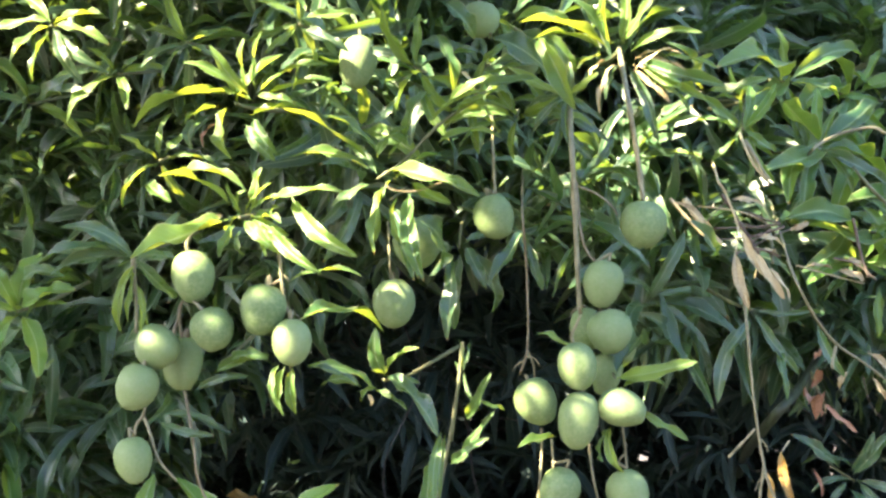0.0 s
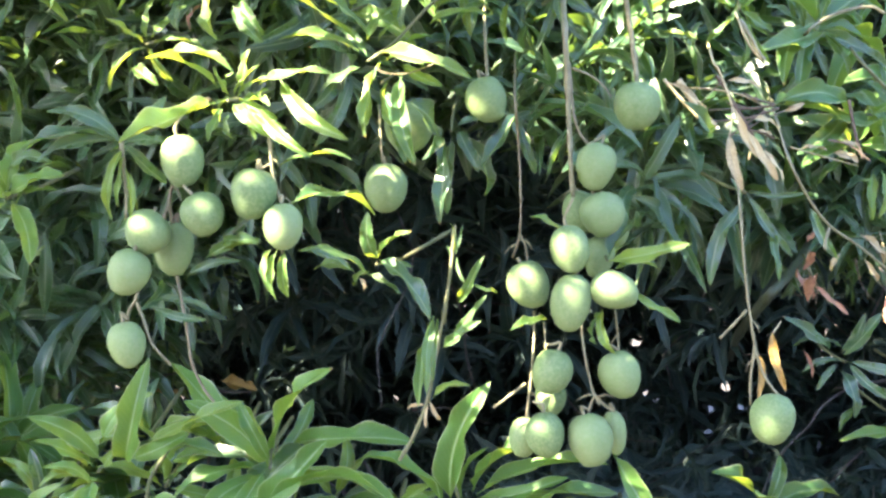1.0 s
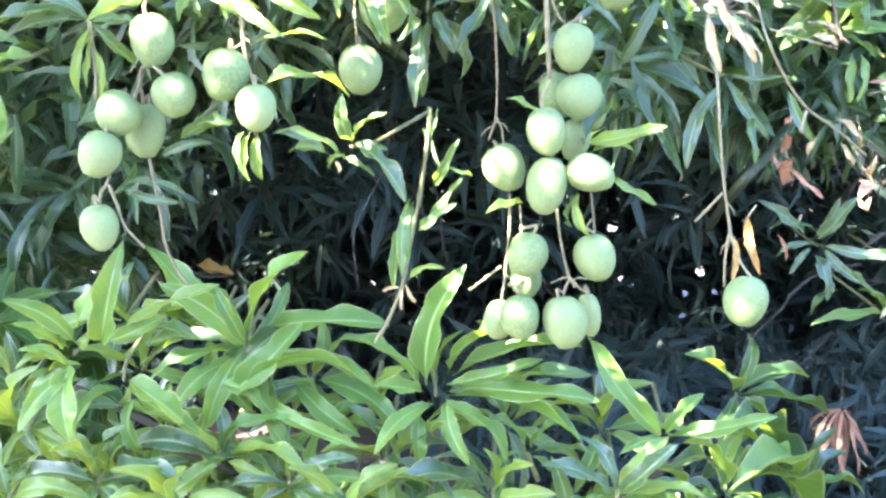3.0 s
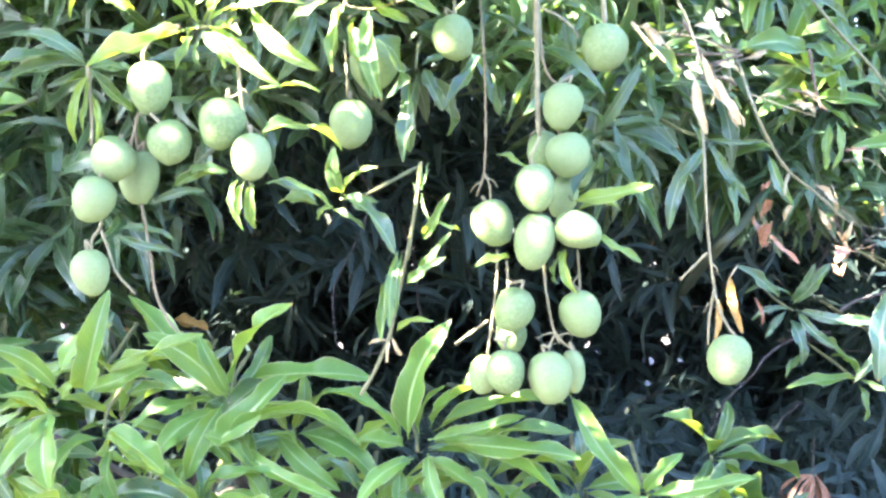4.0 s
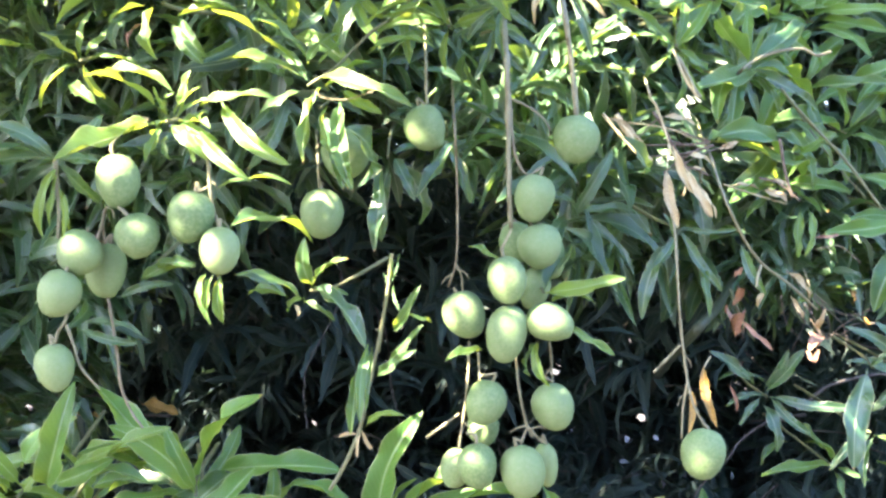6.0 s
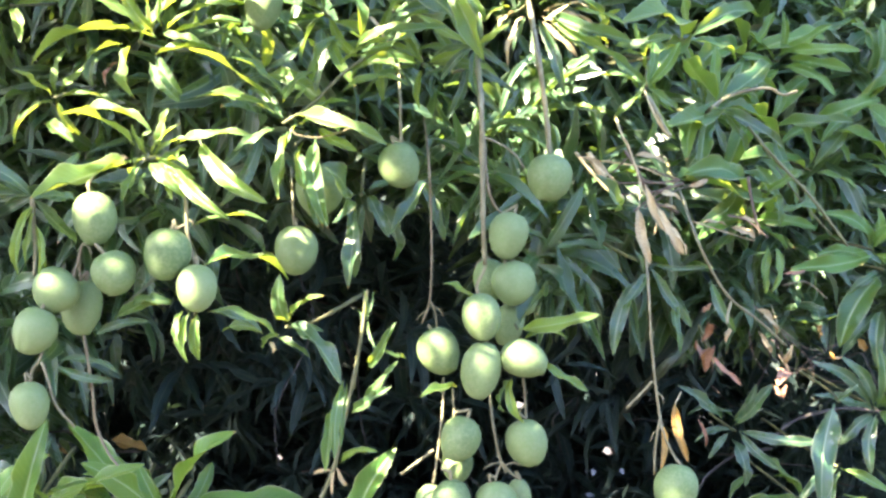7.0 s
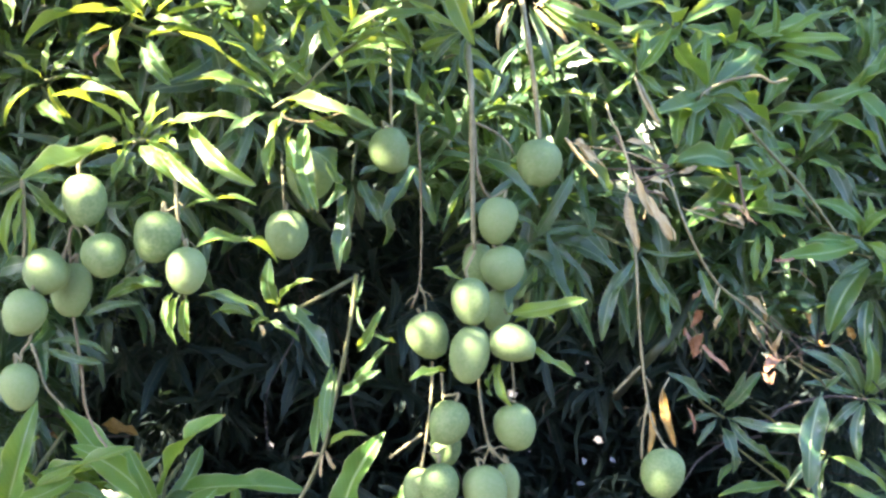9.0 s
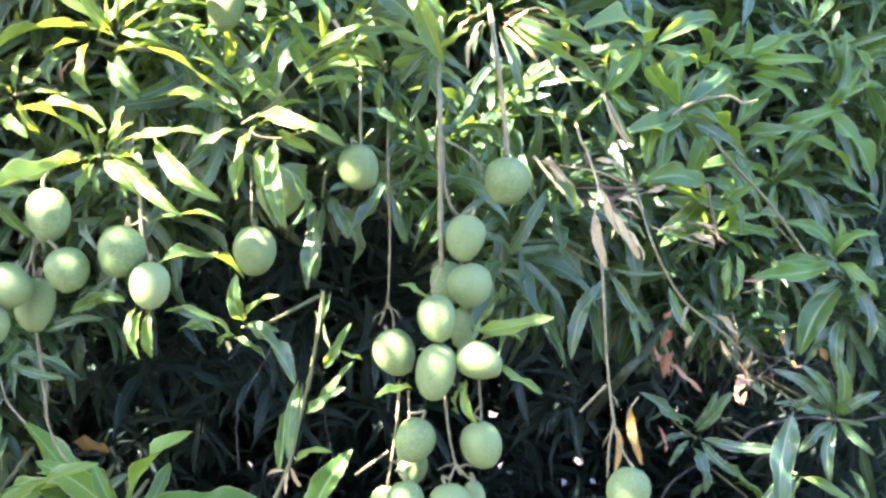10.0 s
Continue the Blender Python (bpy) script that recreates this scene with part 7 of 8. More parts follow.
leaf(s, (-0.072, 2.450, 0.979), (0.016, 2.420, 1.073), 0.28, material=FRESH_LIT)
leaf(s, (-0.071, 2.450, 0.971), (0.025, 2.370, 0.956), 0.25, material=FRESH_LIT)
s = shoot(young_tree, [(0.213, 2.830, 0.985), (0.193, 2.580, 0.926)], 0.005, 0.004, STEM, label="leafy side shoot")
leaf(s, (0.194, 2.580, 0.919), (0.223, 2.560, 0.781), 0.24)
leaf(s, (0.186, 2.580, 0.924), (0.016, 2.540, 0.883), 0.29, material=FRESH_LIT)
leaf(s, (0.185, 2.580, 0.926), (0.024, 2.590, 0.931), 0.26, material=FRESH_LIT)
leaf(s, (0.187, 2.580, 0.931), (0.086, 2.510, 1.016), 0.27)
leaf(s, (0.197, 2.580, 0.933), (0.242, 2.550, 1.037), 0.26, material=FRESH_LIT)
leaf(s, (0.199, 2.580, 0.932), (0.286, 2.560, 1.025), 0.23)
leaf(s, (0.203, 2.580, 0.928), (0.380, 2.580, 0.958), 0.26, material=FRESH_LIT)
leaf(s, (0.201, 2.580, 0.922), (0.354, 2.600, 0.838), 0.22, material=FRESH_LIT)
s = shoot(young_tree, [(0.416, 2.870, 0.957), (0.396, 2.620, 0.898)], 0.005, 0.004, STEM, label="leafy side shoot")
leaf(s, (0.391, 2.620, 0.903), (0.313, 2.610, 0.970), 0.28, material=FRESH_LIT)
leaf(s, (0.396, 2.620, 0.906), (0.392, 2.620, 1.022), 0.27)
leaf(s, (0.402, 2.620, 0.904), (0.482, 2.540, 1.021), 0.29, material=FRESH_LIT)
leaf(s, (0.406, 2.620, 0.898), (0.595, 2.667, 0.876), 0.26, material=FRESH_LIT)
leaf(s, (0.404, 2.620, 0.893), (0.533, 2.630, 0.808), 0.25, material=FRESH_LIT)
leaf(s, (0.395, 2.620, 0.891), (0.378, 2.610, 0.757), 0.27, material=FRESH_LIT)
leaf(s, (0.394, 2.620, 0.891), (0.332, 2.540, 0.792), 0.27, material=FRESH_LIT)
leaf(s, (0.387, 2.620, 0.899), (0.240, 2.630, 0.896), 0.29, material=FRESH_LIT)
s = shoot(young_tree, [(-0.732, 2.700, 1.106), (-0.749, 2.450, 1.044)], 0.005, 0.004, STEM, label="leafy side shoot")
leaf(s, (-0.748, 2.450, 1.037), (-0.687, 2.360, 0.943), 0.24)
leaf(s, (-0.754, 2.450, 1.040), (-0.812, 2.360, 0.989), 0.26, material=FRESH_LIT)
leaf(s, (-0.758, 2.450, 1.047), (-0.862, 2.450, 1.076), 0.27)
leaf(s, (-0.753, 2.450, 1.050), (-0.822, 2.440, 1.151), 0.24, material=FRESH_LIT)
leaf(s, (-0.751, 2.450, 1.050), (-0.763, 2.430, 1.166), 0.25)
leaf(s, (-0.743, 2.450, 1.047), (-0.632, 2.470, 1.094), 0.29, material=FRESH_LIT)
leaf(s, (-0.741, 2.450, 1.045), (-0.629, 2.430, 1.073), 0.22, material=FRESH_LIT)
leaf(s, (-0.743, 2.450, 1.040), (-0.616, 2.390, 0.991), 0.21)
s = shoot(young_tree, [(-0.560, 2.870, 1.215), (-0.578, 2.620, 1.154)], 0.005, 0.004, STEM, label="leafy side shoot")
leaf(s, (-0.577, 2.620, 1.161), (-0.563, 2.640, 1.271), 0.25)
leaf(s, (-0.569, 2.620, 1.155), (-0.381, 2.520, 1.201), 0.23, material=FRESH_LIT)
leaf(s, (-0.569, 2.620, 1.153), (-0.421, 2.560, 1.144), 0.26, material=FRESH_LIT)
leaf(s, (-0.576, 2.620, 1.147), (-0.540, 2.620, 1.047), 0.24)
leaf(s, (-0.580, 2.620, 1.147), (-0.588, 2.520, 1.054), 0.22)
leaf(s, (-0.588, 2.620, 1.152), (-0.771, 2.640, 1.104), 0.22, material=FRESH_LIT)
leaf(s, (-0.586, 2.620, 1.158), (-0.698, 2.630, 1.218), 0.26)
leaf(s, (-0.583, 2.620, 1.160), (-0.617, 2.580, 1.237), 0.27, material=FRESH_LIT)

# dark leaves and dead twigs over the hollow
s = shoot(tree, [(1.031, 4.020, 1.606), (1.008, 3.539, 1.530)], 0.0035, 0.0024, STEM, label="dark leaves drooping over the hollow")
leaf(s, (1.004, 3.538, 1.522), (0.869, 3.382, 1.380), .22)
leaf(s, (1.008, 3.539, 1.522), (0.945, 3.476, 1.343), .24)
leaf(s, (1.012, 3.540, 1.522), (1.081, 3.580, 1.353), .24)
leaf(s, (1.017, 3.540, 1.527), (1.127, 3.533, 1.396), .2)
leaf(s, (1.000, 3.537, 1.527), (0.799, 3.335, 1.458), .18)
leaf(s, (1.014, 3.540, 1.522), (1.089, 3.500, 1.318), .22)
tube("twig", [(0.966, 2.883, 1.534), (1.014, 2.904, 1.481), (1.036, 2.904, 1.429), (1.048, 2.904, 1.389)], 0.0011, 0.0006, DEADWOOD, tree)
tube("twig", [(1.000, 2.901, 1.508), (1.067, 2.904, 1.455), (1.115, 2.904, 1.429), (1.177, 2.904, 1.441)], 0.0011, 0.0006, DEADWOOD, tree)
tube("twig", [(1.036, 2.904, 1.475), (1.074, 2.904, 1.415), (1.078, 2.904, 1.363)], 0.0011, 0.0006, DEADWOOD, tree)
tube("twig", [(0.950, 2.871, 1.476), (0.968, 2.885, 1.415), (1.010, 2.903, 1.369)], 0.0011, 0.0006, DEADWOOD, tree)
tube("twig", [(1.058, 2.904, 1.455), (1.109, 2.904, 1.402), (1.116, 2.904, 1.350)], 0.0011, 0.0006, DEADWOOD, tree)
tube("twig", [(0.985, 2.894, 1.455), (1.030, 2.904, 1.402), (1.089, 2.904, 1.383), (1.144, 2.904, 1.402)], 0.0011, 0.0006, DEADWOOD, tree)
tube("twig", [(0.792, 2.691, 1.465), (0.824, 2.734, 1.426), (0.819, 2.727, 1.389)], 0.0011, 0.0006, DEADWOOD, tree)
s = shoot(tree, [(0.857, 2.950, 1.484), (0.855, 2.890, 1.444), (0.850, 2.850, 1.424)], 0.0042, 0.0028, STEM, label="rust-coloured dead leaves in the shade")
leaf(s, (0.851, 2.850, 1.421), (0.928, 2.850, 1.353), 0.15, bend=0.05, material=RUST)
leaf(s, (1.007, 2.850, 1.392), (1.033, 2.850, 1.363), 0.50, material=RUST)
leaf(s, (0.858, 2.850, 1.538), (0.836, 2.850, 1.517), 0.50, material=RUST)
leaf(s, (0.834, 2.850, 1.418), (0.849, 2.850, 1.388), 0.40, material=RUST)
leaf(s, (1.002, 2.850, 1.352), (1.023, 2.850, 1.326), 0.40, material=RUST)
leaf(s, (1.032, 2.850, 1.355), (1.024, 2.850, 1.324), 0.35, material=RUST)
leaf(s, (0.910, 2.850, 1.488), (0.889, 2.850, 1.449), 0.30, material=DRY)
leaf(s, (1.254, 3.250, 1.475), (1.265, 3.250, 1.435), 0.50, material=OCHRE)
leaf(s, (1.367, 3.250, 1.436), (1.392, 3.250, 1.403), 0.60, material=OCHRE)
leaf(s, (1.294, 3.250, 1.401), (1.309, 3.250, 1.379), 0.50, material=OCHRE)
leaf(s, (0.856, 2.850, 1.528), (0.893, 2.850, 1.496), 0.28, material=DRY)
leaf(s, (0.825, 2.850, 1.276), (0.845, 2.850, 1.212), 0.14, material=RUST)

# pale shoots at the top
s = shoot(tree, [(0.183, 2.750, 2.065), (0.165, 2.450, 2.003)], 0.0035, 0.0024, STEM, label="pale leafy shoot near the top")
leaf(s, (0.161, 2.450, 2.009), (0.087, 2.440, 2.102), 0.18, material=FRESH_LIT)
leaf(s, (0.173, 2.450, 2.007), (0.290, 2.400, 2.056), 0.17, material=FRESH_LIT)
leaf(s, (0.174, 2.450, 2.002), (0.320, 2.470, 1.983), 0.19, material=FRESH_LIT)
leaf(s, (0.164, 2.450, 1.997), (0.159, 2.460, 1.921), 0.21, material=FRESH_LIT)
leaf(s, (0.158, 2.450, 2.000), (0.052, 2.440, 1.949), 0.17, material=LEAFY)
leaf(s, (0.157, 2.450, 2.004), (0.033, 2.430, 2.016), 0.19, material=FRESH_LIT)
s = shoot(tree, [(0.104, 2.800, 2.120), (0.086, 2.500, 2.057)], 0.0035, 0.0024, STEM, label="pale leafy shoot near the top")
leaf(s, (0.078, 2.500, 2.060), (-0.008, 2.420, 2.080), 0.21, material=FRESH_LIT)
leaf(s, (0.089, 2.500, 2.064), (0.130, 2.470, 2.145), 0.20, material=FRESH_LIT)
leaf(s, (0.093, 2.500, 2.061), (0.192, 2.470, 2.110), 0.17, material=FRESH_LIT)
leaf(s, (0.092, 2.500, 2.053), (0.178, 2.530, 2.009), 0.19, material=FRESH_LIT)
leaf(s, (0.086, 2.500, 2.051), (0.091, 2.470, 1.936), 0.17, material=FRESH_LIT)
leaf(s, (0.078, 2.500, 2.054), (-0.032, 2.500, 2.010), 0.21, material=LEAFY)
s = shoot(tree, [(-0.495, 2.700, 1.985), (-0.513, 2.400, 1.923)], 0.0035, 0.0024, STEM, label="pale leafy shoot near the top")
leaf(s, (-0.519, 2.400, 1.927), (-0.567, 2.310, 1.961), 0.17, material=FRESH_LIT)
leaf(s, (-0.512, 2.400, 1.929), (-0.495, 2.400, 2.012), 0.18, material=FRESH_LIT)
leaf(s, (-0.508, 2.400, 1.928), (-0.439, 2.400, 1.995), 0.21, material=FRESH_LIT)
leaf(s, (-0.505, 2.400, 1.922), (-0.394, 2.370, 1.904), 0.18, material=FRESH_LIT)
leaf(s, (-0.510, 2.400, 1.917), (-0.474, 2.440, 1.856), 0.20, material=FRESH_LIT)
leaf(s, (-0.518, 2.400, 1.917), (-0.595, 2.430, 1.840), 0.18, material=FRESH_LIT)
s = shoot(young_tree, [(-0.678, 2.700, 0.906), (-0.696, 2.500, 0.845)], 0.005, 0.004, STEM, label="low shoot of broad leaves")
leaf(s, (-0.698, 2.500, 0.853), (-0.750, 2.430, 1.007), 0.28, material=BROAD)
leaf(s, (-0.692, 2.500, 0.854), (-0.657, 2.520, 0.928), 0.24, material=LEAFY)
leaf(s, (-0.687, 2.500, 0.846), (-0.555, 2.510, 0.861), 0.21, material=LEAFY)
leaf(s, (-0.689, 2.500, 0.842), (-0.527, 2.420, 0.821), 0.26, material=BROAD)
leaf(s, (-0.696, 2.500, 0.838), (-0.663, 2.400, 0.714), 0.24, material=BROAD)
leaf(s, (-0.698, 2.500, 0.838), (-0.727, 2.520, 0.736), 0.27, material=LEAFY)
leaf(s, (-0.705, 2.500, 0.844), (-0.826, 2.490, 0.839), 0.24, material=BROAD)
leaf(s, (-0.704, 2.500, 0.848), (-0.780, 2.420, 0.914), 0.28, material=LEAFY)
s = shoot(young_tree, [(-0.511, 2.700, 0.907), (-0.529, 2.500, 0.848)], 0.005, 0.004, STEM, label="low shoot of broad leaves")
leaf(s, (-0.533, 2.500, 0.841), (-0.602, 2.510, 0.713), 0.23, material=BROAD)
leaf(s, (-0.538, 2.500, 0.844), (-0.722, 2.540, 0.756), 0.26, material=LEAFY)
leaf(s, (-0.536, 2.500, 0.851), (-0.669, 2.530, 0.887), 0.27, material=BROAD)
leaf(s, (-0.532, 2.500, 0.855), (-0.592, 2.480, 0.981), 0.29, material=LEAFY)
leaf(s, (-0.524, 2.500, 0.854), (-0.444, 2.440, 0.967), 0.29, material=LEAFY)
leaf(s, (-0.521, 2.500, 0.852), (-0.340, 2.410, 0.937), 0.28, material=BROAD)
leaf(s, (-0.521, 2.500, 0.846), (-0.404, 2.520, 0.797), 0.24, material=BROAD)
leaf(s, (-0.527, 2.500, 0.842), (-0.459, 2.430, 0.754), 0.25, material=LEAFY)
s = shoot(young_tree, [(-0.319, 2.680, 0.893), (-0.337, 2.480, 0.832)], 0.005, 0.004, STEM, label="low shoot of broad leaves")
leaf(s, (-0.330, 2.480, 0.836), (-0.211, 2.490, 0.898), 0.28, material=LEAFY)
leaf(s, (-0.328, 2.480, 0.831), (-0.135, 2.510, 0.830), 0.23, material=BROAD)
leaf(s, (-0.331, 2.480, 0.827), (-0.182, 2.400, 0.744), 0.24, material=BROAD)
leaf(s, (-0.336, 2.480, 0.825), (-0.311, 2.450, 0.683), 0.23, material=BROAD)
leaf(s, (-0.341, 2.480, 0.826), (-0.420, 2.390, 0.710), 0.27, material=BROAD)
leaf(s, (-0.346, 2.480, 0.830), (-0.529, 2.490, 0.792), 0.23, material=BROAD)
leaf(s, (-0.346, 2.480, 0.834), (-0.541, 2.480, 0.885), 0.26, material=LEAFY)
leaf(s, (-0.339, 2.480, 0.839), (-0.354, 2.410, 0.964), 0.24, material=BROAD)

# dead twigs among the upper leaves
tube("twig", [(0.559, 2.300, 1.946), (0.552, 2.220, 1.903), (0.566, 2.222, 1.876), (0.587, 2.232, 1.852)], 0.0022, 0.0016, DRY, tree)
tube("twig", [(0.529, 2.400, 1.908), (0.507, 2.250, 1.855), (0.518, 2.250, 1.837), (0.534, 2.250, 1.794), (0.547, 2.250, 1.756), (0.575, 2.255, 1.719)], 0.0024, 0.0014, DRY, tree, "withered flower stalk")
tube("twig", [(0.489, 2.350, 1.818), (0.520, 2.300, 1.809), (0.566, 2.302, 1.800), (0.632, 2.354, 1.777)], 0.0017, 0.001, DRY, tree)
tube("twig", [(0.561, 2.301, 1.730), (0.623, 2.345, 1.760), (0.703, 2.440, 1.786)], 0.0017, 0.001, DEADWOOD, tree)
tube("twig", [(0.542, 2.300, 1.785), (0.586, 2.312, 1.776), (0.639, 2.362, 1.772)], 0.0014, 0.0009, DEADWOOD, tree)
tube("twig", [(1.022, 3.000, 1.913), (1.012, 2.819, 1.825), (1.065, 2.820, 1.759), (1.125, 2.820, 1.696)], 0.0022, 0.0016, STEM, tree)
tube("twig", [(0.686, 2.419, 1.709), (0.775, 2.535, 1.696), (0.897, 2.679, 1.678)], 0.0015, 0.001, DRY, tree)
tube("twig", [(0.530, 2.280, 1.823), (0.495, 2.280, 1.788), (0.475, 2.280, 1.763)], 0.0013, 0.0008, DEADWOOD, tree)
tube("twig", [(0.559, 2.250, 1.741), (0.572, 2.254, 1.707), (0.568, 2.252, 1.682)], 0.0013, 0.0008, DRY, tree)

# stubs of the flower stalks by the fruit
tube("twig", [(0.278, 2.120, 1.296), (0.260, 2.120, 1.292), (0.246, 2.120, 1.285)], 0.0013, 0.0007, STALK, tree)
tube("twig", [(0.280, 2.120, 1.289), (0.295, 2.120, 1.294), (0.308, 2.120, 1.290)], 0.0013, 0.0007, STALK, tree)
tube("twig", [(0.169, 2.120, 1.304), (0.182, 2.120, 1.290), (0.188, 2.120, 1.274)], 0.0013, 0.0007, STALK, tree)
tube("twig", [(0.152, 2.120, 1.547), (0.139, 2.120, 1.539), (0.133, 2.120, 1.530)], 0.0013, 0.0007, STALK, tree)
tube("twig", [(0.156, 2.120, 1.554), (0.171, 2.120, 1.549), (0.178, 2.120, 1.537)], 0.0013, 0.0007, STALK, tree)
tube("twig", [(0.248, 2.120, 1.635), (0.236, 2.120, 1.629), (0.229, 2.120, 1.617)], 0.0013, 0.0007, STALK, tree)
tube("twig", [(0.264, 2.120, 1.656), (0.276, 2.120, 1.662), (0.286, 2.120, 1.658)], 0.0013, 0.0007, STALK, tree)
tube("twig", [(-0.209, 1.930, 1.631), (-0.200, 1.930, 1.626), (-0.193, 1.930, 1.616)], 0.0013, 0.0007, STALK, tree)
tube("twig", [(-0.227, 1.930, 1.690), (-0.216, 1.930, 1.684), (-0.211, 1.930, 1.676)], 0.0013, 0.0007, STALK, tree)
tube("twig", [(-0.375, 1.930, 1.650), (-0.365, 1.930, 1.644), (-0.362, 1.930, 1.632)], 0.0013, 0.0007, STALK, tree)
tube("twig", [(0.547, 2.120, 1.352), (0.534, 2.120, 1.343), (0.528, 2.120, 1.328)], 0.0013, 0.0007, STALK, tree)
tube("twig", [(0.537, 2.120, 1.414), (0.547, 2.120, 1.404), (0.551, 2.120, 1.392)], 0.0013, 0.0007, STALK, tree)
tube("twig", [(-0.404, 1.930, 1.614), (-0.415, 1.930, 1.609), (-0.420, 1.930, 1.599)], 0.0013, 0.0007, STALK, tree)
tube("twig", [(0.315, 2.120, 1.392), (0.307, 2.120, 1.381), (0.305, 2.120, 1.372)], 0.0013, 0.0007, STALK, tree)
s = shoot(young_tree, [(-0.658, 2.620, 0.843), (-0.680, 2.420, 0.777)], 0.005, 0.004, STEM, label="low shoot of broad leaves")
leaf(s, (-0.688, 2.420, 0.779), (-0.853, 2.450, 0.807), 0.26, material=BROAD)
leaf(s, (-0.686, 2.420, 0.781), (-0.802, 2.460, 0.866), 0.27, material=LEAFY)
leaf(s, (-0.676, 2.420, 0.782), (-0.615, 2.400, 0.874), 0.29, material=BROAD)
leaf(s, (-0.672, 2.420, 0.780), (-0.557, 2.460, 0.812), 0.25, material=BROAD)
leaf(s, (-0.674, 2.420, 0.772), (-0.547, 2.390, 0.693), 0.23, material=LEAFY)
leaf(s, (-0.676, 2.420, 0.771), (-0.606, 2.370, 0.705), 0.28, material=BROAD)
leaf(s, (-0.686, 2.420, 0.772), (-0.782, 2.440, 0.694), 0.28, material=LEAFY)
s = shoot(young_tree, [(-0.257, 2.620, 0.827), (-0.278, 2.420, 0.761)], 0.005, 0.004, STEM, label="low shoot of broad leaves")
leaf(s, (-0.285, 2.420, 0.765), (-0.415, 2.440, 0.854), 0.31, material=LEAFY)
leaf(s, (-0.278, 2.420, 0.767), (-0.272, 2.340, 0.952), 0.30, material=BROAD)
leaf(s, (-0.272, 2.420, 0.766), (-0.178, 2.440, 0.858), 0.30, material=BROAD)
leaf(s, (-0.271, 2.420, 0.758), (-0.069, 2.330, 0.721), 0.27, material=LEAFY)
leaf(s, (-0.274, 2.420, 0.755), (-0.166, 2.410, 0.627), 0.27, material=BROAD)
leaf(s, (-0.283, 2.420, 0.755), (-0.360, 2.340, 0.662), 0.25, material=BROAD)
leaf(s, (-0.287, 2.420, 0.760), (-0.467, 2.420, 0.744), 0.27, material=LEAFY)
s = shoot(young_tree, [(0.048, 2.640, 0.818), (0.029, 2.440, 0.752)], 0.005, 0.004, STEM, label="low shoot of broad leaves")
leaf(s, (0.020, 2.440, 0.753), (-0.180, 2.350, 0.781), 0.27, material=BROAD)
leaf(s, (0.022, 2.440, 0.757), (-0.093, 2.370, 0.859), 0.25, material=BROAD)
leaf(s, (0.033, 2.440, 0.758), (0.120, 2.430, 0.875), 0.24, material=LEAFY)
leaf(s, (0.035, 2.440, 0.757), (0.144, 2.460, 0.816), 0.30, material=BROAD)
leaf(s, (0.037, 2.440, 0.750), (0.146, 2.370, 0.743), 0.23, material=BROAD)
leaf(s, (0.032, 2.440, 0.747), (0.102, 2.450, 0.621), 0.28, material=BROAD)
leaf(s, (0.024, 2.440, 0.747), (-0.034, 2.370, 0.686), 0.23, material=BROAD)
s = shoot(young_tree, [(0.325, 2.660, 0.798), (0.307, 2.460, 0.733)], 0.005, 0.004, STEM, label="low shoot of broad leaves")
leaf(s, (0.299, 2.460, 0.730), (0.157, 2.490, 0.665), 0.23, material=BROAD)
leaf(s, (0.298, 2.460, 0.734), (0.093, 2.440, 0.735), 0.27, material=LEAFY)
leaf(s, (0.306, 2.460, 0.740), (0.277, 2.470, 0.888), 0.24, material=LEAFY)
leaf(s, (0.314, 2.460, 0.738), (0.420, 2.480, 0.817), 0.30, material=BROAD)
leaf(s, (0.316, 2.460, 0.733), (0.485, 2.380, 0.744), 0.28, material=BROAD)
leaf(s, (0.314, 2.460, 0.729), (0.447, 2.480, 0.643), 0.28, material=LEAFY)
leaf(s, (0.306, 2.460, 0.727), (0.293, 2.490, 0.610), 0.28, material=BROAD)
s = shoot(young_tree, [(0.569, 2.707, 0.765), (0.551, 2.500, 0.701)], 0.005, 0.004, STEM, label="low shoot of broad leaves")
leaf(s, (0.543, 2.500, 0.699), (0.417, 2.540, 0.644), 0.31, material=BROAD)
leaf(s, (0.544, 2.500, 0.706), (0.423, 2.450, 0.803), 0.28, material=BROAD)
leaf(s, (0.548, 2.500, 0.708), (0.458, 2.420, 0.881), 0.27, material=LEAFY)
leaf(s, (0.559, 2.501, 0.705), (0.694, 2.586, 0.730), 0.26, material=LEAFY)
leaf(s, (0.559, 2.501, 0.698), (0.844, 2.827, 0.500), 0.27, material=LEAFY)
leaf(s, (0.558, 2.501, 0.696), (0.767, 2.712, 0.492), 0.23, material=BROAD)
leaf(s, (0.549, 2.500, 0.695), (0.518, 2.530, 0.566), 0.27, material=BROAD)

# ---- the mass of the foliage: whorls of leaves, too many to count ----
def leaf_cards(rows, across, ratio, bend, fold, seed):
    v, f, uv = blade(ratio, bend, fold, 0.42, seed, rows, across)
    return np.array(v), np.array(f), np.array(uv), across + 1


SHAPES = ((0.15, 0.07, 0.6, 1), (0.17, 0.12, 0.5, 2), (0.20, 0.16, 0.4, 3), (0.14, 0.09, 0.8, 4))
FRONT = ((0.14, 0.05, 0.7, 1), (0.16, 0.12, 0.5, 2), (0.19, 0.18, 0.4, 3), (0.13, 0.09, 0.9, 4), (0.17, -0.06, 0.6, 5), (0.15, 0.22, 0.7, 6), (0.20, 0.10, 0.3, 7), (0.12, 0.03, 1.0, 8))
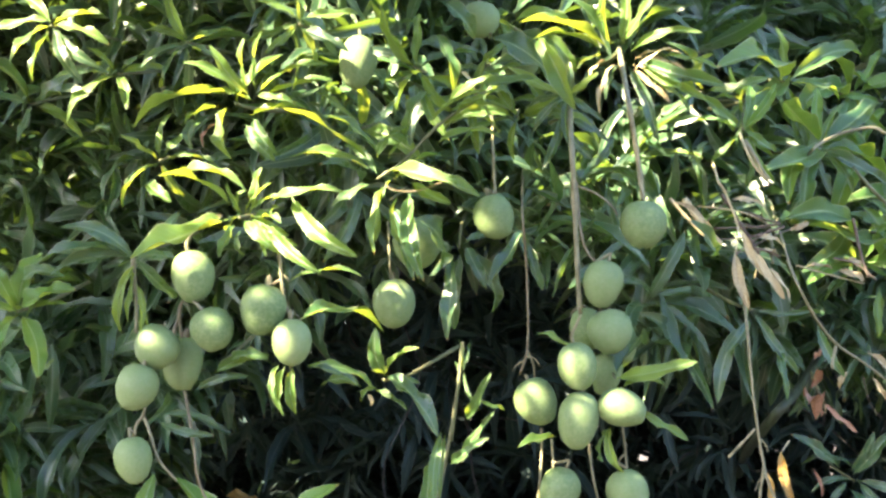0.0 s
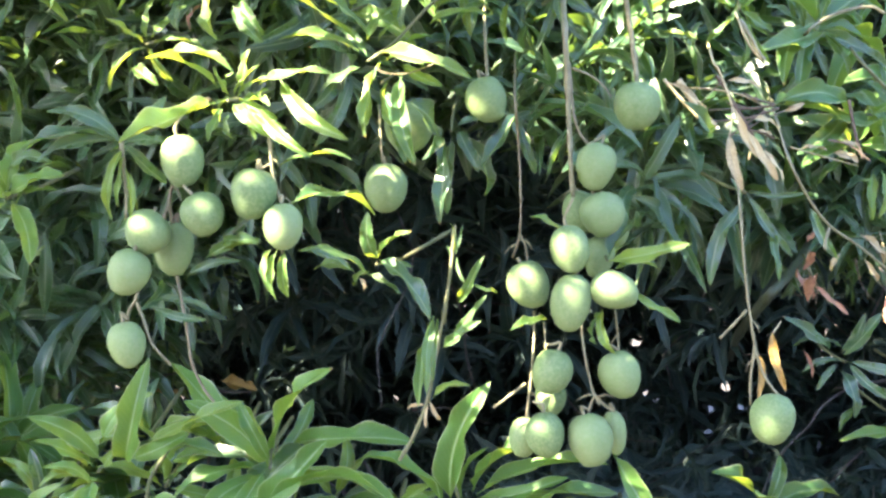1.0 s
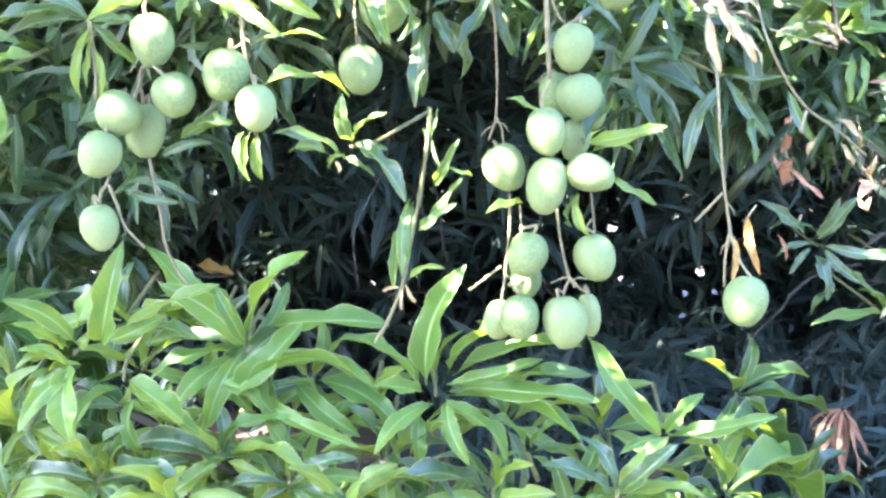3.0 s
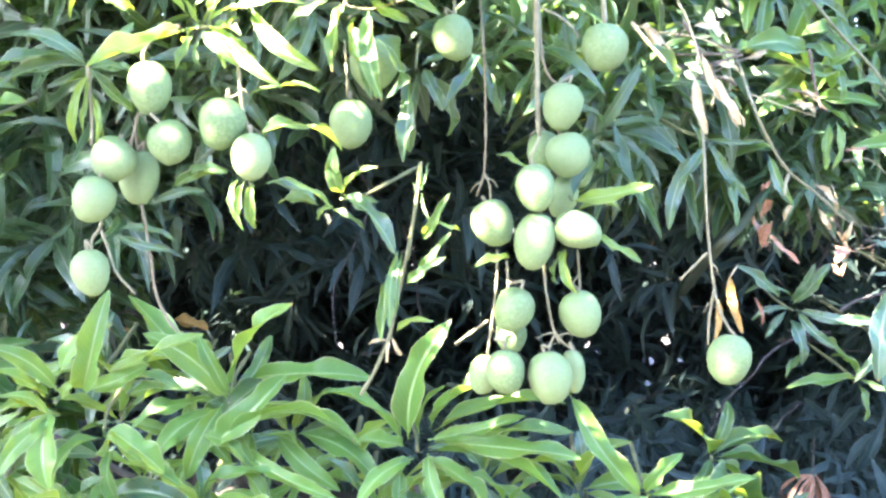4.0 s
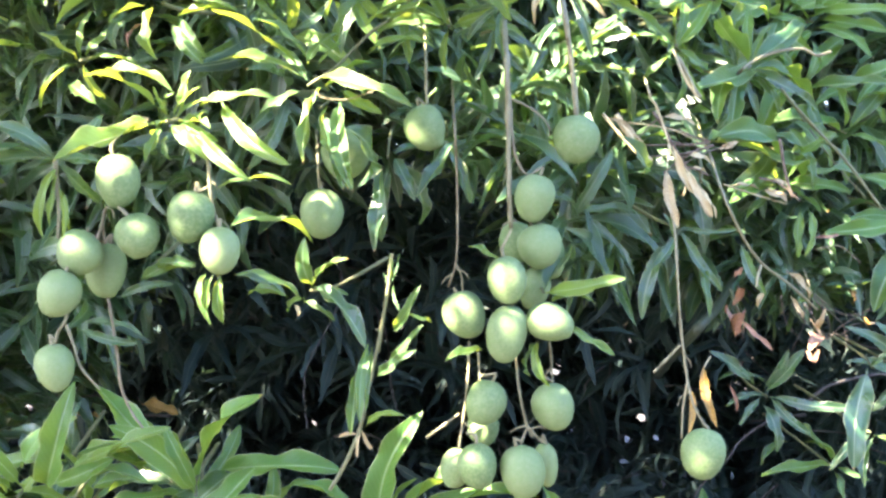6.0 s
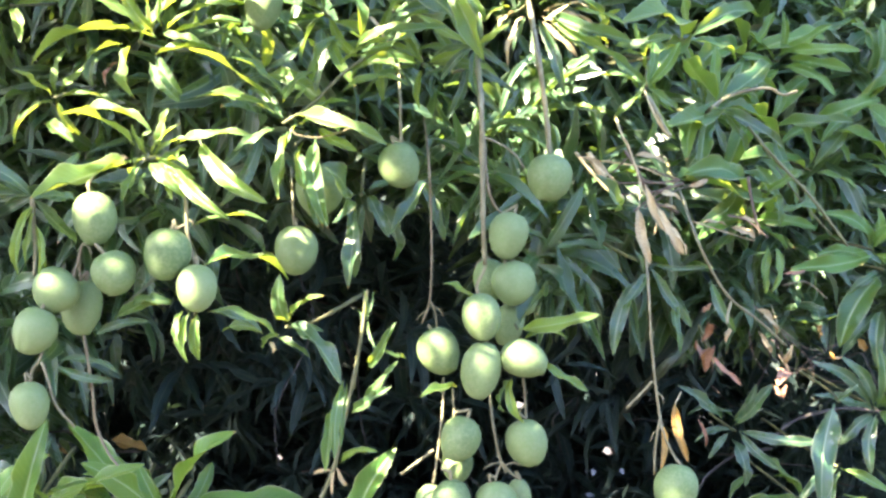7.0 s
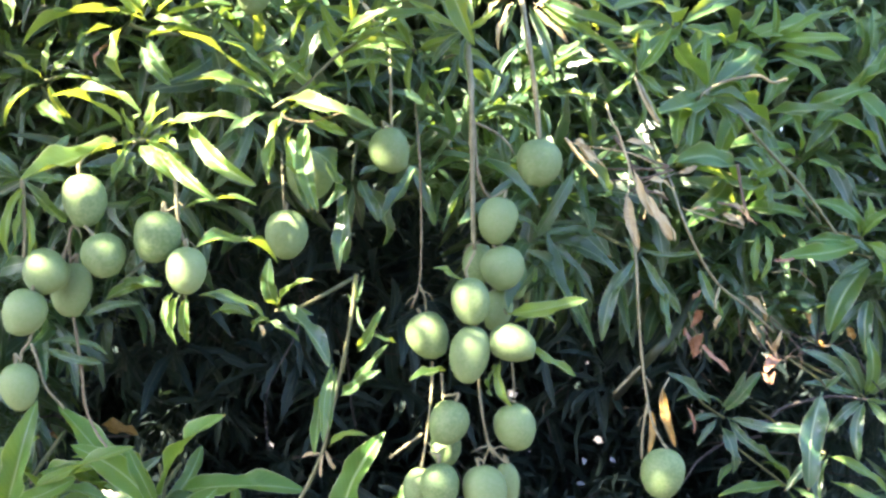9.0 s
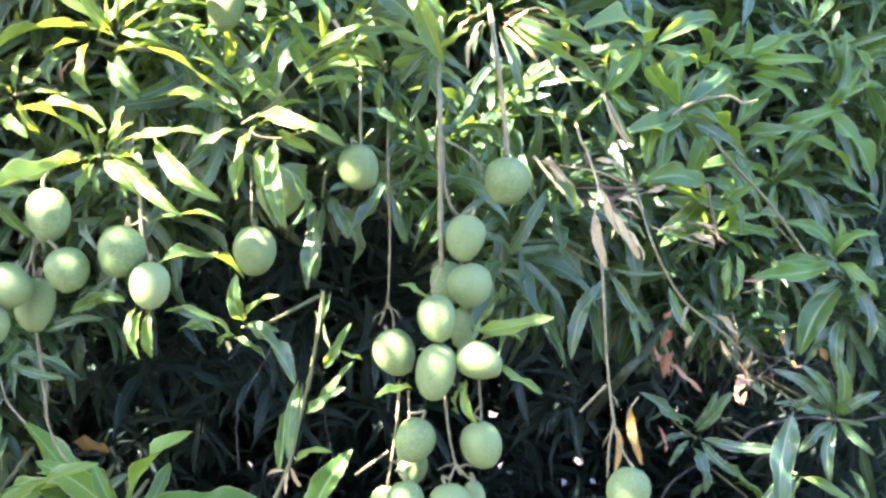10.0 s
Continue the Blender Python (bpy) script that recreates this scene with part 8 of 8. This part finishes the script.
WIDE = [leaf_cards(8, 4, 0.25, b, f, s) for b, f, s in ((0.12, 0.5, 1), (0.2, 0.4, 2), (0.16, 0.7, 3))]
NEAR = [leaf_cards(8, 4, r, b, f, s) for r, b, f, s in FRONT]
FAR = [leaf_cards(3, 2, r, b, f, s) for r, b, f, s in SHAPES]


def foliage(name, whorls, label, kinds, open_to=None, material=None, owner=None):
    """One mesh of many whorls: (centre, axis, leaf length, number of leaves, droop), each on the end of its own twig."""
    rng = np.random.default_rng(len(whorls) + 11)
    vs, fs, us, n = [], [], [], 0
    for centre, axis, length, number, droop in whorls:
        axis = np.array(axis) / np.linalg.norm(axis)
        a = np.cross(axis, (0.2, 0.1, 1.0))
        a /= np.linalg.norm(a)
        b = np.cross(axis, a)
        start = rng.uniform(0, 6.28)
        for k in range(number):
            w = start + 2.4 * k
            out = rng.uniform(0.45, 1.65)
            d = axis * math.cos(out) + (a * math.cos(w) + b * math.sin(w)) * math.sin(out)
            d = d + np.array((0, 0, -droop * rng.uniform(0.3, 1.3)))
            d /= np.linalg.norm(d)
            face = np.array((0, -0.3, 0.9)) + axis * 0.7 + rng.normal(0, 0.55, 3)
            z = face - d * (face @ d)
            z /= np.linalg.norm(z)
            x = np.cross(d, z)
            v, f, u, wide = kinds[rng.integers(len(kinds))]
            size = length * rng.uniform(0.6, 1.2)
            at = np.array(centre) - axis * 0.012 * k
            placed = at + (v[:, :1] * x + v[:, 1:2] * d + v[:, 2:] * z) * size
            if open_to and open_to(placed.reshape(-1, wide, 3)[:, (0, wide // 2, wide - 1)]):
                continue
            vs.append(placed)
            fs.append(f + n)
            us.append(u)
            n += len(v)
    v, f, u = np.concatenate(vs), np.concatenate(fs), np.concatenate(us)
    me = bpy.data.meshes.new(name)
    me.vertices.add(len(v))
    me.vertices.foreach_set("co", v.ravel())
    me.loops.add(f.size)
    me.loops.foreach_set("vertex_index", f.ravel())
    me.polygons.add(len(f))
    me.polygons.foreach_set("loop_start", np.arange(0, f.size, 4))
    me.polygons.foreach_set("use_smooth", np.ones(len(f), bool))
    layer = me.uv_layers.new(name="UVMap")
    layer.data.foreach_set("uv", u[f.ravel()].ravel())
    me.update()
    me.validate()
    me.materials.append(material or CANOPY)
    ob = new(name, me)
    fasten(ob, owner or tree)
    return tagged(ob, label, kind="stuff")


def thicket(name, lines, material, label):
    """Many thin crooked twigs in one mesh, each a list of points and a thickness."""
    verts, faces = [], []
    for points, thick in lines:
        v, f = tube_data(points, thick, thick * 0.5, 5, 0.15, 3)
        faces += [tuple(i + len(verts) for i in q) for q in f]
        verts += v
    ob = new(name, mesh_of(name, verts, faces, material))
    fasten(ob, tree)
    return tagged(ob, label, kind="stuff")


ACROSS = np.array(TO_SUN.orthogonal().normalized())
UPWARD = np.cross(np.array(TO_SUN), ACROSS)


def in_hole(flat, holes):
    """Whether a leaf, as rows of three points across it seen along one direction, covers part of a round hole."""
    span = np.abs(flat[-1, 1] - flat[0, 1]).max() + 0.06
    holes = holes[np.abs(holes[:, :2] - flat[len(flat) // 2, 1]).max(1) < span]
    if not len(holes):
        return False
    for a, b in zip(flat[:-1], flat[1:]):
        d = b[1] - a[1]
        half = 0.5 * max(np.linalg.norm(a[2] - a[0]), np.linalg.norm(b[2] - b[0]))
        q = holes[:, :2] - a[1]
        s = np.clip(q @ d / max(1e-9, d @ d), 0.0, 1.0)
        off = q - s[:, None] * d
        if np.any((off ** 2).sum(1) < (holes[:, 2] + 0.85 * half) ** 2):
            return True
    return False


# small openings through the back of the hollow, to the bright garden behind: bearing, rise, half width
# placed to fit the camera's view, as lines of sight from (0, 0, 1.6)
VIEW_OPENINGS = np.array([
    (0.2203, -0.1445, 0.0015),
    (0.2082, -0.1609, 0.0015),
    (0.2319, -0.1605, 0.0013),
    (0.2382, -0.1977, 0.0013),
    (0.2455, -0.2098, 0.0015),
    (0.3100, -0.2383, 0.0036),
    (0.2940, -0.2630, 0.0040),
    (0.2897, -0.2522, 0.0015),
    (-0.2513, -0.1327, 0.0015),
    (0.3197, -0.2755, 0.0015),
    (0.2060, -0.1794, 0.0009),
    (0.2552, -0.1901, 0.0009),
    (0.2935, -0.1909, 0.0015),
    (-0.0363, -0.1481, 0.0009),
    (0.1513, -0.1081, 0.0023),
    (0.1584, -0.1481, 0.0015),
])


def view_opening(rows):
    # seen from the viewpoint, so that the holes line up for the camera
    return in_hole(np.stack((rows[..., 0] / rows[..., 1], (rows[..., 2] - 1.6) / rows[..., 1]), -1), VIEW_OPENINGS)


def hollow(x, z):
    """How far the leaf curtain falls back into the shaded hollow under the crown, 0 to 1."""
    low = (1.70 if x < -0.5 else 1.76 if x < 0.45 else 1.58 if x < 0.75 else 1.66) + 0.08 * math.sin(3.1 * x + 0.5) + 0.17 * math.exp(-((x + 0.02) / 0.36) ** 2) - (0.14 if x < -0.6 else 0) - 0.35 * ease(-0.70, -0.84, x)
    deep = min(1.0, max(0.0, (low - z) / 0.15))
    return deep * min(1.0, max(0.0, (2.05 - x) / 0.25))


rng = random.Random(21)


def ease(a, b, v):
    u = min(1.0, max(0.0, (v - a) / (b - a)))
    return u * u * (3 - 2 * u)


def whorl(x, y, z, low, high, sag=0.6):
    axis = (rng.uniform(-0.9, 0.9), rng.uniform(-1.0, 0.1), rng.uniform(-0.7, 0.8))
    return (x, y, z), axis, rng.uniform(low, high), rng.randint(7, 10), rng.uniform(0.0, sag)


def curtain_face(x, z):
    """How far off the outer leaves of the crown hang."""
    return 2.76 + 0.52 * ease(0.35, 0.95, x) + 0.28 * ease(-0.35, -0.8, x) + 0.26 * noise.noise(Vector((x * 3.0, z * 3.0, 3)))


curtain, fringe, inner, back, crown = [], [], [], [], []
while len(curtain) < 1300:
    x, z = rng.uniform(-1.15, 1.65), rng.uniform(0.75, 2.5)
    if hollow(x, z) < rng.random():
        curtain.append(whorl(x, curtain_face(x, z) + 0.9 * rng.random() ** 1.1, z, 0.155, 0.245))
foliage("leaf_curtain", curtain, "dark glossy mango leaves in loose whorls", NEAR, view_opening)
while len(fringe) < 800:
    x, z = rng.uniform(-1.9, 2.5), rng.uniform(0.3, 2.8)
    if not (-1.1 < x < 1.6 and 0.8 < z < 2.45) and hollow(x, z) < rng.random():
        fringe.append(whorl(x, curtain_face(x, z) + 0.9 * rng.random() ** 1.2, z, 0.14, 0.23))
foliage("curtain_fringe", fringe, "mango leaves round the edge of the curtain", FAR, view_opening)

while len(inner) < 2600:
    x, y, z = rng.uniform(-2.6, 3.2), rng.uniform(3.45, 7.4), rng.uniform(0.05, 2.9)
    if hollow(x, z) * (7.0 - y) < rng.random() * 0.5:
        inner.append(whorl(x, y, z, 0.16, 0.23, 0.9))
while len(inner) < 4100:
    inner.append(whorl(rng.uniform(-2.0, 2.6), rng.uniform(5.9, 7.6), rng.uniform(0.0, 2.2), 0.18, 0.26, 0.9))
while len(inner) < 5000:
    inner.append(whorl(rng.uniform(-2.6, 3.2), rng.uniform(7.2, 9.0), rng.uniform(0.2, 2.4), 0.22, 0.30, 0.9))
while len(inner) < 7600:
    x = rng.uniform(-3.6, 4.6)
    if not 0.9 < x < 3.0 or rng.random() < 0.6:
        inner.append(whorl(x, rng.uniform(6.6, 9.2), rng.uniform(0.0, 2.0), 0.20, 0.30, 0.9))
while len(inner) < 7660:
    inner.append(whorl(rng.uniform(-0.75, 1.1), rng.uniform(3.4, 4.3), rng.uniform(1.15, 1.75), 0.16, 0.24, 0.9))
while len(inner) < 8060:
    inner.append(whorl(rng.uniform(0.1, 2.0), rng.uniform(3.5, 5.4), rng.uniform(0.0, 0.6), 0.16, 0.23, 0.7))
foliage("inner_leaves", inner, "mango leaves deep inside the crown, shade put into their colour", FAR, view_opening, SHADED_LEAF)

# leaves of the low tree, below its shoots
low = []
while len(low) < 480:
    x, y, z = rng.uniform(-1.5, 0.95), rng.uniform(2.42, 3.3), rng.uniform(0.2, 1.2)
    if z < 0.86 - 0.16 * (x + 0.6) - 0.25 * (y - 2.42) + 0.4 * ease(-0.7, -1.0, x):
        axis = (rng.uniform(-0.8, 0.8), rng.uniform(-0.9, 0.2), rng.uniform(0.2, 1.0))
        low.append(((x, y, z), axis, rng.uniform(0.15, 0.25), rng.randint(7, 10), rng.uniform(0.0, 0.5)))
foliage("low_leaves", low, "broad green leaves of the low tree", WIDE, None, LOW, young_tree)

# bare grey twigs added to stand in for the hollow's dark violet shade
bare = []
while len(bare) < 40:
    x, y, z = rng.uniform(-1.1, 1.6), rng.uniform(3.3, 5.8), rng.uniform(0.7, 1.75)
    if hollow(x, z) < 0.5:
        continue
    p = Vector((x, y, z))
    way = Vector((rng.uniform(-1, 1), rng.uniform(-0.7, 0.4), rng.uniform(-0.9, 0.5))).normalized()
    line = [p]
    for _ in range(rng.randint(3, 5)):
        way = (way + Vector((rng.uniform(-0.5, 0.5), rng.uniform(-0.4, 0.4), rng.uniform(-0.5, 0.4)))).normalized()
        line.append(line[-1] + way * rng.uniform(0.07, 0.16))
    if not view_opening(np.array([[q - Vector((0.006, 0, 0)), q, q + Vector((0.006, 0, 0))] for q in line])):
        bare.append((line, rng.uniform(0.002, 0.006)))
thicket("twig_thicket", bare, BARK, "bare grey twigs added to darken the hollow")

# ring of outer leaves; its unseen sides keep light out of the hollow
while len(back) < 2000:
    w = rng.uniform(0, 2 * math.pi)
    x, y, z = 0.4 + 4.2 * math.cos(w), 4.8 + 3.6 * math.sin(w), rng.uniform(0.0, 3.6)
    if y > 2.3 + 0.5 * rng.random() and (abs(x) > 2.0 or y > 5):
        back.append(whorl(x + rng.uniform(-0.4, 0.4), y, z, 0.22, 0.32))

# the unseen crown overhead, added for shade; gaps cut where sun patches should fall
GAPS = []


def gap(place, wide):
    GAPS.append((place, wide))


gap((-0.227, 1.900, 1.762), 0.058)
gap((-0.164, 1.900, 1.770), 0.040)
gap((-0.197, 1.900, 1.713), 0.040)
gap((-0.371, 1.900, 1.830), 0.040)
gap((-0.384, 1.900, 1.737), 0.020)
gap((-0.212, 1.900, 1.511), 0.025)
gap((-0.007, 2.200, 1.837), 0.045)
gap((-0.083, 2.200, 1.803), 0.030)
gap((-0.255, 1.890, 1.665), 0.004)
gap((-0.272, 1.890, 1.611), 0.003)
gap((0.293, 2.060, 1.485), 0.016)
gap((0.215, 2.050, 1.541), 0.009)
gap((0.224, 2.050, 1.475), 0.006)
gap((0.409, 2.050, 1.539), 0.008)
gap((-0.064, 2.260, 1.675), 0.003)
gap((-0.315, 1.890, 1.621), 0.006)
gap((0.160, 2.100, 1.507), 0.006)
gap((0.512, 2.000, 1.273), 0.006)
gap((-0.417, 1.890, 1.597), 0.006)
gap((0.180, 2.080, 1.249), 0.003)
gap((-0.341, 1.900, 1.668), 0.002)
gap((0.356, 2.100, 1.800), 0.003)
gap((-0.216, 1.880, 1.587), 0.010)
gap((0.344, 2.300, 2.106), 0.085)
gap((0.441, 2.300, 2.069), 0.030)
gap((0.284, 2.300, 2.120), 0.030)
gap((-0.725, 2.300, 2.150), 0.070)
gap((-0.632, 2.300, 2.139), 0.055)
gap((-0.447, 2.300, 2.147), 0.040)
gap((-0.283, 2.050, 2.037), 0.050)
gap((-0.382, 2.000, 2.009), 0.030)
gap((-0.205, 2.350, 2.178), 0.055)
gap((0.589, 2.314, 1.984), 0.019)
gap((0.082, 2.300, 2.032), 0.035)
gap((0.467, 2.200, 1.772), 0.020)
gap((0.926, 2.824, 2.015), 0.025)
gap((-0.140, 2.330, 2.115), 0.015)
gap((-0.193, 2.200, 1.943), 0.040)
gap((-0.102, 2.200, 1.870), 0.040)
gap((-0.030, 2.200, 1.851), 0.025)
gap((0.346, 2.280, 2.066), 0.030)
gap((0.469, 2.400, 2.015), 0.011)
gap((0.523, 2.450, 2.058), 0.011)
gap((0.564, 2.500, 1.943), 0.008)
gap((0.502, 2.500, 1.907), 0.009)
gap((0.598, 2.400, 2.036), 0.012)
gap((0.565, 2.450, 2.043), 0.008)
gap((0.656, 2.500, 1.891), 0.009)
gap((0.593, 2.450, 1.843), 0.008)
gap((0.543, 2.200, 1.687), 0.012)
gap((0.614, 2.250, 1.707), 0.012)
gap((0.975, 2.850, 2.027), 0.012)
gap((0.732, 2.550, 2.037), 0.010)
gap((0.817, 2.600, 1.794), 0.008)
gap((0.395, 2.350, 2.047), 0.020)
gap((0.644, 2.400, 2.021), 0.006)
gap((-0.001, 2.300, 1.969), 0.020)
gap((0.081, 2.350, 2.016), 0.022)
gap((-0.176, 1.950, 1.812), 0.020)
gap((-0.674, 2.350, 1.220), 0.022)
gap((-0.566, 2.330, 1.243), 0.016)
gap((-0.524, 2.330, 1.309), 0.012)
gap((-0.500, 2.300, 1.196), 0.008)
gap((-0.651, 2.300, 1.168), 0.008)
gap((0.593, 2.400, 2.025), 0.012)
gap((0.415, 2.300, 2.046), 0.018)
gap((0.475, 2.320, 2.039), 0.008)
gap((0.220, 2.280, 2.096), 0.020)
gap((0.300, 2.280, 2.060), 0.014)
gap((0.465, 2.400, 1.924), 0.008)
gap((0.451, 2.300, 2.087), 0.014)
gap((1.022, 2.850, 1.381), 0.006)
gap((0.898, 2.600, 1.995), 0.010)
gap((0.955, 2.600, 1.989), 0.008)
gap((0.609, 2.320, 1.871), 0.004)
gap((-0.276, 1.920, 1.777), 0.034)
gap((-0.245, 1.920, 1.780), 0.030)
gap((-0.334, 1.900, 1.835), 0.022)
gap((-0.067, 2.220, 1.855), 0.020)
NARROW = [g for g in GAPS if g[1] <= 0.021]
for _ in range(120):
    GAPS.append(((rng.uniform(-0.35, 0.60), 2.7, 2.5 - 0.42 * rng.random()), rng.uniform(0.0, 0.026)))


HOLES = np.array([(np.dot(p, ACROSS), np.dot(p, UPWARD), r) for p, r in GAPS])


def sun_gap(rows):
    """Whether a leaf stands in the sun's way through a gap of the crown."""
    return in_hole(np.stack((rows @ ACROSS, rows @ UPWARD), -1), HOLES)


def either(rows):
    return sun_gap(rows) or view_opening(rows)


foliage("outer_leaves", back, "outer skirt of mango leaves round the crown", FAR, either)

while len(crown) < 2600:
    x, y, z = rng.uniform(-3.6, 3.8), rng.uniform(2.7, 8.0), rng.uniform(2.6, 4.4)
    if z > 2.6 + 0.12 * abs(x) and y > 2.7 + 2.0 * ease(0.4, 1.1, x):
        axis = (rng.uniform(-0.6, 0.6), rng.uniform(-0.6, 0.6), rng.uniform(0.2, 1.0))
        crown.append(((x, y, z), axis, rng.uniform(0.19, 0.28), rng.randint(8, 11), rng.uniform(0.2, 0.7)))
foliage("crown_leaves", crown, "unseen upper crown of mango leaves, gaps cut for sun patches", FAR, sun_gap)

# unseen boughs over the viewer, added on the sunny side to block the sun
bough = []
while len(bough) < 4900:
    x = rng.uniform(-1.6, 2.4) if len(bough) < 4100 else rng.uniform(0.6, 1.8)
    x, y, z = Vector((x, rng.uniform(1.75, 3.0 + 0.9 * ease(0.3, 1.0, x)), rng.uniform(0.85 if x < -0.3 else 0.5 - 0.25 * ease(0.4, 0.9, x), 2.6 - 0.5 * ease(0.6, 1.1, x)))) + TO_SUN * (rng.uniform(1.0, 4.0) + 2.2 * ease(0.45, 0.95, x))
    if z > max(2.3, 1.78 + 0.34 * y):
        axis = (rng.uniform(-0.6, 0.6), rng.uniform(-0.6, 0.6), rng.uniform(0.2, 1.0))
        bough.append(((x, y, z), axis, rng.uniform(0.12, 0.18), rng.randint(8, 11), rng.uniform(0.2, 0.7)))
# small unseen leaves added round the lesser gaps, to tighten their sun patches
for place, wide in NARROW:
    for _ in range(34):
        w, off = rng.uniform(0, 2 * math.pi), wide + 0.03 + 0.09 * rng.random()
        side = Vector(ACROSS) * math.cos(w) * off + Vector(UPWARD) * math.sin(w) * off
        axis = (rng.uniform(-0.6, 0.6), rng.uniform(-0.6, 0.6), rng.uniform(0.2, 1.0))
        bough.append((tuple(Vector(place) + side + TO_SUN * rng.uniform(1.35, 2.2)), axis, rng.uniform(0.05, 0.09), 6, 0.4))
foliage("overhanging_leaves", bough, "unseen mango boughs added to block the sun, with small gaps", FAR, sun_gap)
